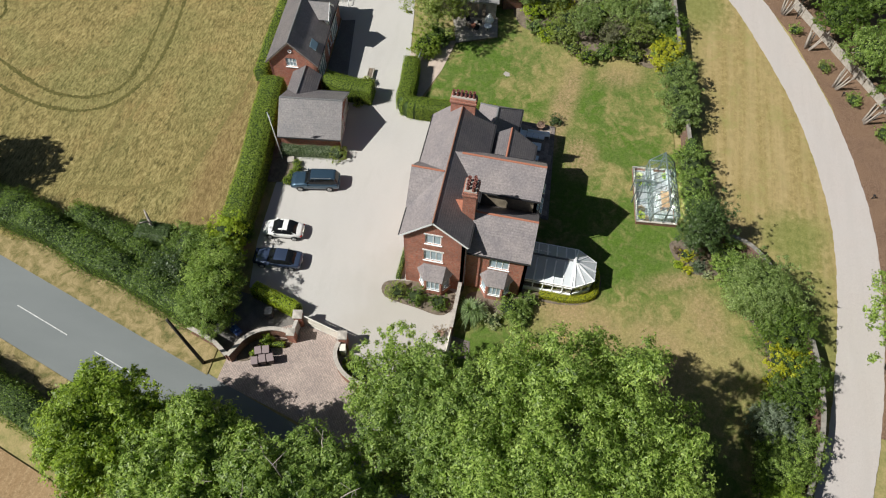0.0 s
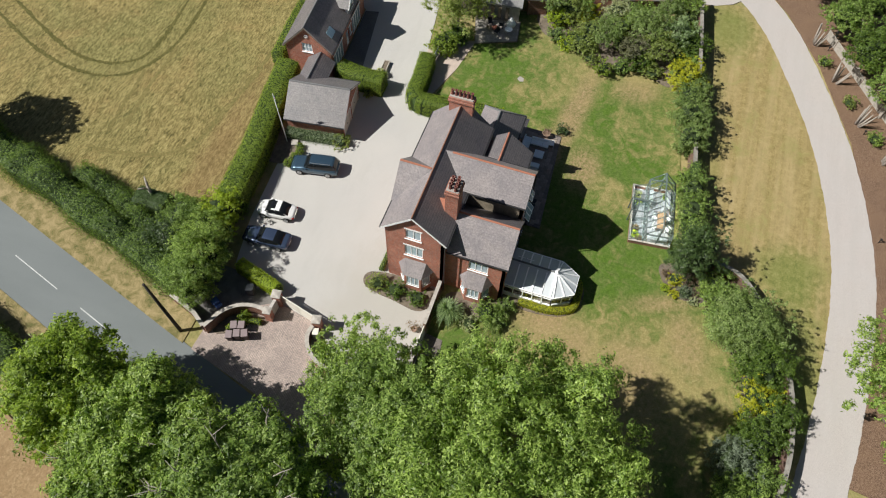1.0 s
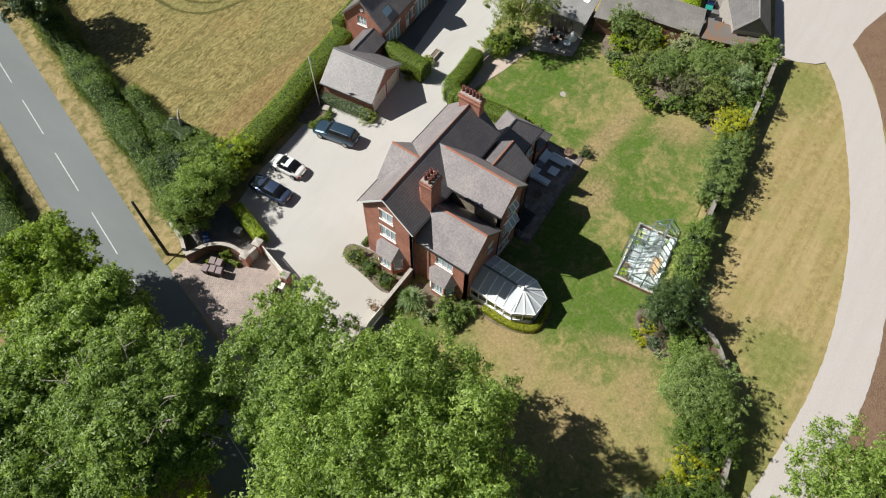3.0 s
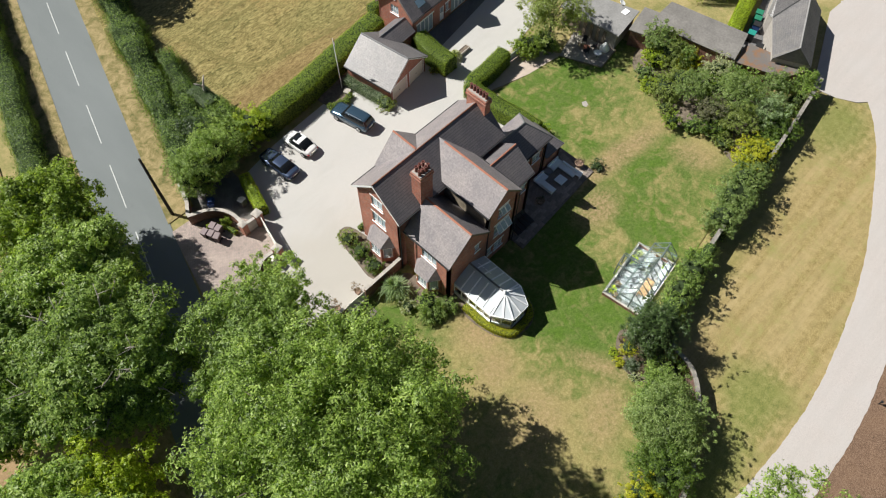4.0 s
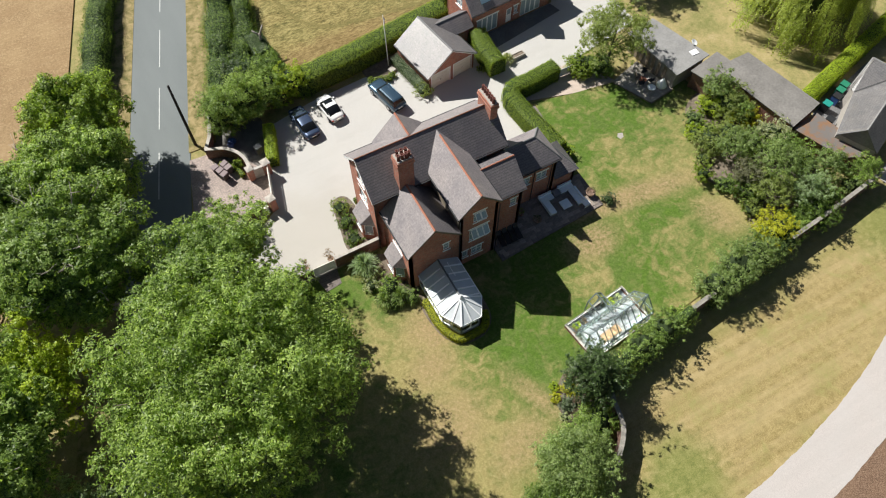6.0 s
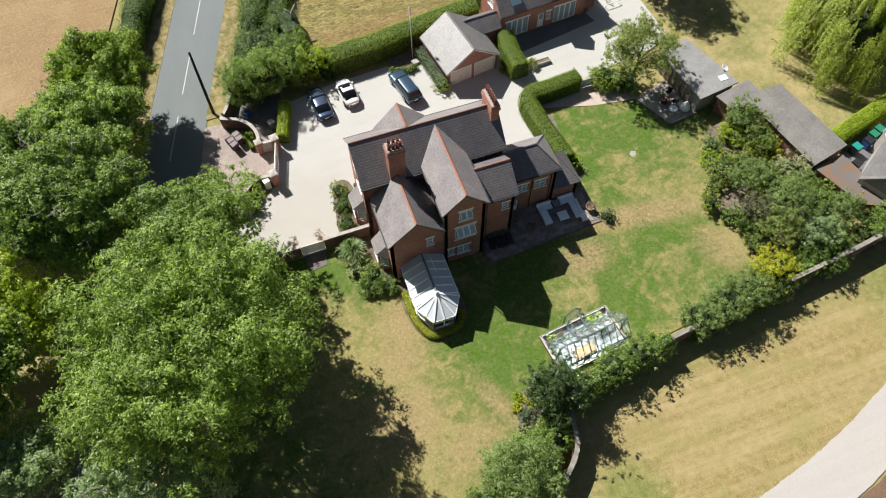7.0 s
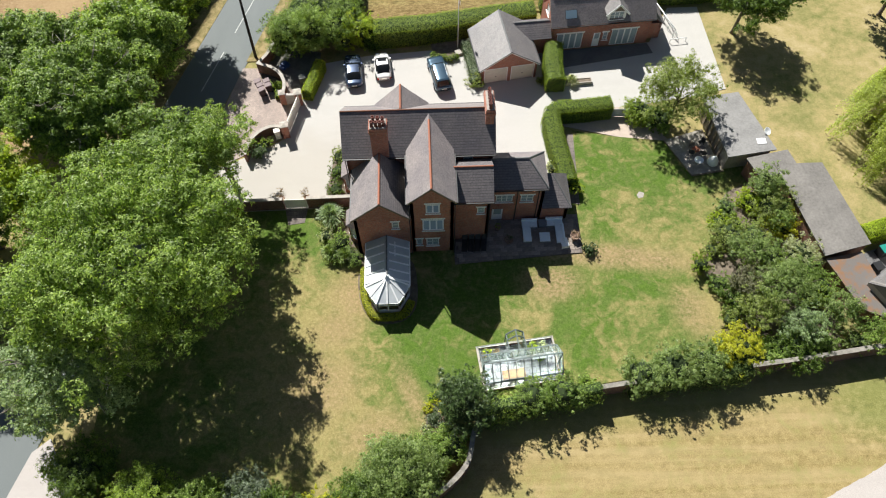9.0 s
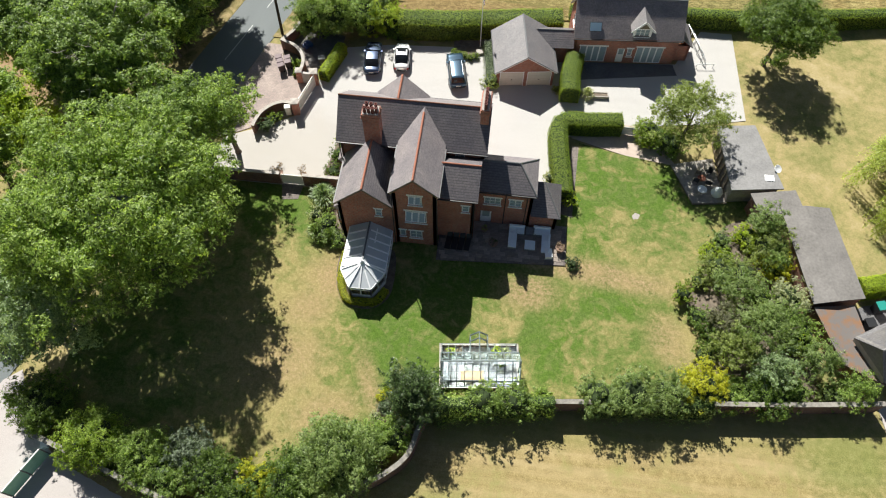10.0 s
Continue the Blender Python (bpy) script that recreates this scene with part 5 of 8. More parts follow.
# ---- outbuildings at the garden's far side ----
shed = thing("garden_room", "flat roofed grey garden room with a timber front", "outbuilding", pose(0, 0, 0))
sc = [(37.1, 7.6), (37.9, 0.3), (42.4, 1.0), (40.6, 8.2)]
for (a, b) in zip(sc, sc[1:] + sc[:1]):
    wall("wall", shed, a, b, 0, 2.35, thick=0.15, material=M["timber_pale"], label="pale vertical timber boarding")
slab("roof", shed, [(36.85, 7.9, 2.52), (37.65, 0.0, 2.52), (42.75, 0.75, 2.52), (40.75, 8.45, 2.52)], 0.16, M["concrete"], "grey felt flat roof")
for i in range(7):
    t = 0.08 + i * 0.12
    bm = bmesh.new()
    p = Vector((37.02, 7.6, 0)).lerp(Vector((37.82, 0.3, 0)), t)
    box(bm, p.x - 0.08, p.x - 0.02, p.y - 0.22, p.y + 0.22, 0.3, 2.1)
    part("shutter", bm, M["timber"], shed, "dark slatted panel")
part("roof_hatch", boxes((41.0, 41.9, 1.5, 2.2, 2.52, 2.58)), M["white"], shed, "white sheet on the roof")
bm = bmesh.new()
turned(bm, [(0.05, 0), (0.35, 0.05), (0.42, 0.12), (0.4, 0.14), (0.1, 0.09)], 20)
solid("satellite_dish", bm, M["white"], "white satellite dish on a short mount beside the roof", "satellite dish", at=pose(42.3, 3.0, 2.6, 30, 0, 40))
bm = bmesh.new()
beam(bm, (42.3, 3.0, 0), (42.3, 3.0, 2.62), 0.07)
solid("dish_post", bm, M["lead"], "thin grey post under a satellite dish", "post")

deck = thing("garden_deck", "weathered grey timber deck in tree shade", "deck", pose(0, 0, 0))
for i in range(22):
    a = Vector((32.7, 4.2, 0.22)).lerp(Vector((36.9, 5.4, 0.22)), i / 22)
    b = Vector((34.7, -0.4, 0.22)).lerp(Vector((37.9, 0.1, 0.22)), i / 22)
    bm = bmesh.new()
    beam(bm, a, b, 0.17, 0.05)
    part("board", bm, M["timber_pale"], deck)
part("frame", prism(bmesh.new(), [(32.6, 4.2, 0.18), (34.6, -0.5, 0.18), (38.0, 0.0, 0.18), (37.0, 5.5, 0.18)], (0, 0, -0.12)), M["timber"], deck, "dark deck frame")

store = thing("brown_store", "long low store with a brown sheet roof", "outbuilding", pose(0, 0, 0))
pts = [(42.3, -1.6), (44.0, -11.2), (48.2, -10.4), (46.6, -1.2)]
for (a, b) in zip(pts, pts[1:] + pts[:1]):
    wall("wall", store, a, b, 0, 2.3, thick=0.2, material=M["brick_old"], label="old brick wall")
slab("roof", store, [(42.1, -1.3, 2.5), (43.8, -11.5, 2.5), (45.9, -11.1, 2.8), (44.4, -1.2, 2.8)], 0.1, M["felt"], "brown corrugated sheet slope")
slab("roof", store, [(44.4, -1.2, 2.8), (45.9, -11.1, 2.8), (48.5, -10.4, 2.5), (46.8, -1.0, 2.5)], 0.1, M["felt"], "brown corrugated sheet slope")
lean = thing("low_store", "small lean-to store with a dark flat roof", "outbuilding", pose(0, 0, 0))
pts = [(39.7, -0.3), (40.5, -2.5), (44.2, -1.3), (43.7, 0.6)]
for (a, b) in zip(pts, pts[1:] + pts[:1]):
    wall("wall", lean, a, b, 0, 2.2, thick=0.15, material=M["brick_old"], label="old brick wall")
slab("roof", lean, [(39.5, -0.1, 2.4), (40.3, -2.7, 2.4), (44.4, -1.35, 2.4), (43.9, 0.8, 2.4)], 0.12, M["felt"], "dark felt flat roof")
rust = thing("rusty_store", "low store with a rust-stained brown roof", "outbuilding", pose(0, 0, 0))
pts = [(44.2, -11.8), (45.9, -16.6), (48.8, -18.0), (47.4, -11.2)]
for (a, b) in zip(pts, pts[1:] + pts[:1]):
    wall("wall", rust, a, b, 0, 1.95, thick=0.15, material=M["brick_old"], label="old brick wall")
k = Mat("rusty_sheet", 0.85)
k.base(k.mix(k.ramp(k.noise(0.9, 6, 0.65), [(0.46, 0.0), (0.62, 0.8)]), (0.150, 0.135, 0.126), (0.235, 0.118, 0.055)))
k.bump(k.noise(12, 3), 0.3, 0.02)
slab("roof", rust, [(44.0, -11.6, 2.15), (45.7, -16.8, 2.15), (49.0, -18.3, 2.15), (47.6, -11.0, 2.15)], 0.1, k.m, "rust-stained sheet roof")

barn = thing("slate_barn", "grey slate hip-roofed outbuilding in a yard", "outbuilding", pose(0, 0, 0))
BE, BR = 2.8, 5.0
plan = dict(a=(46.6, -14.5), c=(48.4, -18.3), d=(57.5, -14.6), g=(59.4, -11.9), f=(58.2, -8.5), e=(52.6, -10.4), v=(52.4, -11.1))
mid = sum((Vector(p) for p in plan.values()), Vector((0, 0))) / 7
foot = [tuple(Vector(p).lerp(mid, 0.035)) for p in plan.values()]
for a, b in zip(foot, foot[1:] + foot[:1]):
    wall("wall", barn, a, b, 0, BE - 0.05, thick=0.22, material=M["render"], label="grey rendered wall")
ends = {key: Vector((p[0], p[1], BE)) for key, p in plan.items()}
ridge_a, ridge_b, ridge_c = Vector((47.5, -16.4, BR)), Vector((56.5, -12.8, BR)), Vector((55.4, -9.45, BR))
for pts in ([ends["a"], ends["v"], ridge_b, ridge_a], [ends["c"], ends["d"], ridge_b, ridge_a], [ends["v"], ends["e"], ridge_c, ridge_b], [ends["g"], ends["f"], ridge_c, ridge_b], [ends["d"], ends["g"], ridge_b]):
    slab("roof", barn, pts, 0.1, M["slate_grey"], "grey slate roof slope")
br = barn.children[-1]
for a, b, tip in (("a", "c", ridge_a), ("e", "f", ridge_c)):
    bm = bmesh.new()
    inward = (Vector((mid.x, mid.y, BE)) - tip)
    inward.z = 0
    prism(bm, [ends[a] + inward * 0.03, ends[b] + inward * 0.03, tip + inward * 0.03 - Vector((0, 0, 0.06))], tuple(inward.normalized() * 0.2))
    part("gable", bm, M["felt"], barn, "dark rendered gable")
for a, b in ((ridge_a, ridge_b), (ridge_b, ridge_c), (ends["e"] + Vector((0, 0, 0.05)), ridge_c)):
    ridge_run(br, a, b, "concrete", 0.11)
bm = bmesh.new()
beam(bm, ends["v"] + Vector((0, 0, 0.07)), ridge_b + Vector((0, 0, 0.06)), 0.14, 0.03)
part("valley_gutter", bm, M["gutter"], barn, "dark lead valley")


# ---- greenhouse ----
gh = thing("greenhouse", "Victorian style glasshouse with green-grey frame on brick base", "greenhouse", pose(11.45, -18.35, 0, 0, 0, 6.5))
HL, HW, HE, HR = 6.7, 3.9, 1.9, 3.3
M["alu"] = plain("greenhouse_frame", (0.13, 0.165, 0.16), 0.4, 0.2)
GY = -1.35
M["pale_floor"] = brickwork("pale_paving", (0.40, 0.42, 0.45), (0.33, 0.35, 0.38), (0.22, 0.23, 0.25), 0.6, 0.6, 0.02, 0.25, 0.2)
# low brick plinth with a planting strip
for r in ((0, HL, -0.1, 0.0), (0, HL, -HW - 0.1, -HW), (-0.1, 0, -HW - 0.1, 0), (HL, HL + 0.1, -HW - 0.1, 0)):
    part("plinth", boxes((r[0], r[1], r[2], r[3], 0, 0.5)), M["brick_old"], gh, "low brick base")
    part("plinth_cap", boxes((r[0] - 0.04, r[1] + 0.04, r[2] - 0.04, r[3] + 0.04, 0.5, 0.56)), M["stone"], gh, "pale stone capping")
part("floor_slab", boxes((0, HL, -HW, -0.1, 0.03, 0.09)), M["pale_floor"], gh, "pale stone floor")
bays = [HL * i / 10 for i in range(11)]
bm = bmesh.new()
for x in bays:
    part_list = ((x, GY, 0.5), (x, GY, HE)), ((x, -HW, 0.5), (x, -HW, HE)), ((x, GY, HE), (x, (GY - HW) / 2, HR)), ((x, -HW, HE), (x, (GY - HW) / 2, HR))
    for a, b in part_list:
        bm = bmesh.new()
        beam(bm, a, b, 0.06)
        part("glazing_bar", bm, M["alu"], gh)
for a, b in (((0, GY, HE), (HL, GY, HE)), ((0, -HW, HE), (HL, -HW, HE)), ((0, (GY - HW) / 2, HR + 0.02), (HL, (GY - HW) / 2, HR + 0.02)), ((0, GY, 0.52), (HL, GY, 0.52)), ((0, -HW, 0.52), (HL, -HW, 0.52)),
             ((0, GY, HE), (0, -HW, HE)), ((HL, GY, HE), (HL, -HW, HE)), ((0, (GY - HW) / 2, 0.5), (0, (GY - HW) / 2, HR)), ((HL, (GY - HW) / 2, 0.5), (HL, (GY - HW) / 2, HR))):
    bm = bmesh.new()
    beam(bm, a, b, 0.11)
    part("frame_rail", bm, M["alu"], gh)
for x0, x1 in zip(bays, bays[1:]):
    for y in (GY, -HW):
        bm = bmesh.new()
        prism(bm, [(x0, y, HE), (x1, y, HE), (x1, (GY - HW) / 2, HR), (x0, (GY - HW) / 2, HR)], (0, 0, 0.008))
        p = part("pane", bm, M["glass_green"], gh)
        p.visible_shadow = False
        p = part("pane", boxes((x0, x1, y - 0.004, y + 0.004, 0.5, HE)), M["glass_green"], gh)
        p.visible_shadow = False
for x in (0, HL):
    bm = bmesh.new()
    prism(bm, [(x, GY, 0.5), (x, GY, HE), (x, (GY - HW) / 2, HR), (x, -HW, HE), (x, -HW, 0.5)], (0.008, 0, 0))
    p = part("pane", bm, M["glass_green"], gh)
    p.visible_shadow = False
# cold frames along the front and the porch
PX0, PX1, PY, PR = 2.55, 4.05, 0.25, 2.7
pm = (PX0 + PX1) / 2
for a, b in (((PX0, PY, 0), (PX0, PY, 1.9)), ((PX1, PY, 0), (PX1, PY, 1.9)), ((PX0, PY, 1.9), (pm, PY, PR)), ((PX1, PY, 1.9), (pm, PY, PR)), ((PX0, PY, 1.9), (PX0, GY, 1.9)), ((PX1, PY, 1.9), (PX1, GY, 1.9)),
             ((pm, PY, PR), (pm, -2.2, PR)), ((PX0, -0.3, 1.9), (pm, -0.3, PR)), ((PX1, -0.3, 1.9), (pm, -0.3, PR)), ((PX0, -0.3, 0), (PX0, -0.3, 1.9)), ((PX1, -0.3, 0), (PX1, -0.3, 1.9))):
    bm = bmesh.new()
    beam(bm, a, b, 0.1)
    part("porch_bar", bm, M["alu"], gh)
for x in (PX0, PX1):
    bm = bmesh.new()
    prism(bm, [(x, PY, 1.9), (x, GY, 1.9), (pm, GY - 0.5, PR), (pm, PY, PR)], (0, 0, 0.008))
    p = part("pane", bm, M["glass_green"], gh)
    p.visible_shadow = False
    p = part("pane", boxes((x - 0.004, x + 0.004, GY, PY, 0.1, 1.9)), M["glass_green"], gh)
    p.visible_shadow = False
for x0, x1 in ((0.05, PX0 - 0.05), (PX1 + 0.05, HL - 0.05)):
    n = 4
    for i in range(n + 1):
        x = x0 + (x1 - x0) * i / n
        bm = bmesh.new()
        beam(bm, (x, GY, 1.05), (x, -0.02, 0.55), 0.045)
        part("frame_bar", bm, M["alu"], gh)
    for y, z in ((GY, 1.05), (-0.02, 0.55)):
        bm = bmesh.new()
        beam(bm, (x0, y, z), (x1, y, z), 0.06)
        part("frame_rail", bm, M["alu"], gh)
    bm = bmesh.new()
    prism(bm, [(x0, GY, 1.06), (x1, GY, 1.06), (x1, -0.02, 0.56), (x0, -0.02, 0.56)], (0, 0, 0.008))
    p = part("pane", bm, M["glass_green"], gh)
    p.visible_shadow = False
# benches inside
M["bench_slat"] = plain("painted_slats", (0.42, 0.46, 0.50), 0.6, vary=0.3)
GH = gh.matrix_world.copy()
for x0, x1, y0, y1, nm in ((0.25, 0.75, -3.6, -1.7, 0), (4.3, 6.4, -3.75, -3.25, 0), (4.6, 6.4, -2.0, -1.5, 0)):
    b = thing("potting_bench", "pale slatted potting bench inside the greenhouse", "bench", GH @ pose((x0 + x1) / 2, (y0 + y1) / 2, 0.09))
    w, d = (x1 - x0) / 2, (y1 - y0) / 2
    for i in range(4):
        part("slat", boxes((-w, w, -d + i * d / 2, -d + i * d / 2 + d / 2 - 0.03, 0.7, 0.74)), M["bench_slat"], b)
    for sx in (-1, 1):
        for sy in (-1, 1):
            part("leg", boxes((sx * (w - 0.06) - 0.03, sx * (w - 0.06) + 0.03, sy * (d - 0.06) - 0.03, sy * (d - 0.06) + 0.03, 0, 0.7)), M["render"], b)
M["pine"] = plain("pale_pine", (0.33, 0.215, 0.125), 0.6, vary=0.15)
b = thing("pine_table", "pale pine table inside the greenhouse", "table", GH @ pose(2.7, -3.0, 0.09))
part("tabletop", boxes((-1.0, 1.0, -0.4, 0.4, 0.68, 0.73)), M["pine"], b, bevel=0.01)
for sx in (-1, 1):
    for sy in (-1, 1):
        part("leg", boxes((sx * 0.92 - 0.035, sx * 0.92 + 0.035, sy * 0.33 - 0.035, sy * 0.33 + 0.035, 0, 0.68)), M["pine"], b)
for x, y, tn in ((2.0, -2.35, 0), (3.1, -2.35, 0), (1.9, -3.65, 180), (3.2, -3.65, 180)):
    t = thing("garden_chair", "white rounded garden chair inside the greenhouse", "chair", GH @ pose(x, y, 0.09, 0, 0, tn), "greenhouse chairs")
    bm = bmesh.new()
    turned(bm, [(0.2, 0.42), (0.24, 0.44), (0.24, 0.47), (0.2, 0.48)], 16)
    part("seat", bm, M["white"], t)
    bm = bmesh.new()
    for i in range(7):
        a = radians(20 + i * 23)
        beam(bm, (math.cos(a) * 0.24, math.sin(a) * 0.2, 0.47), (math.cos(a) * 0.27, math.sin(a) * 0.24, 0.82), 0.05)
    part("backrest", bm, M["white"], t)
    for i in range(4):
        a = radians(45 + 90 * i)
        bm = bmesh.new()
        beam(bm, (math.cos(a) * 0.22, math.sin(a) * 0.22, 0), (math.cos(a) * 0.18, math.sin(a) * 0.18, 0.42), 0.035)
        part("leg", bm, M["white"], t)


# ---- plants ----
rng = np.random.default_rng(7)


def leaf_mesh(name, pts, nrm, size, material, squash=0.62, spread=0.9):
    """Many small leaves, two slim pointed blades at each point, facing more or less along nrm."""
    pts = np.concatenate([pts, pts + rng.normal(0, size * 0.3, pts.shape)])
    nrm = np.concatenate([nrm, nrm])
    n = len(pts)
    nrm = nrm / (np.linalg.norm(nrm, axis=1, keepdims=True) + 1e-9) * 1.3 + rng.normal(0, spread * 0.42, (n, 3))
    nrm /= np.linalg.norm(nrm, axis=1, keepdims=True) + 1e-9
    a = np.cross(nrm, rng.normal(0, 1, (n, 3)))
    a /= np.linalg.norm(a, axis=1, keepdims=True) + 1e-9
    b = np.cross(nrm, a)
    s = (size * 0.7 * rng.uniform(0.6, 1.35, n))[:, None]
    v = np.stack([pts - a * s * 0.7 - b * s * squash * 0.58, pts - a * s * 0.7 + b * s * squash * 0.58, pts + a * s * 1.0 - nrm * s * 0.2], 1).reshape(-1, 3)
    me = bpy.data.meshes.new(name)
    me.vertices.add(3 * n)
    me.vertices.foreach_set("co", v.astype(np.float32).ravel())
    me.loops.add(3 * n)
    me.loops.foreach_set("vertex_index", np.arange(3 * n, dtype=np.int32))
    me.polygons.add(n)
    me.polygons.foreach_set("loop_start", np.arange(0, 3 * n, 3, dtype=np.int32))
    me.materials.append(material)
    me.update(calc_edges=True)
    return me


def sphere_dirs(n):
    d = rng.normal(0, 1, (n, 3))
    return d / np.linalg.norm(d, axis=1, keepdims=True)


def clumps(rx, ry, rz, cz, count, cr, low=-0.45, near=0.62, far=0.98):
    """Leaf clumps over a crown: centres and radii, uneven, with gaps."""
    d = sphere_dirs(count * 3)
    d = d[d[:, 2] > low][:count]
    lump = np.array([1 + 0.28 * noise.noise(Vector(q * 1.7 + rx)) for q in d])
    r = rng.uniform(near, far, len(d)) * lump
    c = d * r[:, None] * np.array([rx, ry, rz]) + np.array([0, 0, cz])
    return c, cr * rng.uniform(0.65, 1.3, len(d))


def foliage(c, r, per, up=1.0, flat=0.8):
    """Leaf places: tufts on the outer shells of clumps, each a tight spray of leaves with dark gaps between."""
    pts, nrm = [], []
    for i in range(len(c)):
        n = max(14, int(per * 2.9 * r[i] * r[i]))
        k = max(4, n // 15)
        d = sphere_dirs(k)
        d[:, 2] = np.abs(d[:, 2]) * np.where(rng.random(k) < 0.8, 1, -0.6)
        far = r[i] * (0.45 + 0.75 * rng.random(k) ** 0.7)
        tip = d * far[:, None]
        wide = np.minimum(0.30, 0.24 * r[i]) * rng.uniform(0.55, 1.2, k)
        w = rng.integers(0, k, n)
        spray = rng.normal(0, 1, (n, 3)) * wide[w][:, None] * np.array([1, 1, 0.55])
        # outer leaves of a spray droop
        spray[:, 2] -= (spray[:, 0] ** 2 + spray[:, 1] ** 2) * 0.8
        pts.append(c[i] + (tip[w] + spray) * np.array([1, 1, flat]))
        nrm.append(d[w] * 0.7 + spray / (wide[w][:, None] * 2.2) + np.array([0, 0, up * 0.9]))
    return np.concatenate(pts), np.concatenate(nrm)


# lumpy solid that fills a crown; its dark colour stands for inner shade
def blob_core(rx, ry, rz, cz, seed, cut=0.7):
    bm = bmesh.new()
    bmesh.ops.create_icosphere(bm, subdivisions=3, radius=1)
    for v in bm.verts:
        k = cut * (1 + 0.35 * noise.noise(v.co * 1.8 + Vector((seed, 0, 0))))
        v.co = Vector((v.co.x * rx * k, v.co.y * ry * k, cz + v.co.z * rz * k))
    return bm


def tree(x, y, r, h, leaf, label, dens=70, size=0.2, clear=0.28, cr=None, count=None, bark="bark", name="tree", group="", squash=1.0, limbs=6, core=0.58, ry=None, reach=0.75, twigs=0):
    """A tapered trunk with limbs and a crown of leaf clumps."""
    t = thing(name, label, "tree", pose(x, y, 0, 0, 0, rng.uniform(0, 360)), group)
    base = h * clear
    rz = (h - base) / 2 * squash
    cz = h - rz
    bm = bmesh.new()
    tr = max(0.08, h * 0.024)
    lean = Vector((rng.uniform(-0.5, 0.5), rng.uniform(-0.5, 0.5), 0)) * h * 0.05
    trunk = [Vector((0, 0, -0.1)), Vector((0, 0, 0.25)) + lean * 0.1, lean * 0.5 + Vector((0, 0, base)), lean + Vector((0, 0, cz)), lean * 1.1 + Vector((0, 0, h * 0.86))]
    tube(bm, trunk, [tr * 1.5, tr * 1.05, tr * 0.8, tr * 0.5, tr * 0.12], 9)
    part("trunk", bm, M[bark], t, "rough bark trunk", True)
    for i in range(limbs):
        a = i * math.tau / limbs + rng.uniform(-0.4, 0.4)
        z0 = base + (h * 0.75 - base) * i / limbs * 0.6
        z1 = cz + rz * rng.uniform(-0.1, 0.5)
        q = Vector((math.cos(a) * r * reach, math.sin(a) * r * reach, z1 + (reach - 0.75) * rz * rng.uniform(0.2, 2.4)))
        p = lean * 0.5 + Vector((0, 0, z0))
        bm = bmesh.new()
        tube(bm, [p, p.lerp(q, 0.5) + Vector((0, 0, h * 0.04)), q], [tr * 0.5, tr * 0.3, tr * 0.07], 6)
        part("limb", bm, M[bark], t, "", True)
    cr = (cr or max(0.55, r * 0.2)) * 0.7
    count = int((count or int(26 + r * r * 1.7)) * 2.3)
    c, rr = clumps(r, ry or r, rz, cz, count, cr, near=0.62 if core else 0.42, far=0.98 if core else 1.06)
    p, nn = foliage(c, rr, dens)
    # leaves deeper in the crown close the gaps between clumps
    m = int(len(p) * (0.2 if core else 0.07))
    d = sphere_dirs(m)
    d[:, 2] = np.where(d[:, 2] < -0.3, -d[:, 2], d[:, 2])
    q = d * (rng.uniform(0.55, 0.82, m))[:, None] * np.array([r, ry or r, rz]) + np.array([0, 0, cz])
    p, nn = np.concatenate([p, q]), np.concatenate([nn, d + np.array([0, 0, 0.4])])
    crown = new("crown", leaf_mesh("crown", p, nn, size, M[leaf]))
    crown.parent = t
    tagged(crown, "leafy crown with an uneven outline")
    for i in range(twigs):
        a, up = rng.uniform(0, math.tau), rng.uniform(0.1, 0.9)
        d = Vector((math.cos(a) * math.sqrt(1 - up * up) * r, math.sin(a) * math.sqrt(1 - up * up) * r, up * rz))
        p, q = d * 0.8 + Vector((0, 0, cz)), d * rng.uniform(1.04, 1.16) + Vector((rng.normal(0, 0.4), rng.normal(0, 0.4), cz + 0.3))
        bm = bmesh.new()
        tube(bm, [p, p.lerp(q, 0.55) + Vector((rng.normal(0, 0.15), rng.normal(0, 0.15), 0.1)), q], [0.06, 0.04, 0.012], 5)
        for j in range(3):
            m = p.lerp(q, rng.uniform(0.35, 0.8))
            tube(bm, [m, m + Vector((rng.normal(0, 0.5), rng.normal(0, 0.5), rng.uniform(0.2, 0.7)))], [0.03, 0.01], 4)
        part("dead_branch", bm, M["bark_pale"], t, "bare pale dead branch", True)
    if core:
        part("inner_crown", blob_core(r, ry or r, rz, cz - rz * 0.15, x + y, core * 0.85), M["core"], t, "solid dark core painted as inner shade", True)
    return t


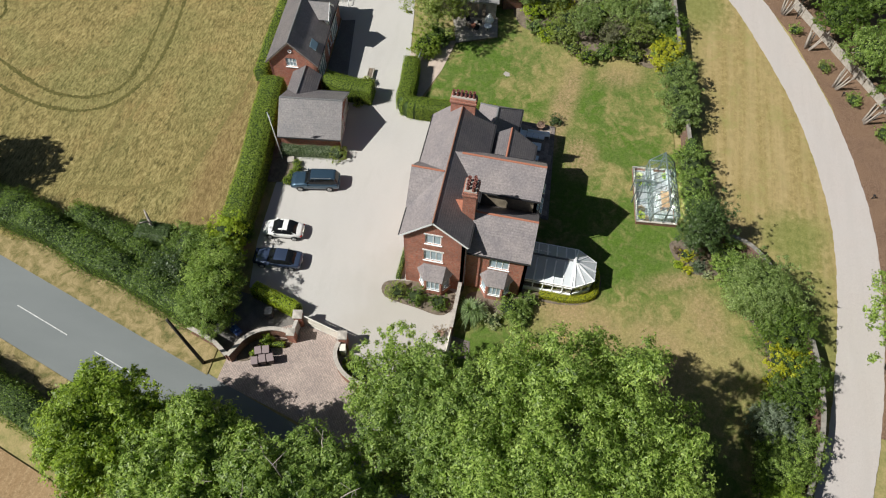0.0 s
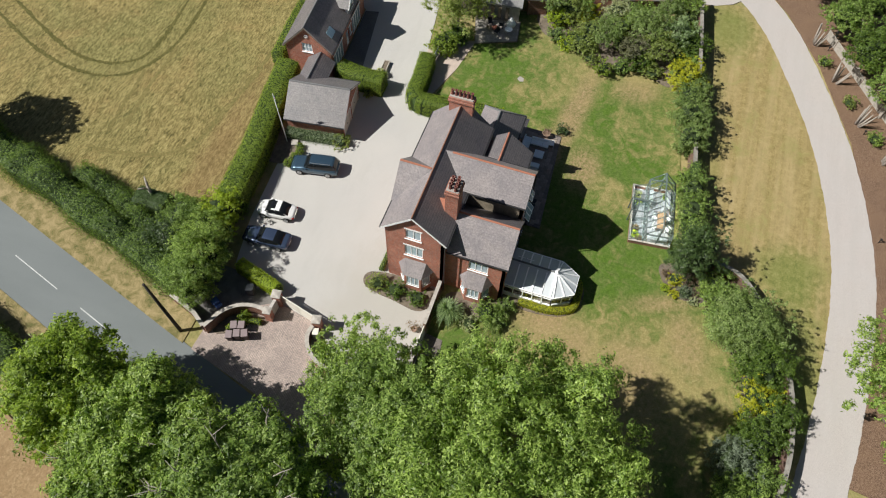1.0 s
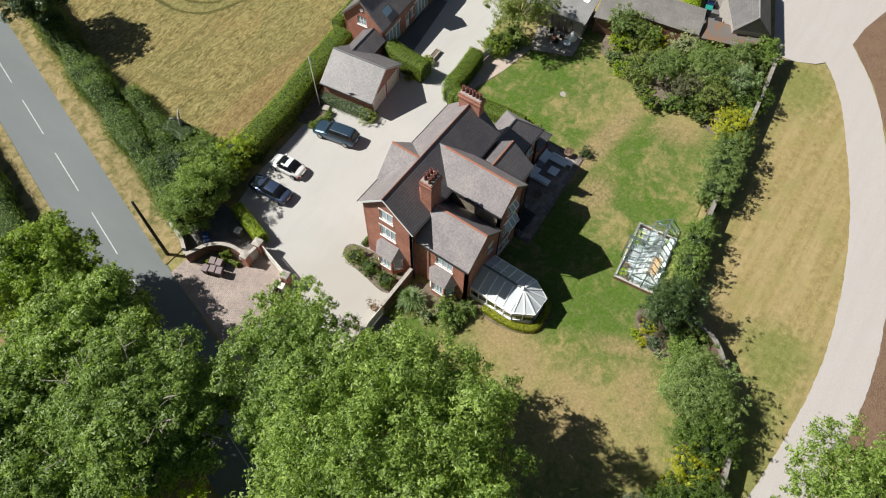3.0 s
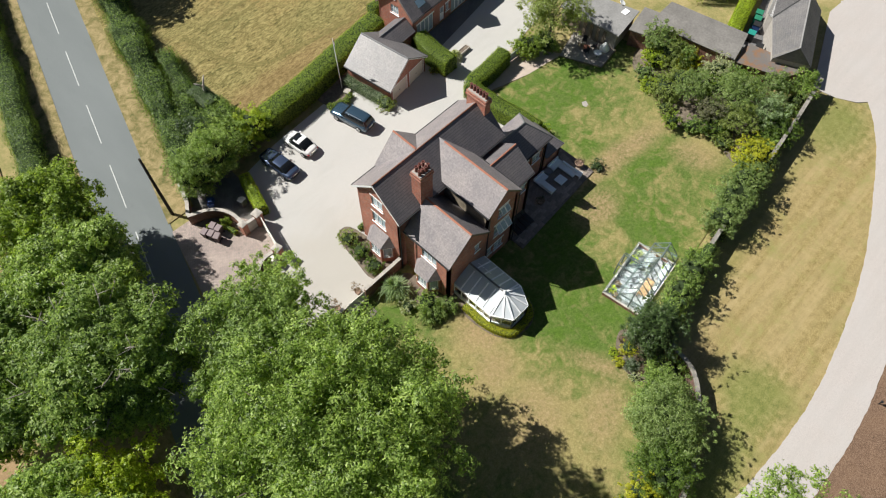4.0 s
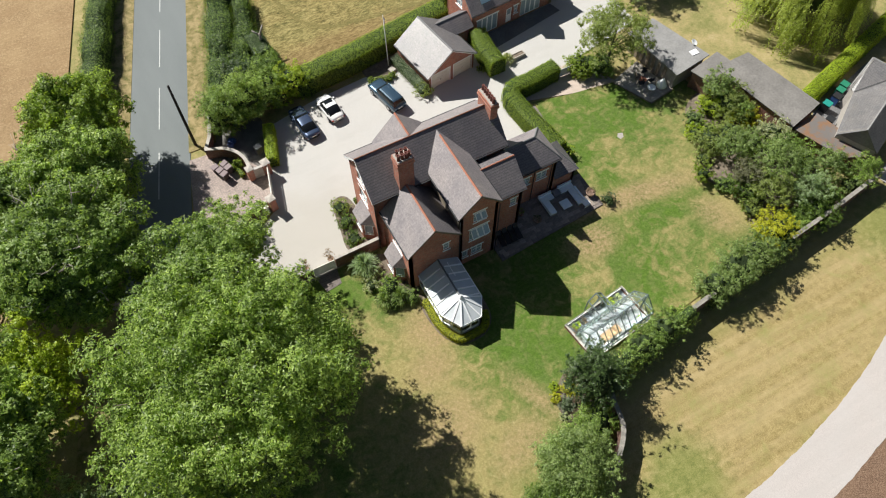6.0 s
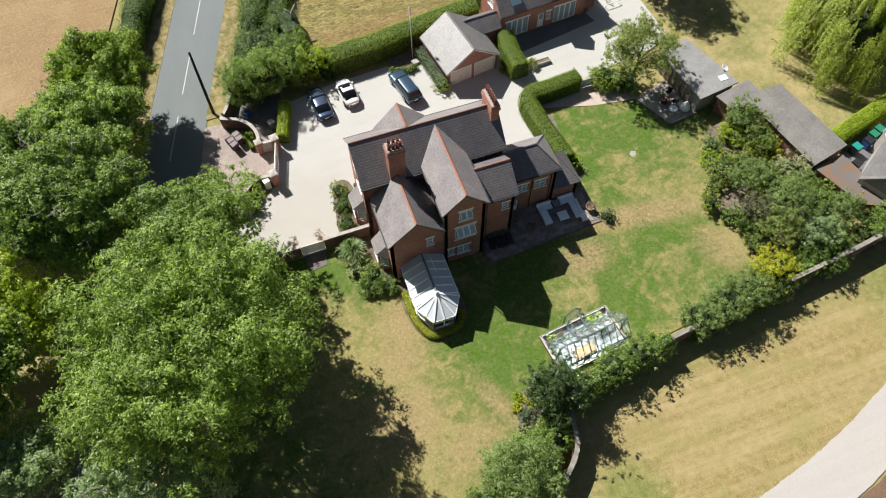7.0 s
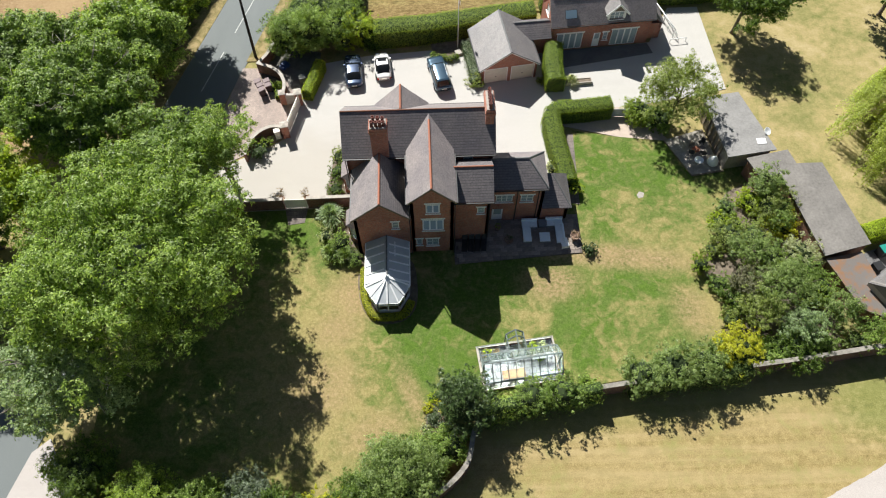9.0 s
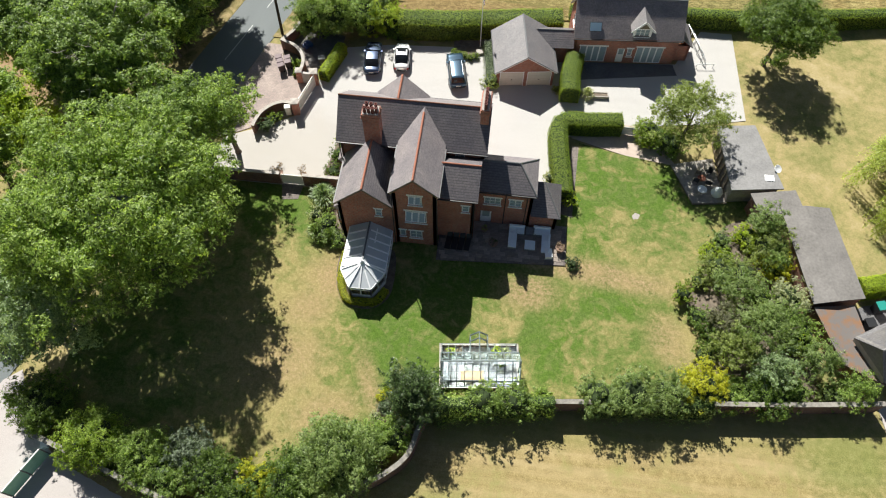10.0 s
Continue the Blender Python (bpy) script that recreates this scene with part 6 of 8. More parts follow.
def shrub(x, y, r, h, leaf, label, dens=110, size=0.11, name="shrub", ry=None, group="", cat="shrub", core=0.6, cr=None, turn=0):
    """A low bush of leaf clumps on short stems."""
    t = thing(name, label, cat, pose(x, y, 0.03, 0, 0, turn), group)
    ry = ry or r
    bm = bmesh.new()
    for i in range(4):
        a = rng.uniform(0, math.tau)
        tube(bm, [(0, 0, -0.05), (math.cos(a) * r * 0.3, math.sin(a) * ry * 0.3, h * 0.6)], [0.05, 0.02], 5)
    part("stems", bm, M["bark"], t)
    cr = cr or max(0.2, min(r, ry) * 0.26)
    c, rr = clumps(r * 0.95, ry * 0.95, h * 0.52, h * 0.5, int(20 + r * ry * 9 + h * 3), cr, -0.8)
    # loose shoots stand out of the outline
    k = int(8 + r * 9)
    d = sphere_dirs(k)
    d[:, 2] = np.abs(d[:, 2]) + 0.15
    tip = d * np.array([r, ry, h * 0.55]) * rng.uniform(0.95, 1.22, k)[:, None] + np.array([0, 0, h * 0.5])
    c, rr = np.concatenate([c, tip]), np.concatenate([rr, cr * rng.uniform(0.3, 0.55, k)])
    p, nn = foliage(c, rr, dens)
    p[:, 2] = np.maximum(p[:, 2], 0.02)
    f = new("leaves", leaf_mesh("leaves", p, nn, size, M[leaf]))
    f.parent = t
    part("inner_leaves", blob_core(r, ry, h * 0.5, h * 0.5, x + y, core), M["core"], t, "solid dark core painted as inner shade", True)
    return t


def hedge(line, w, h, leaf, label, name="hedge", dens=95, size=0.09, rough=0.05, smooth=6, wild=0.0):
    """A clipped or wild hedge along a plan line: a dense body under a skin of leaves."""
    pts = spline(line, smooth) if smooth else [Vector((*p, 0)) for p in line]
    # resample to about half-metre steps
    out = [pts[0]]
    for a, b in zip(pts, pts[1:]):
        n = max(1, int((b - a).length / 0.6))
        out += [a.lerp(b, (i + 1) / n) for i in range(n)]
    t = thing(name, label, "hedge", pose(0, 0, 0))
    bm = bmesh.new()
    rows = []
    P, N = [], []
    for i, p in enumerate(out):
        d = (out[min(i + 1, len(out) - 1)] - out[max(i - 1, 0)]).normalized()
        s = Vector((-d.y, d.x, 0))
        k = 1 + wild * 0.9 * noise.noise(Vector((p.x * 0.31, p.y * 0.31, 3.0))) + wild * 0.5 * noise.noise(Vector((p.x * 0.9, p.y * 0.9, 7.0)))
        k2 = 1 + wild * 0.6 * noise.noise(Vector((p.x * 0.23, p.y * 0.23, 11.0)))
        hw, hh = w / 2 * k2, h * k
        prof = [(-hw, 0.0), (-hw, hh * 0.55), (-hw * 0.9, hh * 0.9), (-hw * 0.45, hh), (hw * 0.45, hh), (hw * 0.9, hh * 0.9), (hw, hh * 0.55), (hw, 0.0)]
        rows.append([bm.verts.new(p + s * (a * 0.93) + Vector((0, 0, b * 0.96))) for a, b in prof])
        if i < len(out) - 1:
            step = (out[i + 1] - p).length
            for (a0, b0), (a1, b1) in zip(prof, prof[1:]):
                ln = math.hypot(a1 - a0, b1 - b0)
                n = max(1, int(dens * ln * step * 2.4))
                u = rng.random(n)
                v = rng.random(n)
                q = np.array(p)[None, :] + np.array(d)[None, :] * (v * step)[:, None] + np.array(s)[None, :] * (a0 + (a1 - a0) * u)[:, None] + np.array((0, 0, 1.0))[None, :] * (b0 + (b1 - b0) * u)[:, None]
                nv = np.array(s) * (b1 - b0) * -1 + np.array((0, 0, 1.0)) * (a1 - a0)
                nv = nv / (np.linalg.norm(nv) + 1e-9)
                P.append(q + nv[None, :] * rng.normal(0.0, rough, n)[:, None])
                N.append(np.repeat(nv[None, :], n, 0))
    for a, b in zip(rows, rows[1:]):
        for j in range(7):
            bm.faces.new((a[j], a[j + 1], b[j + 1], b[j]))
    bm.faces.new(rows[0])
    bm.faces.new(rows[-1][::-1])
    for row, way in ((0, -1), (-1, 1)):
        # leaf the two ends
        p = out[row]
        d = (out[1] - out[0]).normalized() if row == 0 else (out[-1] - out[-2]).normalized()
        s = Vector((-d.y, d.x, 0))
        n = int(dens * w * h * 1.6)
        u, v = rng.uniform(-0.5, 0.5, n), rng.random(n)
        P.append(np.array(p)[None, :] + np.array(s)[None, :] * (u * w)[:, None] + np.array((0, 0, 1.0))[None, :] * (v * h)[:, None] + np.array(d)[None, :] * (way * rng.normal(0.02, rough, n))[:, None])
        N.append(np.repeat(np.array(d * way)[None, :], n, 0))
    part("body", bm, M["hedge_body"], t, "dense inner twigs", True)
    f = new("leaves", leaf_mesh("leaves", np.concatenate(P), np.concatenate(N), size, M[leaf]))
    f.parent = t
    return t


# the large roadside trees before the garden
tree(-16.5, -13.6, 9.1, 15.9, "leaf_bright", "large bright green broadleaf tree beside the lawn", size=0.22, dens=66, count=132, cr=1.6, core=0)
tree(-15.6, -4.2, 6.0, 13.0, "leaf_ash", "tall grey-green ash tree beside the road", size=0.21, dens=66, count=130, cr=1.2, core=0)
tree(-12.2, 0.6, 3.7, 11.0, "leaf_bright", "slender airy light green tree near the entrance", size=0.18, dens=58, count=48, cr=0.95, core=0)
tree(-21.5, -21.0, 4.9, 9.0, "leaf_pale", "pale grey-green ash tree over the road", size=0.19, dens=52, count=112, cr=1.15, core=0, twigs=12)
tree(-35.5, -10.0, 5.7, 13.0, "leaf_ash", "dark green roadside tree", size=0.24, dens=66, count=100, cr=1.4, core=0.4, limbs=12, reach=0.98, bark="bark_pale")
tree(-24.2, 3.3, 6.0, 14.5, "leaf_ash", "broad ash tree across the road with bare twigs", size=0.24, dens=66, count=110, cr=1.4, core=0.4, limbs=9, reach=0.8, bark="bark_pale", twigs=16)
tree(-22.5, 13.0, 5.6, 11.5, "leaf_bright", "dense green tree across the road", size=0.24, dens=75, count=90, cr=1.3, twigs=7)
tree(-20.6, 20.2, 4.6, 11.0, "leaf_gold", "rounded bright green tree by the road", size=0.22, dens=80, count=70, cr=1.2)
tree(-32.0, 9.0, 6.5, 13.0, "leaf_ash", "dark green tree behind the roadside row", size=0.26, dens=60, count=90, cr=1.5)
tree(-34.0, -6.0, 6.5, 13.0, "leaf_bright", "green tree behind the roadside row", size=0.26, dens=60, count=90, cr=1.5)
tree(-38.5, -13.5, 5.2, 12.0, "leaf", "dark green tree behind the roadside row", size=0.26, dens=60, count=90, cr=1.5)
tree(1.5, 51.0, 4.5, 10.0, "leaf_dark", "dark hedgerow tree at the field corner", size=0.22, dens=70, count=60)
tree(-30.8, -16.0, 3.3, 7.2, "leaf_pale", "pale green ash tree on the far road verge", size=0.2, dens=56, count=80, cr=1.15, core=0)
tree(-29.8, -4.6, 4.3, 11.5, "leaf_lime", "yellow-green tree among the roadside trees", size=0.2, dens=62, count=48, cr=1.1, core=0)
# hedges
hedge([(2.0, 20.0), (8.2, 20.6), (14.0, 21.5), (18.0, 22.1), (20.6, 22.4)], 2.7, 2.5, "leaf_hedge", "tall clipped field hedge behind the parked cars", size=0.11, dens=60, wild=0.06)
hedge([(21.6, 24.3), (27, 24.8), (33.5, 25.3), (41, 25.6), (52, 27.0), (66, 29.4), (90, 33)], 1.6, 2.0, "leaf_hedge", "clipped field hedge beyond the annexe", size=0.12, dens=40, wild=0.08)
hedge([(2.5, 19.2), (-0.5, 21.5), (-3.2, 26), (-1.5, 30), (0.2, 36)], 2.0, 1.6, "leaf", "rough low hedge at the field corner", size=0.15, wild=0.6, rough=0.3, dens=60)
hedge([(-7.4, 20.0), (-5.2, 27.5), (-2.6, 36.0), (1.0, 48.0), (14, 90)], 3.0, 2.6, "leaf", "wild overgrown roadside field hedge", size=0.15, wild=0.6, rough=0.34, dens=45)
hedge([(road_x(14) - 7.6, 14), (road_x(40) - 7.0, 40), (road_x(120) - 7.0, 120)], 2.6, 2.4, "leaf", "clipped hedge along the far side of the road", size=0.14, wild=0.35, rough=0.24, dens=40)
hedge([(22.3, 17.0), (21.9, 14.4), (21.9, 11.5)], 2.1, 2.2, "leaf_hedge", "clipped hedge between garage and annexe", smooth=2)
hedge([(27.4, 8.3), (24, 7.9), (21.2, 7.5), (20.95, 4.5), (21.4, 0.5), (21.6, -1.6)], 1.9, 2.0, "leaf_hedge", "curved clipped box hedge", smooth=4)
hedge([(-4.0, 15.9), (-5.3, 11.4)], 1.15, 1.5, "leaf_lime", "bright lime green clipped hedge by the gate", smooth=2, size=0.11)
hedge([(49.0, -8.6), (54.0, -7.2), (60.0, -5.6), (70.0, -3.0)], 1.7, 1.8, "leaf_lime", "bright green clipped hedge between outbuildings", smooth=2, size=0.13)

# trees at the far side and along the drive
tree(33.4, 6.6, 3.9, 8.0, "leaf_olive", "light-leaved garden tree over the deck", size=0.14, dens=72, count=66, cr=0.95, core=0.0, limbs=9)
tree(43.8, 19.8, 4.8, 8.8, "leaf", "spreading tree on dry grass", size=0.17, dens=75, count=80, cr=1.0, core=0.5)
tree(62.0, 22.0, 5.0, 9.5, "leaf", "dark tree on the far grass", size=0.2, dens=60, count=60)
tree(1.0, -43.0, 6.0, 10.5, "leaf_bright", "bright green tree overhanging the private drive", size=0.2, dens=62, count=95, cr=1.15, core=0)
for i, (x, y, r, h, lf) in enumerate(((48.5, -36.6, 3.0, 6.2, "leaf_ash"), (43.0, -39.2, 3.3, 6.8, "leaf"), (37.2, -42.0, 3.4, 6.8, "leaf_ash"), (32.4, -45.0, 3.2, 6.5, "leaf"), (52.0, -39.5, 3.4, 7.0, "leaf"),
                                      (46.5, -43.0, 3.4, 7.0, "leaf_ash"), (40.5, -46.0, 3.5, 7.0, "leaf"), (55.5, -33.2, 2.8, 6.0, "leaf_ash"))):
    tree(x, y, r, h, lf, "evergreen tree with a pale stripped trunk in bark mulch", size=0.17, dens=85, count=48, bark="bark_pale", clear=0.22, group="trees along the drive")
for x, y in ((46.8, -34.4), (41.0, -36.9), (35.2, -39.6), (30.4, -42.3)):
    t = thing("tree_stump", "pale stripped multi-stem tree stump on bark mulch", "tree stump", pose(x, y, 0), "pale stumps")
    for j in range(6):
        a = rng.uniform(-0.5, 0.9)
        b = rng.uniform(-0.9, 0.3)
        bm = bmesh.new()
        tube(bm, [(a * 0.5, b * 0.4, -0.05), (a * 0.9, b * 0.9, 1.0), (a * 1.3, b * 1.3, 2.3)], [0.16, 0.1, 0.05], 7)
        part("stem", bm, M["bark_pale"], t, "", True)
for x, y, r, h, lf in ((43.6, -35.6, 0.8, 1.0, "leaf_bright"), (37.9, -38.6, 0.9, 0.9, "leaf_olive"), (33.2, -41.4, 1.0, 0.9, "leaf_bright"), (28.6, -44.2, 1.1, 1.2, "leaf_bright")):
    shrub(x, y, r, h, lf, "low green shrub on bark mulch", group="shrubs on the bark bed")


def willow(x, y, r, h):
    """A weeping tree: long hanging strands from an arching crown."""
    t = thing("willow_tree", "weeping willow with hanging yellow-green strands", "tree", pose(x, y, 0))
    bm = bmesh.new()
    tube(bm, [(0, 0, -0.1), (0.1, 0, h * 0.4), (0.1, 0.1, h * 0.8)], [0.4, 0.3, 0.1], 9)
    part("trunk", bm, M["bark"], t, "", True)
    pts, nrm = [], []
    heads = [(rng.uniform(0, math.tau), math.sqrt(rng.random()) * rng.uniform(0.8, 1.08), rng.normal(0, 0.45)) for i in range(85)]
    for i in range(2300):
        ha, hq, hz = heads[i % 85]
        a, q = ha + rng.normal(0, 0.09), hq + rng.normal(0, 0.05)
        x0, y0 = math.cos(a) * r * q, math.sin(a) * r * q
        top = h * (1 - 0.42 * q * q) + hz + rng.normal(0, 0.2)
        ln = rng.uniform(0.45, 0.95) * top * (0.4 + 0.6 * q)
        n = max(4, int(ln / 0.11))
        s = np.linspace(0, 1, n)
        lx = x0 * (1 + 0.12 * s)
        pts.append(np.stack([lx + rng.normal(0, 0.07, n), y0 * (1 + 0.12 * s) + rng.normal(0, 0.07, n), np.maximum(top - ln * s, 0.2)], 1))
        nrm.append(np.repeat(np.array([[math.cos(a) * (0.3 + q), math.sin(a) * (0.3 + q), 1.1]]), n, 0))
    f = new("crown", leaf_mesh("crown", np.concatenate(pts), np.concatenate(nrm), 0.2, M["leaf_willow"], 0.4))
    f.parent = t
    part("inner_crown", blob_core(r, r, h * 0.40, h * 0.45, 3.0, 0.5), M["core"], t, "solid dark core painted as inner shade", True)


willow(58.2, 2.6, 6.8, 9.0)

hedge([(11.6, -25.0), (13.2, -24.3), (15.6, -23.8), (19.6, -23.3), (21.4, -23.1)], 1.4, 2.5, "leaf_ash", "rough ivy and shrub growth along the wall", size=0.12, wild=0.45, rough=0.36, dens=44)
hedge([(24.2, -22.7), (30.0, -22.0), (34.5, -21.6)], 1.5, 2.6, "leaf_wall", "rough shrub growth along the boundary wall", size=0.12, wild=0.45, rough=0.36, dens=44)

# boundary planting along the curved wall, from the road round to the meadow corner
for x, y, r, h, lf, lab in (
        (-20.6, -27.2, 1.9, 2.6, "leaf", "dark evergreen shrub at the roadside corner"),
        (-15.3, -29.6, 1.9, 3.0, "leaf_gold", "feathery yellow-green shrub by the wall"),
        (-11.1, -30.2, 1.7, 2.5, "leaf_bright", "bright green rounded shrub by the wall"),
        (-7.6, -29.5, 1.5, 2.2, "leaf_silver", "silvery blue-green shrub by the wall"),
        (-8.8, -31.6, 1.5, 2.0, "leaf_ash", "green shrub against the wall"),
        (-5.2, -31.1, 1.6, 2.3, "leaf", "dark green shrub by the wall"),
        (-2.6, -32.3, 1.5, 2.0, "leaf", "dark green shrub by the wall"),
        (-1.2, -30.9, 1.3, 1.9, "leaf_yellow", "golden yellow-green shrub by the wall"),
        (1.5, -30.7, 1.9, 2.9, "leaf", "dark green shrub by the wall"),
        (4.6, -28.9, 2.4, 3.8, "leaf_wall", "large light green shrub by the curved wall"),
        (6.6, -28.0, 1.4, 2.0, "leaf_ash", "green shrub inside the curved wall"),
        (8.6, -27.2, 1.2, 1.7, "leaf_bright", "small bright shrub inside the curved wall"),
        (9.8, -24.3, 2.1, 4.7, "leaf_dark", "dense dark green domed tree at the lawn corner"),
        (13.0, -24.4, 0.9, 1.7, "leaf_ash", "ivy-like shrub on the low wall"),
        (15.6, -23.6, 1.4, 2.7, "leaf_ash", "green climbing shrub behind the greenhouse"),
        (18.3, -23.3, 1.4, 2.5, "leaf_ash", "green climbing shrub behind the greenhouse"),
        (20.6, -22.3, 0.7, 1.0, "leaf_bright", "low ivy clump on the wall"),
        (25.0, -22.0, 1.5, 2.6, "leaf_wall", "grey-green shrub along the garden wall"),
        (27.9, -21.5, 1.7, 3.0, "leaf_wall", "grey-green shrub along the garden wall"),
        (30.8, -21.2, 1.6, 2.8, "leaf_wall", "grey-green shrub along the garden wall"),
        (33.7, -20.2, 1.7, 2.8, "leaf_yellow", "golden yellow shrub at the garden corner"),
        (36.0, -20.4, 1.4, 2.0, "leaf_bright", "bright green shrub at the garden corner"),
        (39.5, -20.0, 1.7, 2.6, "leaf", "green shrub at the garden corner"),
        (41.2, -5.2, 1.8, 2.6, "leaf_olive", "olive shrub by the stores"),
        (39.4, -4.2, 1.2, 1.5, "leaf_lime", "lime green shrub in the bed"),
        (41.6, -7.2, 1.3, 1.7, "leaf_yellow", "yellow-green shrub in the bed"),
        (36.2, -8.0, 1.4, 1.7, "leaf_olive", "arching olive shrub at the lawn edge"),
        (32.9, -11.2, 0.85, 1.3, "leaf_hedge", "dark clipped ball shrub at the lawn edge"),
        (43.0, -14.2, 1.3, 2.2, "leaf_bright", "bright green shrub by the stores"),
        (35.6, -14.8, 1.4, 1.7, "leaf", "twiggy green shrub at the bed front"),
        (37.0, -4.6, 0.9, 1.0, "leaf_wall", "low grey-green shrub at the bed edge"),
        (35.9, -6.2, 0.8, 0.9, "leaf_lime", "low yellow-green shrub at the bed edge"),
        (34.5, -9.4, 0.8, 0.9, "leaf_olive", "low olive shrub at the bed edge"),
        (34.3, -13.0, 0.9, 1.0, "leaf_ash", "low leafy shrub at the bed edge"),
        (34.6, -16.6, 0.9, 1.1, "leaf_olive", "low olive shrub at the bed edge")):
    k = 1.25 if x > 34 else 1.15 if x > 9 else 1.35
    shrub(x, y - (0.9 if x < 6 else 0), r * k, h * (1.12 if x > 34 else 1.45), lf, lab, dens=100, size=0.13)
# small open-crowned trees in the wide bed
for x, y, rad, h, lf, lab in (
        (39.0, -14.6, 2.6, 5.4, "leaf_wall", "feathery grey green small tree in the wide bed"),
        (37.2, -10.4, 1.8, 4.2, "leaf_wall", "open-crowned grey-green shrub tree at the lawn edge"),
        (36.2, -13.9, 1.6, 3.6, "leaf_twig", "brown-green twiggy small tree with bare stems"),
        (36.4, -16.6, 1.9, 4.4, "leaf_olive", "olive green small tree at the bed front"),
        (39.6, -18.3, 2.0, 4.6, "leaf_pale", "pale green small tree near the boundary wall"),
        (43.6, -16.9, 1.8, 4.0, "leaf_wall", "silvery blue-green small tree by the stores"),
        (46.6, -19.0, 1.7, 3.6, "leaf_bright", "bright green rounded small tree by the stores"),
        (40.6, -3.4, 1.7, 4.4, "leaf_wall", "grey-leaved open small tree by the stores"),
        (41.4, -6.6, 1.3, 2.9, "leaf_ash", "green small tree beside the store roof"),
        (41.6, -13.2, 1.6, 3.6, "leaf_ash", "light green small tree by the stores")):
    tree(x, y, rad, h, lf, lab, dens=95, size=0.13, clear=0.12, cr=0.62, count=int(10 + rad * rad * 7), core=0, limbs=7, reach=0.9)
shrub(42.2, -10.6, 1.7, 2.8, "leaf_bloom", "white flowering rounded shrub by the stores", dens=120, size=0.12)
for x, y, rad, h, lf, lab in ((38.6, -8.4, 1.6, 2.0, "leaf_olive", "olive green shrub filling the bed"), (39.8, -10.4, 1.5, 1.9, "leaf_ash", "green shrub filling the bed"), (37.2, -7.0, 1.1, 1.4, "leaf_hedge", "yellow-green shrub at the bed edge"),
                               (41.6, -19.4, 1.5, 2.4, "leaf_ash", "green shrub against the boundary wall"), (44.8, -19.4, 1.3, 2.2, "leaf_wall", "grey-green shrub against the boundary wall"), (37.6, -19.8, 1.4, 2.2, "leaf", "green shrub against the boundary wall"),
                               (38.0, -12.4, 1.3, 1.7, "leaf_olive", "olive shrub under the small trees"), (40.6, -12.0, 1.3, 2.0, "leaf_hedge", "yellow-green shrub under the small trees"), (35.2, -14.6, 0.9, 1.3, "leaf_pink", "dull pinkish flowering shrub at the bed front")):
    shrub(x, y, rad, h, lf, lab, dens=100, size=0.12)
shrub(42.4, -15.0, 1.1, 1.9, "leaf_lime", "lime green shrub by the stores", dens=120, size=0.11)
# bed at the lawn edge
for x, y, r, h, lf, lab in ((8.5, -23.4, 0.8, 0.8, "leaf_yellow", "small yellow flowering bed clump"), (7.5, -24.6, 0.85, 0.7, "leaf_silver", "small silver-leaved bed clump"), (8.6, -25.0, 0.8, 0.75, "leaf_pink", "small pink flowering bed clump"),
                            (9.0, -22.6, 0.4, 0.4, "leaf_pink", "small pink flowering bed clump"), (8.0, -26.3, 0.8, 0.8, "leaf_bright", "small green leafy clump"), (-2.9, -30.9, 0.6, 0.9, "leaf_yellow", "small bright yellow rounded bush"), (7.0, -23.6, 0.45, 0.5, "leaf_yellow", "small yellow flowering bed clump"), (6.7, -25.4, 0.55, 0.45, "leaf_bloom", "low pale flowering bed clump"), (7.4, -22.7, 0.4, 0.4, "leaf_lime", "small lime green bed clump"), (7.9, -25.6, 0.4, 0.4, "leaf_pink", "small pink flowering bed clump")):
    shrub(x, y, r, h, lf, lab, size=0.08, dens=200)
# by the field corner and the entrance
for x, y, r, h, lf, lab in ((0.6, 20.2, 2.0, 3.4, "leaf_lime", "yellow-green shrub by the parking corner"), (-2.6, 20.0, 2.3, 4.2, "leaf_bright", "large shrub behind the entrance"), (-5.2, 18.8, 2.6, 5.6, "leaf_bright", "large shrub behind the entrance"),
                            (-1.4, 23.0, 2.2, 3.6, "leaf_ash", "large shrub behind the entrance"), (-4.4, 23.2, 2.3, 3.4, "leaf_dark", "dark shrub along the road"), (-7.6, 18.6, 2.5, 5.2, "leaf_ash", "large shrub overhanging the shaded yard"),
                            (-1.3, 18.9, 1.2, 2.6, "leaf_lime", "overhanging green shrub by the cars"), (-8.6, 13.2, 0.55, 0.8, "leaf_hedge", "small clipped shrub inside the entrance wall"),
                            (-9.4, 5.2, 0.8, 0.9, "leaf_hedge", "green shrub inside the curved entrance wall"), (-10.0, 4.0, 0.9, 1.1, "leaf_dark", "dark shrub inside the curved entrance wall"),
                            (30.4, 7.4, 1.8, 2.3, "leaf_hedge", "rounded green shrub by the garden gate"), (32.2, 6.2, 1.7, 2.3, "leaf", "rounded green shrub by the garden gate")):
    shrub(x, y, r, h, lf, lab, dens=130, size=0.12)
hedge([(-10.2, 14.2), (-9.3, 13.6), (-8.75, 12.6), (-8.6, 11.6)], 0.45, 0.55, "leaf_lime", "low clipped box edging in the entrance curve", size=0.07, dens=90, rough=0.04)
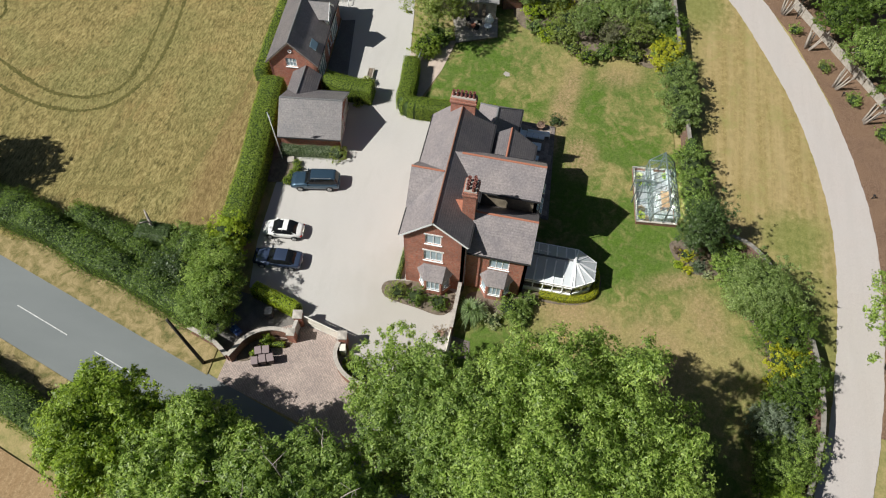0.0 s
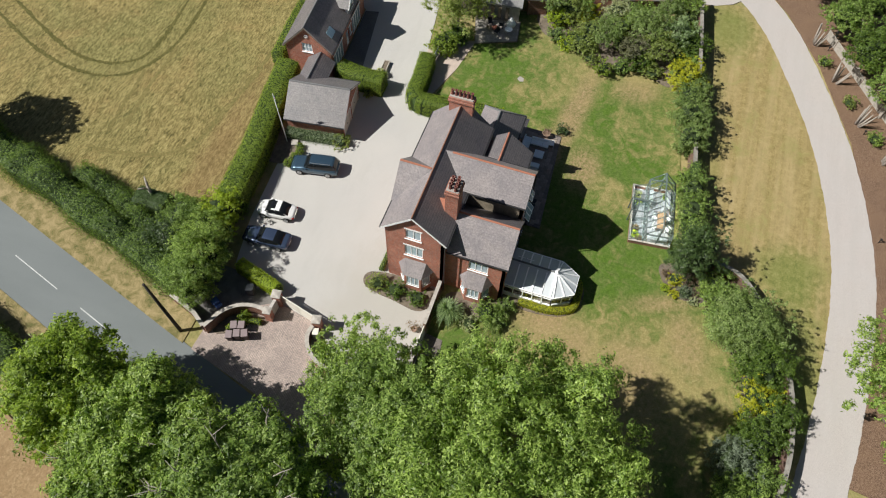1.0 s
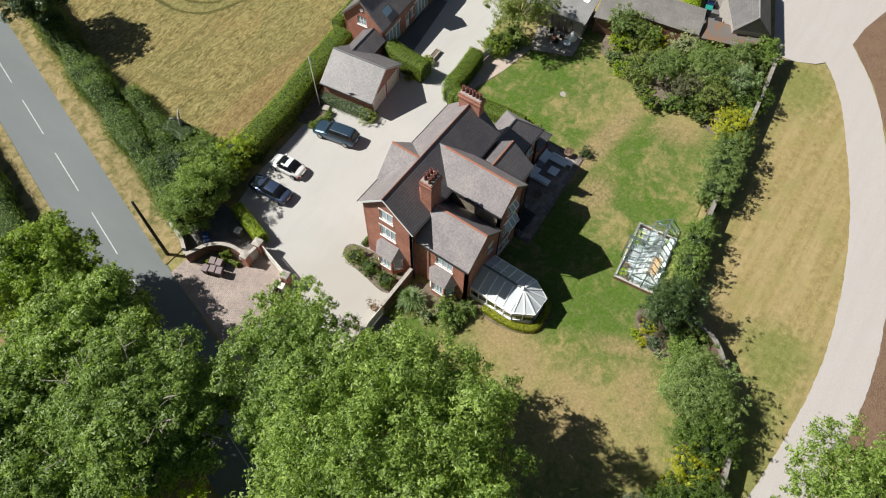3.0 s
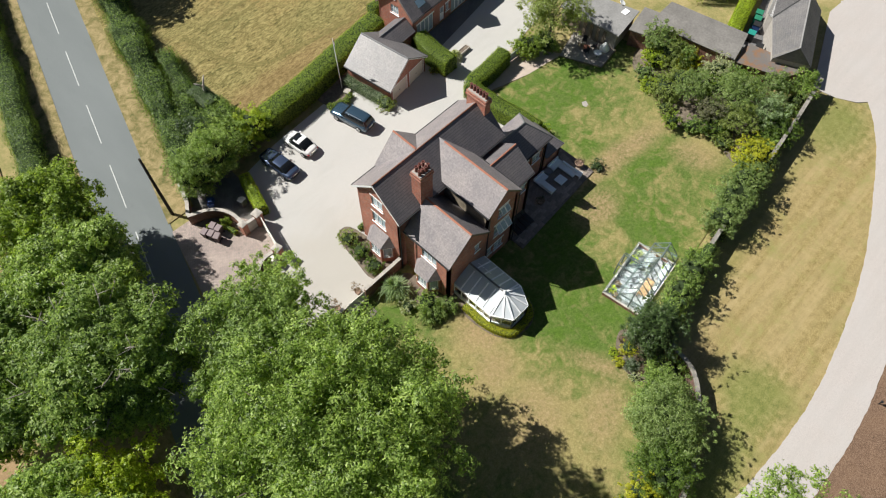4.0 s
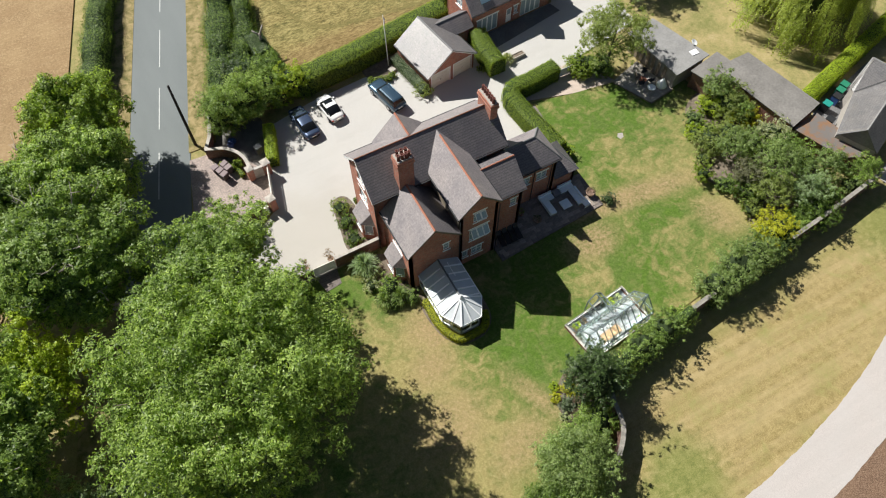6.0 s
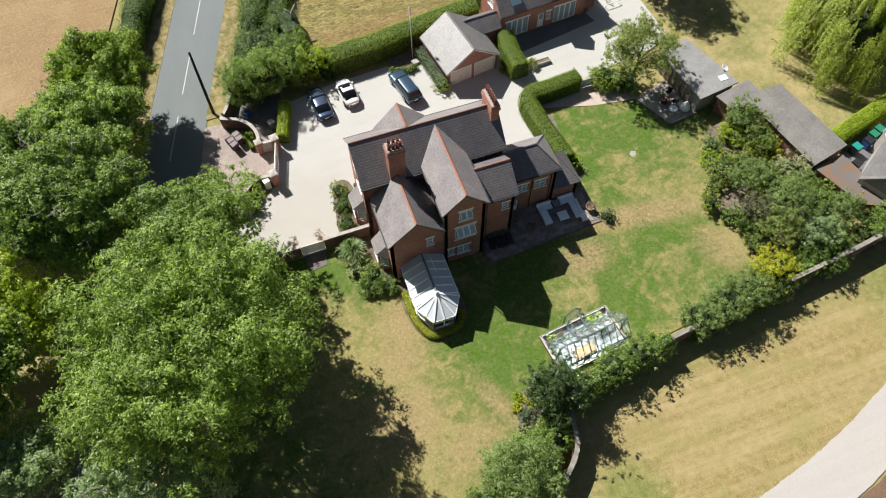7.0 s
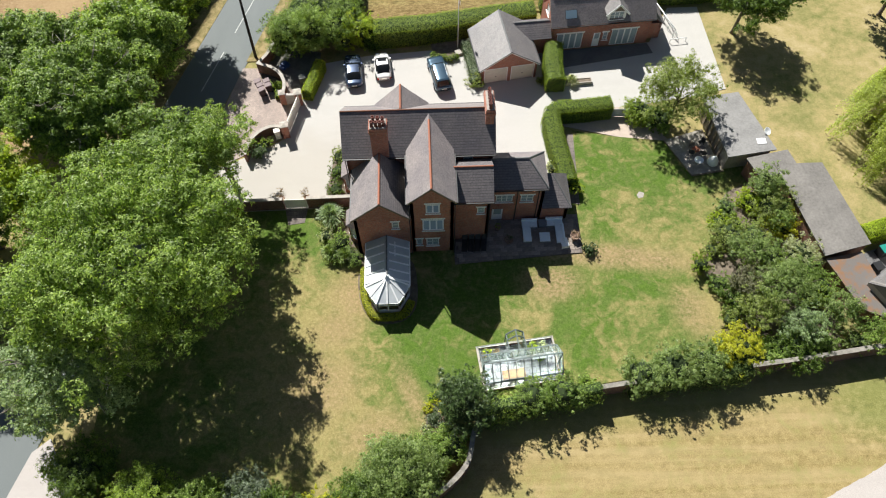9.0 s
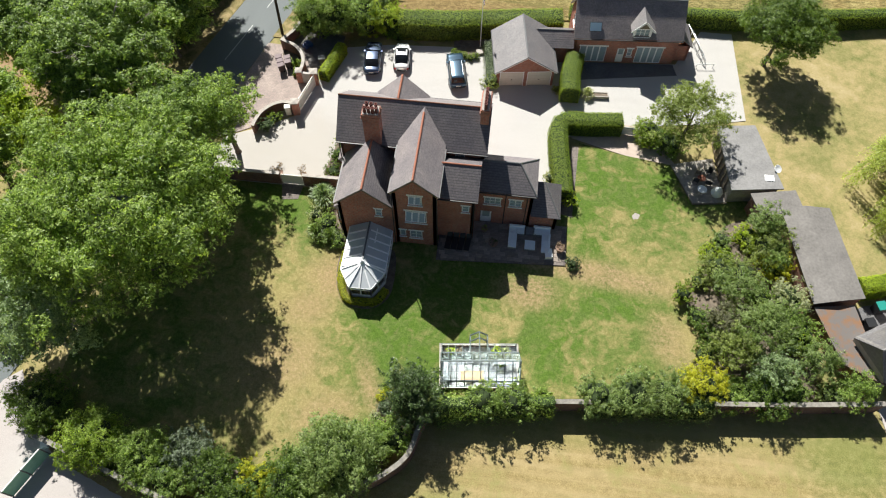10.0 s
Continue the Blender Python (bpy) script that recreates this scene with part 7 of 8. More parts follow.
# round the house
for x, y, r, h, lf, lab in ((-1.4, 3.1, 1.0, 1.1, "leaf_olive", "rounded olive shrub under the bay"), (-1.5, 1.2, 1.0, 1.1, "leaf", "rounded green shrub under the bay"), (-1.7, -0.9, 1.0, 1.1, "leaf", "rounded green shrub under the bay"),
                            (-0.9, -7.4, 1.2, 1.7, "leaf_bright", "bright leafy shrub by the second bay"), (-2.4, -6.3, 0.8, 0.9, "leaf_bloom", "white flowering shrub by the second bay"), (0.3, -9.0, 0.9, 1.1, "leaf_ash", "leafy shrub at the house corner"),
                            (-1.3, -8.6, 0.9, 1.0, "leaf_ash", "leafy shrub in the side bed"),
                            (19.9, -0.9, 0.8, 1.1, "leaf_bloom", "pale variegated shrub by the low roof"), (20.3, 0.6, 0.8, 1.2, "leaf_bloom", "pale variegated shrub by the path"), (22.4, -1.8, 0.8, 1.3, "leaf_lime", "yellow-green shrub at the hedge end"),
                            (13.2, 13.0, 1.0, 1.0, "leaf_olive", "grey-green bush at the garage corner"),
                            (22.8, -8.9, 0.7, 0.9, "leaf_dark", "dark rounded shrub at the patio corner"), (20.5, 12.9, 0.45, 0.5, "leaf_olive", "small bush by the garage door")):
    shrub(x, y, r, h, lf, lab, size=0.09, dens=170)
for x, y in ((8.7, 17.2), (9.3, 17.0), (9.9, 16.8), (10.6, 16.6), (11.2, 16.9)):
    shrub(x, y, 0.38, 0.55, "leaf_hedge", "small clipped box ball at the bed edge", size=0.06, dens=260, group="clipped box balls", core=0.85)
hedge([(1.3, -10.0), (1.35, -12.8), (2.15, -14.75), (3.6, -15.05), (5.0, -14.8), (5.7, -13.6)], 0.6, 0.6, "leaf_yellow", "low golden hedge round the conservatory", size=0.085, dens=170, rough=0.05)
hedge([(12.6, 19.0), (12.95, 16.6), (13.25, 14.6), (13.5, 13.0)], 1.35, 0.85, "leaf_silver", "loose lavender-grey bushes along the garage wall", name="lavender_hedge", size=0.10, dens=90, rough=0.16, wild=0.45)
hedge([(0.2, 3.35), (1.8, 3.35), (3.6, 3.35)], 0.45, 0.5, "leaf_olive", "low green edging at the house corner", size=0.07, dens=100, rough=0.05)


def sword_plant(x, y, r, h, n, leaf, label, name="cordyline"):
    """A fountain of long arching blades."""
    t = thing(name, label, "plant", pose(x, y, 0.03))
    me = bpy.data.meshes.new("foliage")
    vs, fs = [], []
    for i in range(n):
        a, tilt = rng.uniform(0, math.tau), rng.uniform(0.15, 1.0)
        d = Vector((math.cos(a), math.sin(a), 0))
        s = Vector((-d.y, d.x, 0)) * 0.035
        ln = rng.uniform(0.8, 1.1)
        run = [(0.05, 0.1), (0.4 * tilt, 0.62 * (1.2 - 0.4 * tilt)), (0.8 * tilt + 0.1, (1 - 0.55 * tilt)), (1.0 * tilt + 0.12, (0.85 - 0.8 * tilt))]
        k = len(vs)
        for j, (u, z) in enumerate(run):
            w = (0.8, 1, 0.7, 0.1)[j]
            p = d * (u * r * ln) + Vector((0, 0, max(0.05, z * h)))
            vs += [p - s * w, p + s * w]
        fs += [(k + 2 * j, k + 2 * j + 1, k + 2 * j + 3, k + 2 * j + 2) for j in range(3)]
    me.from_pydata(vs, [], fs)
    me.materials.append(M[leaf])
    o = new("foliage", me)
    o.parent = t
    bm = bmesh.new()
    tube(bm, [(0, 0, -0.05), (0, 0, h * 0.35)], [0.14, 0.1], 8)
    part("stem", bm, M["bark"], t)
    return t


sword_plant(-2.1, -4.1, 1.7, 2.0, 460, "leaf_pale", "large grey-green pampas-like grass clump by the garden wall", "ornamental_grass")
sword_plant(-0.5, -8.6, 1.1, 1.7, 200, "leaf_wall", "green spiky cordyline beside the bay")
sword_plant(-2.0, -8.3, 1.1, 1.6, 200, "leaf_wall", "green spiky cordyline beside the bay")
for u, v, r, lf in ((0.8, -0.6, 0.3, "leaf_lime"), (1.6, -0.7, 0.25, "leaf_pink"), (4.9, -0.6, 0.35, "leaf_lime"), (5.8, -0.6, 0.3, "leaf_bloom"), (0.4, -1.0, 0.28, "leaf_pink"), (5.4, -1.75, 0.25, "leaf_bright"), (6.1, -3.4, 0.25, "leaf_bright")):
    q = GH @ Vector((u, v, 0))
    shrub(q.x, q.y, r, r * 1.8, lf, "small leafy seedling plant in the greenhouse", size=0.06, dens=300, name="seedling", group="greenhouse plants", cat="plant")


# ---- cars ----
def loft(bm, rings, close=True):
    vr = [[bm.verts.new(p) for p in r] for r in rings]
    n = len(vr[0])
    for a, b in zip(vr, vr[1:]):
        for i in range(n if close else n - 1):
            bm.faces.new((a[i], a[(i + 1) % n], b[(i + 1) % n], b[i]))
    bm.faces.new(vr[0][::-1])
    bm.faces.new(vr[-1])
    return bm


def blend(rows, s):
    """A value along a run of (share, value) pairs, eased between them."""
    for (a, u), (b, v) in zip(rows, rows[1:]):
        if s <= b:
            t = (s - a) / (b - a)
            t = t * t * (3 - 2 * t)
            return u + (v - u) * t
    return rows[-1][1]


def car(label, at, L, W, H, deck, cabin, paintwork, plan=7.0, wheel=0.34, glassroof=False, roofpaint=None):
    """A car facing +x. deck: heights of the shell's top along its length from the tail; cabin: shares of the length at the foot and head of rear and front glass."""
    c = thing("car", label, "car", at, "parked cars")
    w = W / 2
    n = 30
    rings = []
    for i in range(n + 1):
        s = 0.5 - 0.5 * math.cos(math.pi * i / n)
        x = L * (s - 0.5)
        k = max(0.0, 1 - abs(2 * s - 1) ** plan) ** (1 / plan)
        k = 0.42 + 0.58 * k
        h, top = w * k, blend(deck, s)
        lo = 0.24 + 0.16 * abs(2 * s - 1) ** 8
        rings.append([(x, -h * 0.86, lo), (x, -h * 0.97, lo + 0.12), (x, -h, lo + 0.3), (x, -h, top * 0.74), (x, -h * 0.97, top * 0.87), (x, -h * 0.88, top * 0.965), (x, -h * 0.6, top), (x, 0, top + 0.03),
                      (x, h * 0.6, top), (x, h * 0.88, top * 0.965), (x, h * 0.97, top * 0.87), (x, h, top * 0.74), (x, h, lo + 0.3), (x, h * 0.97, lo + 0.12), (x, h * 0.86, lo)])
    part("body", loft(bmesh.new(), rings), paintwork, c, "painted body shell", True)
    ra, rb, fb, fa = cabin
    belt = blend(deck, 0.5) * 0.96
    n = 26
    rows, shares = [], []
    for i in range(n + 1):
        q = ra + (fa - ra) * i / n
        if q < rb:
            up = math.sin((q - ra) / (rb - ra) * math.pi / 2) ** 0.9
        elif q > fb:
            up = math.sin((fa - q) / (fa - fb) * math.pi / 2) ** 0.9
        else:
            up = 1 + 0.035 * math.sin(math.pi * (q - rb) / (fb - rb))
        e = min(q - ra, fa - q) / (fa - ra)
        wb, wr, h = w * (0.76 + 0.14 * min(1, e * 5) ** 0.6), w * (0.56 + 0.12 * min(1, e * 4) ** 0.6), (H * 0.975 - belt) * up
        x = L * (q - 0.5)
        half = [(wb, belt - 0.03), (wb * 0.965, belt + h * 0.34), (wr + (wb - wr) * 0.42, belt + h * 0.7), (wr * 1.02, belt + h * 0.92), (wr * 0.78, belt + h * 0.985), (wr * 0.4, belt + h * 1.01)]
        rows.append([(x, -y, z) for y, z in half] + [(x, 0, belt + h * 1.02)] + [(x, y, z) for y, z in half[::-1]])
        shares.append(q)
    glass, shell, dark = bmesh.new(), bmesh.new(), bmesh.new()
    for p, q, u in zip(rows, rows[1:], [(a + b) / 2 for a, b in zip(shares, shares[1:])]):
        for k in range(12):
            top = 3 <= k <= 8
            into = shell if top and rb - 0.02 < u < fb + 0.015 else glass
            if into is shell and glassroof and u > rb * 0.45 + fb * 0.55 and 4 <= k <= 7:
                into = dark
            into.faces.new([into.verts.new(v) for v in (p[k], p[k + 1], q[k + 1], q[k])])
    for bm in (glass, shell, dark):
        bmesh.ops.remove_doubles(bm, verts=bm.verts, dist=0.0005)
    part("glazing", glass, M["glass_car"], c, "dark tinted windows", True)
    roof = part("roof", shell, roofpaint or paintwork, c, "painted roof", True)
    if glassroof:
        part("sunroof", dark, M["glass_car"], roof, "dark glass roof", True)
    else:
        dark.free()
    for s in (-1, 1):
        for u0, u1 in ((ra + 0.02, rb), (fa - 0.015, fb), (0.49, 0.48)):
            bm = bmesh.new()
            ends = u0 != 0.49
            beam(bm, (L * (u0 - 0.5), s * w * (0.80 if ends else 0.885), belt), (L * (u1 - 0.5), s * w * (0.655 if ends else 0.70), belt + (H * 0.975 - belt) * 0.9), 0.075, 0.05)
            part("pillar", bm, paintwork, c)
        part("mirror", boxes((L * (fa - 0.5) - 0.34, L * (fa - 0.5) - 0.18, s * (w + 0.04) - 0.09, s * (w + 0.04) + 0.09, belt * 0.95, belt * 0.95 + 0.13)), paintwork, c, "door mirror", bevel=0.03)
        bm = bmesh.new()
        bmesh.ops.create_uvsphere(bm, u_segments=12, v_segments=8, radius=0.5)
        bmesh.ops.scale(bm, vec=(0.42, 0.36, 0.2), verts=bm.verts)
        o = part("headlight", bm, M["lens"], c, "clear headlight", True)
        o.matrix_local = pose(L * 0.425, s * w * 0.68, blend(deck, 0.95) * 0.80, 0, 0, -s * 18)
        bm = bmesh.new()
        bmesh.ops.create_uvsphere(bm, u_segments=12, v_segments=8, radius=0.5)
        bmesh.ops.scale(bm, vec=(0.3, 0.34, 0.2), verts=bm.verts)
        o = part("tail_light", bm, M["redlamp"], c, "red tail light", True)
        o.matrix_local = pose(-L * 0.455, s * w * 0.70, blend(deck, 0.04) * 0.76, 0, 0, s * 18)
        for x in (-L * 0.295, L * 0.305):
            bm = bmesh.new()
            turned(bm, [(wheel * 0.55, -0.11), (wheel * 0.93, -0.11), (wheel, -0.07), (wheel, 0.07), (wheel * 0.93, 0.11), (wheel * 0.55, 0.11)], 22)
            o = part("wheel", bm, M["tyre"], c, "black tyre", True)
            o.matrix_local = pose(x, s * (w - 0.07), wheel, 90, 0, 0)
            bm = bmesh.new()
            turned(bm, [(wheel * 0.66, -0.12), (wheel * 0.62, -0.05), (0.06, -0.09), (0.0, -0.1), (0.0, 0.1), (0.06, 0.09), (wheel * 0.62, 0.05), (wheel * 0.66, 0.12)], 16)
            part("rim", bm, M["alloy"], o, "alloy rim", True)
    part("bumper", boxes((-L * 0.5 + 0.0, -L * 0.5 + 0.12, -w * 0.4, w * 0.4, 0.36, 0.5)), M["black"], c, "dark lower bumper", bevel=0.02)
    part("grille", boxes((L * 0.5 - 0.1, L * 0.5 + 0.01, -w * 0.36, w * 0.36, 0.45, 0.62)), M["black"], c, "dark grille", bevel=0.02)
    part("plate", boxes((-L * 0.5 - 0.012, -L * 0.5 + 0.05, -0.26, 0.26, 0.62, 0.73)), M["cream"], c, "plain pale plate")
    part("underside", boxes((-L * 0.42, L * 0.42, -w * 0.8, w * 0.8, 0.18, 0.32)), M["black"], c, "dark underside")
    return c


def facing(x, y, dx, dy):
    return pose(x, y, 0, 0, 0, math.degrees(math.atan2(dy, dx)))


suv = car("blue-grey large estate SUV parked on pale gravel", facing(9.25, 14.2, -0.95, 4.8), 4.95, 1.92, 1.75, [(0, 0.9), (0.05, 1.08), (0.3, 1.12), (0.68, 1.1), (0.9, 0.98), (0.97, 0.84), (1.0, 0.66)],
          (0.02, 0.10, 0.56, 0.71), M["car_teal"], 9.0, 0.38)
for s in (-1, 1):
    bm = bmesh.new()
    beam(bm, (-1.75, s * 0.6, 1.74), (0.3, s * 0.6, 1.74), 0.045)
    part("roof_rail", bm, M["alloy"], suv, "metal roof rail")
car("small white rounded car with dark glass roof on gravel", facing(2.93, 15.5, -0.42, 3.9), 4.0, 1.8, 1.49, [(0, 0.62), (0.06, 0.86), (0.2, 0.98), (0.5, 0.97), (0.74, 0.95), (0.9, 0.84), (0.97, 0.68), (1.0, 0.55)],
    (0.15, 0.37, 0.55, 0.76), M["car_white"], 3.0, 0.34, True)
car("dark blue saloon car parked on pale gravel", facing(-0.32, 14.95, -0.4, 4.75), 4.68, 1.86, 1.44, [(0, 0.78), (0.04, 0.94), (0.18, 0.97), (0.5, 0.95), (0.7, 0.93), (0.9, 0.82), (0.97, 0.70), (1.0, 0.55)],
    (0.12, 0.32, 0.52, 0.70), M["car_navy"], 5.0, 0.34)

# ---- walls and gates ----
def garden_wall(name, line, h, label, thick=0.24, mat="brick_old", smooth=6, cope=0.07):
    pts = spline(line, smooth) if smooth else [Vector((*p, 0)) for p in line]
    t = thing(name, label, "wall", pose(0, 0, 0), kind="structure")

    def run(w, z0, z1):
        bm = bmesh.new()
        rows = []
        for i, p in enumerate(pts):
            d = (pts[min(i + 1, len(pts) - 1)] - pts[max(i - 1, 0)]).normalized()
            s = Vector((-d.y, d.x, 0)) * w / 2
            rows.append([bm.verts.new((q.x, q.y, z)) for q, z in ((p + s, z0), (p + s, z1), (p - s, z1), (p - s, z0))])
        for a, b in zip(rows, rows[1:]):
            for i in range(4):
                bm.faces.new((a[i], a[(i + 1) % 4], b[(i + 1) % 4], b[i]))
        bm.faces.new(rows[0])
        bm.faces.new(rows[-1][::-1])
        return bm
    part("brickwork", run(thick, 0, h), M[mat], t, "brick courses")
    if cope:
        part("coping", run(thick + 0.1, h, h + cope), M["stone"] if mat != "brick_wall" else M["old_cope"], t, "pale stone coping")
    return t


garden_wall("wall_garden", [(0.2, -2.6), (-4.4, -2.65)], 1.65, "brick garden wall with pale coping", smooth=0)
garden_wall("wall_garden", [(-6.7, -2.7), (-14.6, -2.8)], 1.65, "brick garden wall with pale coping", smooth=0)
g = thing("garden_gate", "pale grey-green boarded garden gate", "gate", pose(-5.55, -2.68, 0))
for i in range(10):
    part("board", boxes((-1.1 + i * 0.22, -0.895 + i * 0.22, -0.03, 0.03, 0.06, 1.5)), M["cream"], g)
for z in (0.35, 1.2):
    part("rail", boxes((-1.1, 1.1, 0.03, 0.08, z, z + 0.1)), M["cream"], g)
sheet("gate_step", [(-6.7, -2.9), (-4.5, -2.85), (-4.7, -4.5), (-6.3, -4.7)], 0.06, M["flags"], "stone flags inside the garden gate", "step", thick=0.08)
# curved boundary wall along the meadow
garden_wall("wall_boundary", [(-21.0, -30.4), (-15.5, -32.0), (-8.0, -34.2), (-2.5, -34.5), (2.4, -33.6), (5.8, -31.9), (8.4, -30.3), (10.0, -28.6), (10.6, -26.4), (11.4, -24.9), (13.0, -24.2), (15.4, -23.7), (22.6, -22.8), (30.0, -22.0), (40, -21.0), (48.6, -19.9)],
            2.12, "old curved stone-coped garden boundary wall", 0.3, smooth=5, cope=0.09, mat="brick_wall")
# entrance walls, piers and gate
garden_wall("wall_entrance", [(-11.0, 15.8), (-10.2, 15.45), (-9.2, 15.0), (-8.3, 14.1), (-7.8, 13.0), (-7.7, 11.9), (-7.85, 11.3)], 1.4, "curved brick entrance wall with pale coping", 0.26)
garden_wall("wall_entrance", [(-10.9, 15.95), (-10.0, 17.4), (-9.5, 18.9), (-9.1, 20.2)], 1.2, "brick wall beside the road verge", 0.26, smooth=0)
garden_wall("wall_entrance", [(-7.7, 6.75), (-8.7, 6.8), (-9.7, 6.3), (-10.5, 5.4), (-10.9, 4.4), (-11.1, 3.2)], 1.25, "curved brick entrance wall", 0.26)


def pier(x, y, s=0.62, h=1.75, turn=0):
    t = thing("gate_pier", "square brick gate pier with stone cap", "gate pier", pose(x, y, 0, 0, 0, turn), "gate piers")
    part("shaft", boxes((-s / 2, s / 2, -s / 2, s / 2, 0, h)), M["brick"], t)
    bm = bmesh.new()
    k = s / 2 + 0.07
    loft(bm, [[(-k, -k, h), (k, -k, h), (k, k, h), (-k, k, h)], [(-k, -k, h + 0.1), (k, -k, h + 0.1), (k, k, h + 0.1), (-k, k, h + 0.1)], [(-0.1, -0.1, h + 0.2), (0.1, -0.1, h + 0.2), (0.1, 0.1, h + 0.2), (-0.1, 0.1, h + 0.2)]])
    part("cap", bm, M["stone"], t, "stone cap")


pier(-6.15, 10.95, 0.72, 1.8, 10)
pier(-7.85, 11.05, 0.6, 1.65, 8)
pier(-7.25, 6.5, 0.7, 1.8, 12)
part("panel", boxes((-0.54, 0.48, -0.15, 0.15, 0, 1.45)), M["render_pale"], thing("pier_wall", "short rendered wall between gate piers", "wall", pose(-7.0, 11.0, 0, 0, 0, -3)), "rendered panel")
gate = thing("driveway_gate", "wide cream painted wooden driveway gate, closed", "gate", pose(-6.55, 8.7, 0, 0, 0, 76))
GLn = 1.95
for i in range(28):
    x0 = -GLn + i * (2 * GLn / 28)
    top = 1.25 + 0.22 * math.cos(x0 / GLn * math.pi)
    part("board", boxes((x0, x0 + 2 * GLn / 28 - 0.012, -0.025, 0.025, 0.08, 1.28)), M["gate_cream"], gate)
for i in range(15):
    x0 = -GLn + i * (2 * GLn / 15) + 0.08
    part("baluster", boxes((x0, x0 + 0.09, -0.03, 0.03, 1.36, 1.62)), M["gate_cream"], gate)
for z in (0.2, 0.75, 1.28, 1.62):
    part("rail", boxes((-GLn, GLn, -0.045, 0.045, z, z + 0.09)), M["gate_cream"], gate)
for x in (-GLn, 0.0, GLn):
    part("stile", boxes((x - 0.06, x + 0.06, -0.05, 0.05, 0.06, 1.72)), M["gate_cream"], gate)
solid("letter_box", boxes((-0.28, 0.28, -0.22, 0.22, 0, 1.15), (-0.32, 0.32, -0.26, 0.26, 1.15, 1.22)), M["cream"], "cream metal parcel box by the gate pier", "parcel box", bevel=0.02, at=pose(-8.1, 6.3, 0, 0, 0, 15))
gg = thing("field_gate", "green sheeted metal gate across the side drive", "gate", pose(-20.2, -33.4, 0, 0, 0, 66))
part("panel", boxes((-1.95, 1.95, -0.02, 0.02, 0.15, 1.85)), M["green_panel"], gg, "green sheet")
for x in (-1.95, 0, 1.95):
    part("post", boxes((x - 0.05, x + 0.05, -0.06, 0.06, 0, 1.95)), M["lead"], gg)
part("rail", boxes((-1.95, 1.95, -0.04, 0.04, 1.85, 1.93)), M["white"], gg)
for x, y in ((-20.1, -31.0), (-20.6, -29.4)):
    solid("white_stone", boxes((-0.3, 0.3, -0.25, 0.25, 0, 0.35)), M["white"], "white painted kerb stone at the drive mouth", "stone", bevel=0.08, at=pose(x, y, 0, 0, 0, 20), group="white stones")
# low fence by the trees on bark
fence = thing("panel_fence", "weathered grey timber panel fence behind trees", "fence", pose(0, 0, 0))
fa, fb = Vector((48.5, -35.6, 0)), Vector((31.0, -46.0, 0))
n = 10
for i in range(n):
    a, b = fa.lerp(fb, i / n), fa.lerp(fb, (i + 1) / n)
    bm = bmesh.new()
    beam(bm, a + Vector((0, 0, 0.65)), b + Vector((0, 0, 0.65)), 0.06, 1.2)
    part("panel", bm, M["timber_pale"], fence)
    part("post", boxes((a.x - 0.06, a.x + 0.06, a.y - 0.06, a.y + 0.06, 0, 1.4)), M["timber"], fence)

# ---- poles, bins and court things ----
t = thing("telegraph_pole", "tall dark creosoted timber pole on the verge", "pole", pose(-11.65, 18.1, 0))
bm = bmesh.new()
tube(bm, [(0, 0, -0.1), (0.05, 0.3, 4.2), (0.12, 0.6, 8.4)], [0.17, 0.15, 0.12], 10)
part("shaft", bm, M["pole"], t, "", True)
t = thing("flagpole", "white flagpole with a small limp flag", "flagpole", pose(11.55, 18.6, 0))
bm = bmesh.new()
tube(bm, [(0, 0, 0), (0, 0.1, 3.5), (0, 0.25, 7.2)], [0.055, 0.045, 0.025], 8)
part("shaft", bm, M["white"], t, "", True)
for z0, z1, c in ((6.35, 6.5, "flag_blue"), (6.5, 6.62, "white"), (6.62, 6.76, "flag_red"), (6.76, 6.88, "white"), (6.88, 7.05, "flag_blue")):
    bm = bmesh.new()
    rows = []
    for j in range(7):
        u = j / 6
        rows.append([(u * 0.2, 0.24 + 0.05 * math.sin(u * 7), z - u * 0.5) for z in (z0, z1)])
    vs = [[bm.verts.new(p) for p in r] for r in rows]
    for p, q in zip(vs, vs[1:]):
        bm.faces.new((p[0], p[1], q[1], q[0]))
    bmesh.ops.solidify(bm, geom=bm.faces[:], thickness=0.01)
    part("flag_stripe", bm, M[c], t, "limp cloth flag")
solid("pole_base", boxes((-0.35, 0.35, -0.35, 0.35, 0, 0.3)), M["stone"], "square stone flagpole base block", "plinth", bevel=0.04, at=pose(11.55, 17.7, 0, 0, 0, 20))
lid_mat = plain("mauve_bin_lid", (0.25, 0.20, 0.205), 0.75, spec=0.2)
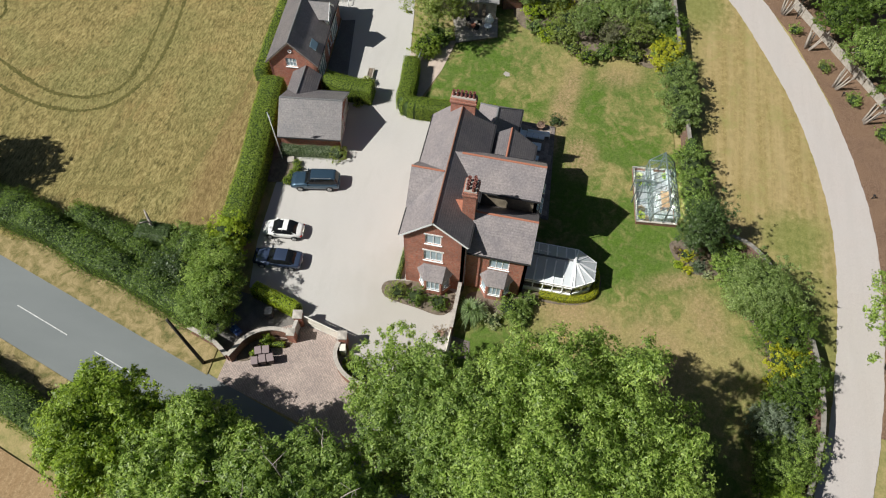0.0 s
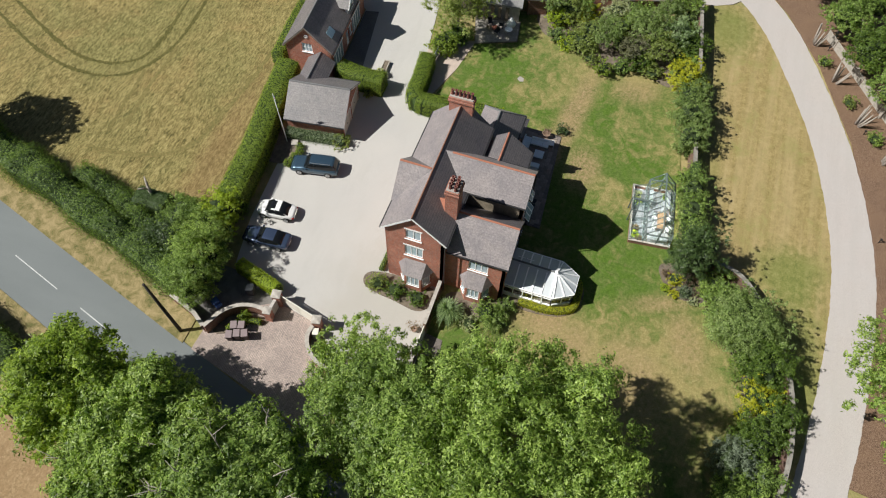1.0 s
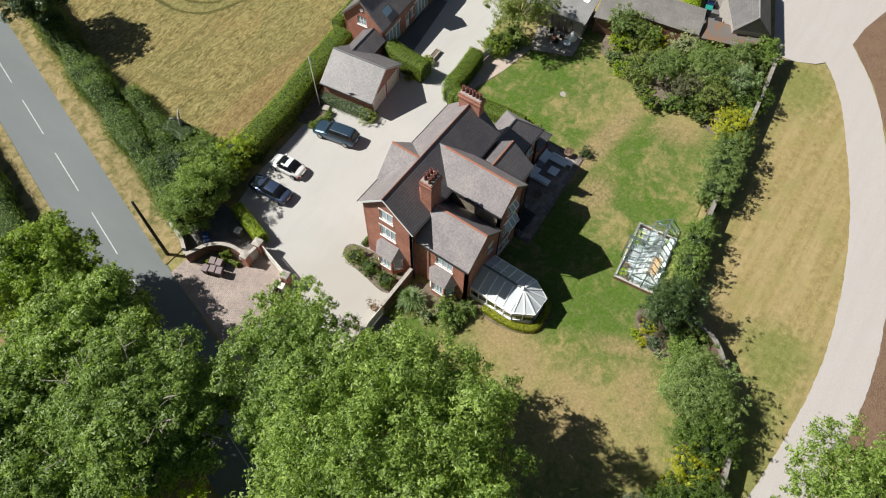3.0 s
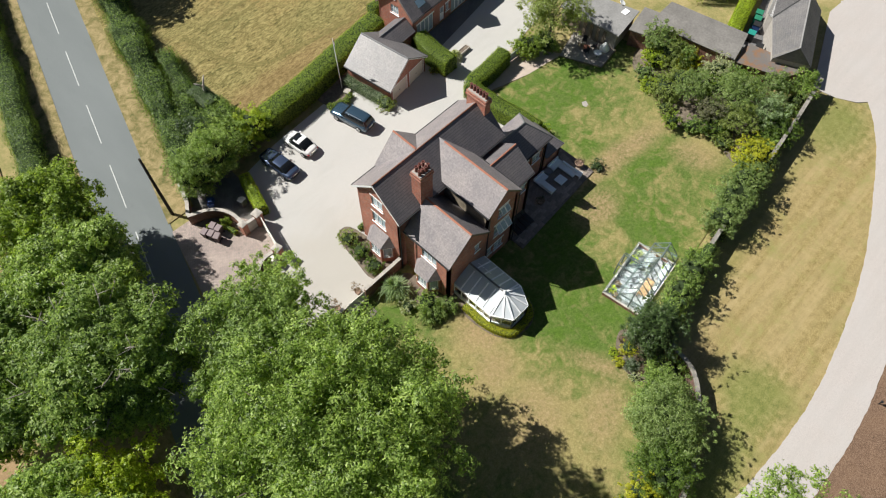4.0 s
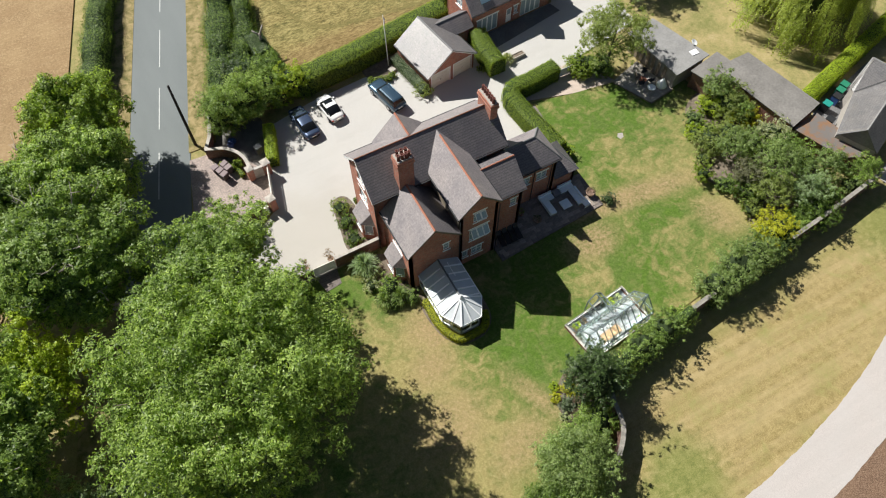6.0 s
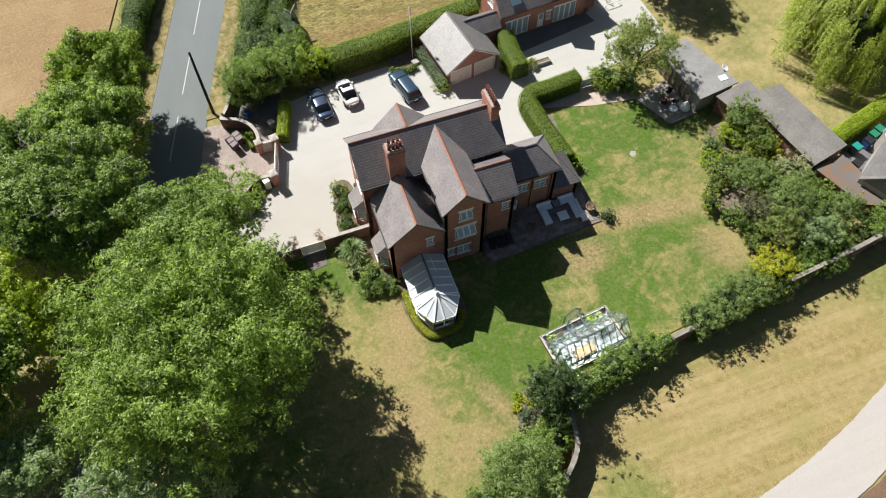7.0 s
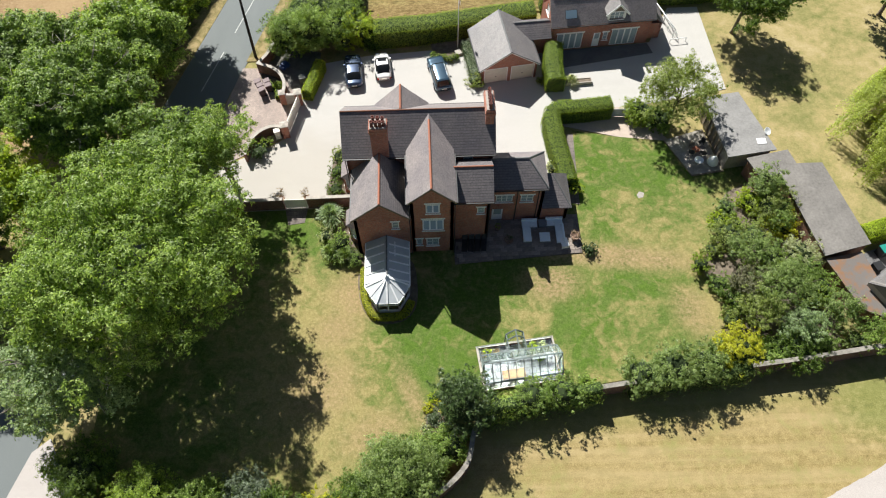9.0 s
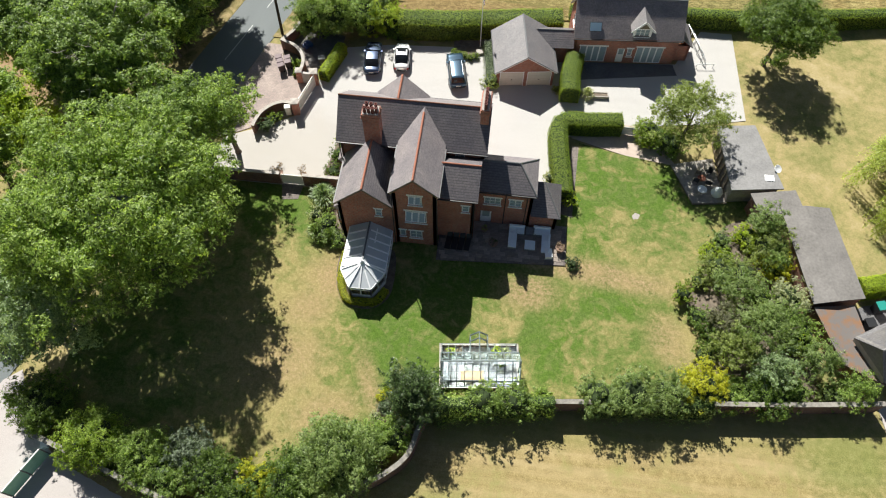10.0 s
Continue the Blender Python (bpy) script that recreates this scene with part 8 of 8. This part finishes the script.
for i in range(2):
    for j in range(3 - i):
        q = Vector((-10.15, 13.05, 0)) + Matrix.Rotation(radians(24), 3, "Z") @ Vector((-0.42 + i * 0.84 + 0.06 * (j % 2), -0.68 + j * 0.68 + 0.3 * i, 0))
        c = thing("wheeled_bin", "dark wheeled bin with mauve-brown lid on paving", "bin", pose(q.x, q.y, 0.012, 0, 0, 24 + rng.uniform(-11, 11)), "wheeled bins")
        part("body", loft(bmesh.new(), [[(-0.26, -0.21, 0.06), (0.26, -0.21, 0.06), (0.26, 0.21, 0.06), (-0.26, 0.21, 0.06)], [(-0.36, -0.29, 1.0), (0.36, -0.29, 1.0), (0.36, 0.29, 1.0), (-0.36, 0.29, 1.0)]]), M["bin_brown"], c)
        part("lid", loft(bmesh.new(), [[(-0.38, -0.31, 1.0), (0.38, -0.31, 1.0), (0.38, 0.31, 1.0), (-0.38, 0.31, 1.0)], [(-0.36, -0.29, 1.04), (0.3, -0.27, 1.1), (0.3, 0.27, 1.1), (-0.36, 0.29, 1.04)]]), lid_mat, c, "mauve-brown lid")
        for sy in (-0.24, 0.24):
            bm = bmesh.new()
            turned(bm, [(0.06, -0.03), (0.1, -0.03), (0.1, 0.03), (0.06, 0.03)], 12)
            o = part("wheel", bm, M["tyre"], c)
            o.matrix_local = pose(0.26, sy, 0.1, 90, 0, 0)
# made-up block; the dark object here is most likely a parked car
solid("parked_mower", boxes((-0.5, 0.5, -0.3, 0.3, 0.15, 0.55), (-0.3, 0.15, -0.25, 0.25, 0.55, 0.8), (0.2, 0.55, -0.35, 0.35, 0.0, 0.3)), M["bin_blue"], "small dark blue stand-in for a likely car in the shaded yard", "machine", bevel=0.06, at=pose(-8.2, 16.3, 0.0, 0, 0, 60))
solid("grey_locker", boxes((-0.32, 0.32, -0.28, 0.28, 0, 0.95), (-0.36, 0.36, -0.32, 0.32, 0.95, 1.02)), M["lead"], "grey metal locker beside the lime hedge", "locker", bevel=0.02, at=pose(-6.0, 13.9, 0.0, 0, 0, 15))
sheet("bin_yard", [(-8.3, 20.0), (-10.9, 16.3), (-10.2, 15.2), (-8.9, 14.1), (-8.1, 12.6), (-6.6, 11.2), (-4.9, 12.3), (-4.4, 14.8), (-4.2, 18.5)], 0.008, plain("grey_yard", (0.17, 0.16, 0.15), 0.95, vary=0.3, scale=1.2, bump=0.3), "grey surfaced yard behind the entrance wall", "yard")


def potted(x, y, r, h, leaf, label, ph=0.45, pr=0.28, name="potted_plant", std=False, z=0.0):
    t = thing(name, label, "potted plant", pose(x, y, z))
    bm = bmesh.new()
    turned(bm, [(pr * 0.65, 0), (pr * 0.95, ph * 0.8), (pr * 1.1, ph * 0.85), (pr * 1.1, ph), (pr * 0.95, ph), (pr * 0.9, ph * 0.85), (0.0, ph * 0.84)], 18)
    part("pot", bm, M["terra_pot"], t, "round clay pot", True)
    cz = ph + h * (0.72 if std else 0.45)
    if std:
        bm = bmesh.new()
        tube(bm, [(0, 0, ph * 0.8), (0, 0, cz)], [0.03, 0.02], 6)
        part("stem", bm, M["bark"], t)
    c, rr = clumps(r, r, h * (0.3 if std else 0.5), cz, 14, r * 0.4, -0.8)
    p, nn = foliage(c, rr, 320)
    o = new("leaves", leaf_mesh("leaves", p, nn, 0.055, M[leaf]))
    o.parent = t
    return t


potted(-4.6, -1.75, 0.5, 1.2, "leaf_pink", "small standard tree with sparse leaves in a pot", std=True)
potted(-7.1, -1.75, 0.5, 1.2, "leaf_pink", "small standard tree with sparse leaves in a pot", std=True)
potted(15.2, -7.5, 0.35, 0.5, "leaf_dark", "dark plant in a round pot on the patio", 0.5, 0.42, z=0.14)
potted(21.6, -7.4, 0.5, 0.8, "leaf_pink", "flowering plant in a large stone pot", 0.6, 0.42, z=0.14)
potted(14.2, -6.1, 0.3, 0.6, "leaf_hedge", "green plant in a pot by the wall", z=0.14)
tr = thing("trough_planter", "low brick trough planter with spiky plant", "planter", pose(24.7, 12.7, 0, 0, 0, 4))
part("trough", boxes((-1.5, 1.5, -0.35, -0.25, 0, 0.4), (-1.5, 1.5, 0.25, 0.35, 0, 0.4), (-1.5, -1.4, -0.25, 0.25, 0, 0.4), (1.4, 1.5, -0.25, 0.25, 0, 0.4)), M["stone"], tr, "stone trough")
part("soil", boxes((-1.4, 1.4, -0.25, 0.25, 0.02, 0.33)), M["soil"], tr)
sword_plant(23.9, 12.7, 0.95, 1.2, 170, "leaf_bloom", "spiky pale yellow-green plant in the trough")

# ---- patio furniture ----
def sofa(at, runs, label):
    """An outdoor corner sofa: rattan base and back, a cushion for each seat."""
    t = thing("outdoor_sofa", label, "sofa", at, "patio seating")
    for x0, x1, y0, y1, back in runs:
        part("base", boxes((x0, x1, y0, y1, 0.05, 0.3)), M["rattan"], t, "grey rattan base", bevel=0.02)
        b = 0.16
        br = {"n": (x0, x1, y1 - b, y1), "w": (x0, x0 + b, y0, y1), "e": (x1 - b, x1, y0, y1)}[back]
        part("backrest", boxes((*br, 0.302, 0.72)), M["cushion"], t, "pale blue back cushion", bevel=0.05)
        sx0, sx1, sy0, sy1 = x0 + (b if back == "w" else 0), x1 - (b if back == "e" else 0), y0, y1 - (b if back == "n" else 0)
        n = max(1, round(max(sx1 - sx0, sy1 - sy0) / 0.75))
        for i in range(n):
            if sx1 - sx0 > sy1 - sy0:
                q = (sx0 + (sx1 - sx0) * i / n + 0.01, sx0 + (sx1 - sx0) * (i + 1) / n - 0.01, sy0, sy1)
            else:
                q = (sx0, sx1, sy0 + (sy1 - sy0) * i / n + 0.01, sy0 + (sy1 - sy0) * (i + 1) / n - 0.01)
            part("seat_cushion", boxes((*q, 0.302, 0.45)), M["cushion"], t, "pale blue seat cushion", bevel=0.04)
    return t


sofa(pose(0, 0, 0.14), [(16.6, 18.1, -6.15, -5.35, "n"), (16.6, 17.4, -7.75, -6.17, "w")], "pale blue cushioned corner sofa on the patio")
sofa(pose(0, 0, 0.14), [(18.95, 20.6, -6.05, -5.25, "n"), (19.8, 20.6, -8.0, -6.07, "e")], "pale blue cushioned corner sofa with a throw")
t = thing("coffee_table", "low pale square patio table", "table", pose(18.7, -7.3, 0.14))
part("tabletop", boxes((-0.5, 0.5, -0.5, 0.5, 0.32, 0.4)), M["cushion"], t, bevel=0.02)
part("base", boxes((-0.45, 0.45, -0.45, 0.45, 0.03, 0.32)), M["rattan"], t)
t = thing("side_table", "dark square side table between sofas", "table", pose(18.65, -5.7, 0.14))
part("tabletop", boxes((-0.4, 0.4, -0.35, 0.35, 0.4, 0.45)), M["rattan"], t)
part("base", boxes((-0.36, 0.36, -0.3, 0.3, 0.0, 0.4)), M["rattan"], t)
solid("throw", boxes((-0.35, 0.35, -0.45, 0.45, 0, 0.04), (-0.35, 0.35, -0.5, -0.45, -0.4, 0.04)), M["white"], "pale crumpled throw draped over the sofa end", "throw", bevel=0.015, at=pose(20.5, -8.0, 0.6, 0, 0, 8))
for i in range(4):
    t = thing("stacked_lounger", "dark folding lounger standing in the shade", "lounger", pose(10.9 + i * 0.62, -7.75, 0.14, 0, 0, -6), "dark loungers")
    part("bed", boxes((-0.26, 0.26, -0.85, 0.85, 0.3, 0.36)), M["black"], t, bevel=0.02)
    bm = bmesh.new()
    beam(bm, (0, 0.5, 0.36), (0, 0.95, 0.95), 0.5, 0.05)
    part("backrest", bm, M["black"], t)
    for sx in (-1, 1):
        for y in (-0.7, 0.6):
            part("leg", boxes((sx * 0.22 - 0.02, sx * 0.22 + 0.02, y - 0.02, y + 0.02, 0, 0.3)), M["lead"], t)
solid("garden_cover", prism(bmesh.new(), [(0, 0, 0), (0.5, 0.1, 0), (0.7, 0.6, 0), (0.2, 0.8, 0), (-0.1, 0.4, 0)], (0, 0, 0.015)), M["render"], "pale stone cover flush in the lawn", "cover", at=pose(28.7, -2.9, 0.03))

# ---- deck furniture ----
dz = 0.25
for x, y, c in ((35.3, 3.2, "timber"), (36.2, 2.0, "black"), (35.0, 2.2, "black"), (36.3, 3.4, "black")):
    t = thing("deck_chair", "low outdoor chair on the timber deck", "chair", pose(x, y, dz, 0, 0, rng.uniform(0, 360)), "deck chairs")
    part("seat", boxes((-0.26, 0.26, -0.26, 0.26, 0.38, 0.43)), M[c], t)
    part("backrest", boxes((-0.26, 0.26, 0.22, 0.27, 0.43, 0.85)), M[c], t)
    for sx in (-1, 1):
        for sy in (-1, 1):
            part("leg", boxes((sx * 0.22 - 0.02, sx * 0.22 + 0.02, sy * 0.22 - 0.02, sy * 0.22 + 0.02, 0, 0.38)), M[c], t)
t = thing("deck_table", "round pale table on the timber deck", "table", pose(35.4, 0.9, dz))
bm = bmesh.new()
turned(bm, [(0.45, 0.68), (0.47, 0.7), (0.47, 0.73), (0.45, 0.74)], 24)
part("tabletop", bm, M["white"], t, "", True)
bm = bmesh.new()
tube(bm, [(0, 0, 0), (0, 0, 0.68)], [0.06, 0.05], 8)
part("leg", bm, M["lead"], t)
bm = bmesh.new()
turned(bm, [(0.55, 0.0), (0.6, 0.25), (0.42, 0.6), (0.2, 0.95), (0.05, 1.15), (0.0, 1.16)], 14)
for v in bm.verts:
    v.co += Vector((noise.noise(v.co * 3), noise.noise(v.co * 3 + Vector((5, 0, 0))), 0)) * 0.12
solid("covered_parasol", bm, M["white"], "white fabric covered bundle on the deck", "cover", smooth=True, at=pose(37.0, 1.0, dz))
t = thing("fire_pit", "rusty orange bowl on the timber deck", "fire pit", pose(35.6, 2.6, dz))
bm = bmesh.new()
turned(bm, [(0.12, 0), (0.3, 0.12), (0.42, 0.3), (0.38, 0.31), (0.25, 0.15), (0.0, 0.1)], 18)
part("bowl", bm, M["ridge"], t, "", True)
# things in the bin yard by the slate barn
for x, y, mt, lab in ((53.4, -9.4, "bin_green", "green plastic water butt"), (50.7, -10.2, "black", "black wheeled bin with turquoise lid"), (54.4, -9.0, "bin_green", "green plastic tank"), (52.4, -9.9, "bin_blue", "blue plastic barrel"), (49.4, -12.0, "black", "black wheeled bin")):
    t = thing("yard_bin", lab + " in the barn yard", "bin", pose(x, y, 0, 0, 0, 15), "yard bins")
    part("body", boxes((-0.4, 0.4, -0.4, 0.4, 0, 1.1)), M[mt], t, bevel=0.05)
    part("lid", boxes((-0.43, 0.43, -0.43, 0.43, 1.1, 1.18)), M["turquoise"] if mt == "black" and x > 50 else M["bin_green"] if mt == "bin_green" else M["black"], t, "plastic lid", bevel=0.03)
for x, y in ((19.8, -42.2), (46.2, -36.0), (34.0, -40.4)):
    t = thing("drive_light", "small dark bollard light in bark mulch", "light", pose(x, y, 0.03), "drive lights")
    bm = bmesh.new()
    tube(bm, [(0, 0, 0), (0, 0, 0.5)], [0.05, 0.05], 8)
    part("post", bm, M["black"], t)
    part("head", boxes((-0.1, 0.1, -0.1, 0.1, 0.5, 0.62)), M["black"], t, bevel=0.02)
# a bleached dead trunk above the hedge
t = thing("dead_tree", "bleached dead tree stub above the hedge", "dead tree", pose(-0.3, 27.3, 0))
for a, b, r in (((0, 0, 0), (0.1, 0, 3.0), 0.3), ((0.1, 0, 2.8), (0.8, 0.6, 3.5), 0.14), ((0.1, 0, 2.7), (-0.6, 0.5, 3.3), 0.12)):
    bm = bmesh.new()
    tube(bm, [a, Vector(a).lerp(Vector(b), 0.6), b], [r, r * 0.8, r * 0.35], 8)
    part("stub", bm, M["bark_pale"], t, "", True)
hedge([(-0.6, 25.4), (-0.8, 28.5)], 2.2, 2.2, "leaf_dark", "dark shrub round a dead trunk", smooth=2, wild=0.3)

# pale garden gate in the hedge gap
t = thing("garden_gate", "pale grey-blue boarded gate in a hedge gap", "gate", pose(27.5, 7.75, 0.02, 0, 0, -2))
gate_grey = plain("grey_blue_gate_paint", (0.40, 0.44, 0.46), 0.6, vary=0.12)
for i in range(11):
    part("board", boxes((0.06 + i * 0.155, 0.2 + i * 0.155, -0.02, 0.02, 0.06, 1.2)), gate_grey, t)
for z in (0.25, 1.0):
    part("rail", boxes((0.06, 1.76, 0.022, 0.06, z, z + 0.1)), gate_grey, t)
for x in (-0.06, 1.78):
    part("post", boxes((x, x + 0.11, -0.055, 0.055, 0, 1.35)), M["timber_pale"], t, "timber gate post")
# white tubular frame beside the annexe
t = thing("metal_frame", "white tubular metal frame leaning beside the annexe lean-to", "frame", pose(0, 0, 0))
a0, a1 = Vector((35.3, 24.0, 0)), Vector((36.7, 19.3, 0))
for off, z in ((0.0, 1.15), (0.75, 0.35)):
    bm = bmesh.new()
    tube(bm, [a0 + Vector((off, 0, z)), a1 + Vector((off * 0.6, 0, z))], [0.05, 0.05], 8)
    part("rail", bm, M["white"], t, "", True)
for i in range(5):
    p = a0.lerp(a1, i / 4)
    bm = bmesh.new()
    tube(bm, [p + Vector((-0.05, 0, 0)), p + Vector((0, 0, 1.15)), p + Vector((0.7 - 0.07 * i, 0, 0.35)), p + Vector((0.75 - 0.07 * i, 0, 0))], [0.045] * 4, 8)
    part("hoop", bm, M["white"], t, "", True)
t = thing("low_rail", "low white tubular rail on the gravel", "rail", pose(36.1, 18.4, 0, 0, 0, 6))
for x in (0.0, 1.9):
    bm = bmesh.new()
    tube(bm, [(x, 0, 0), (x, 0, 0.55)], [0.04, 0.04], 8)
    part("upright", bm, M["white"], t, "", True)
bm = bmesh.new()
tube(bm, [(0, 0, 0.55), (1.9, 0, 0.55)], [0.04, 0.04], 8)
part("top_bar", bm, M["white"], t, "", True)

# patio flags, laid one by one in broken courses
patio_ob = bpy.data.objects["patio"]
flag_meshes = []
for w in (0.58, 0.86):
    bm = bmesh.new()
    box(bm, -w / 2, w / 2, -0.21, 0.21, 0, 0.03)
    bmesh.ops.bevel(bm, geom=[e for e in bm.edges if min(v.co.z for v in e.verts) > 0.02], offset=0.008, segments=1, affect="EDGES")
    flag_meshes.append(mesh_of("flagstone", bm, M["flagstone"]))
for row in range(11):
    y = -4.95 - row * 0.435
    x = 10.1 + (row % 3) * 0.21
    while x < 21.8:
        k = 1 if rng.random() < 0.4 else 0
        w = (0.58, 0.86)[k]
        if x + w < 22.1 and y - 0.22 > -9.75 + (x - 9.9) * 0.065:
            o = new("flagstone", flag_meshes[k])
            o.parent = patio_ob
            o.matrix_world = pose(x + w / 2, y, 0.142 + rng.uniform(0, 0.008), 0, 0, rng.uniform(-0.6, 0.6))
        x += w + 0.018
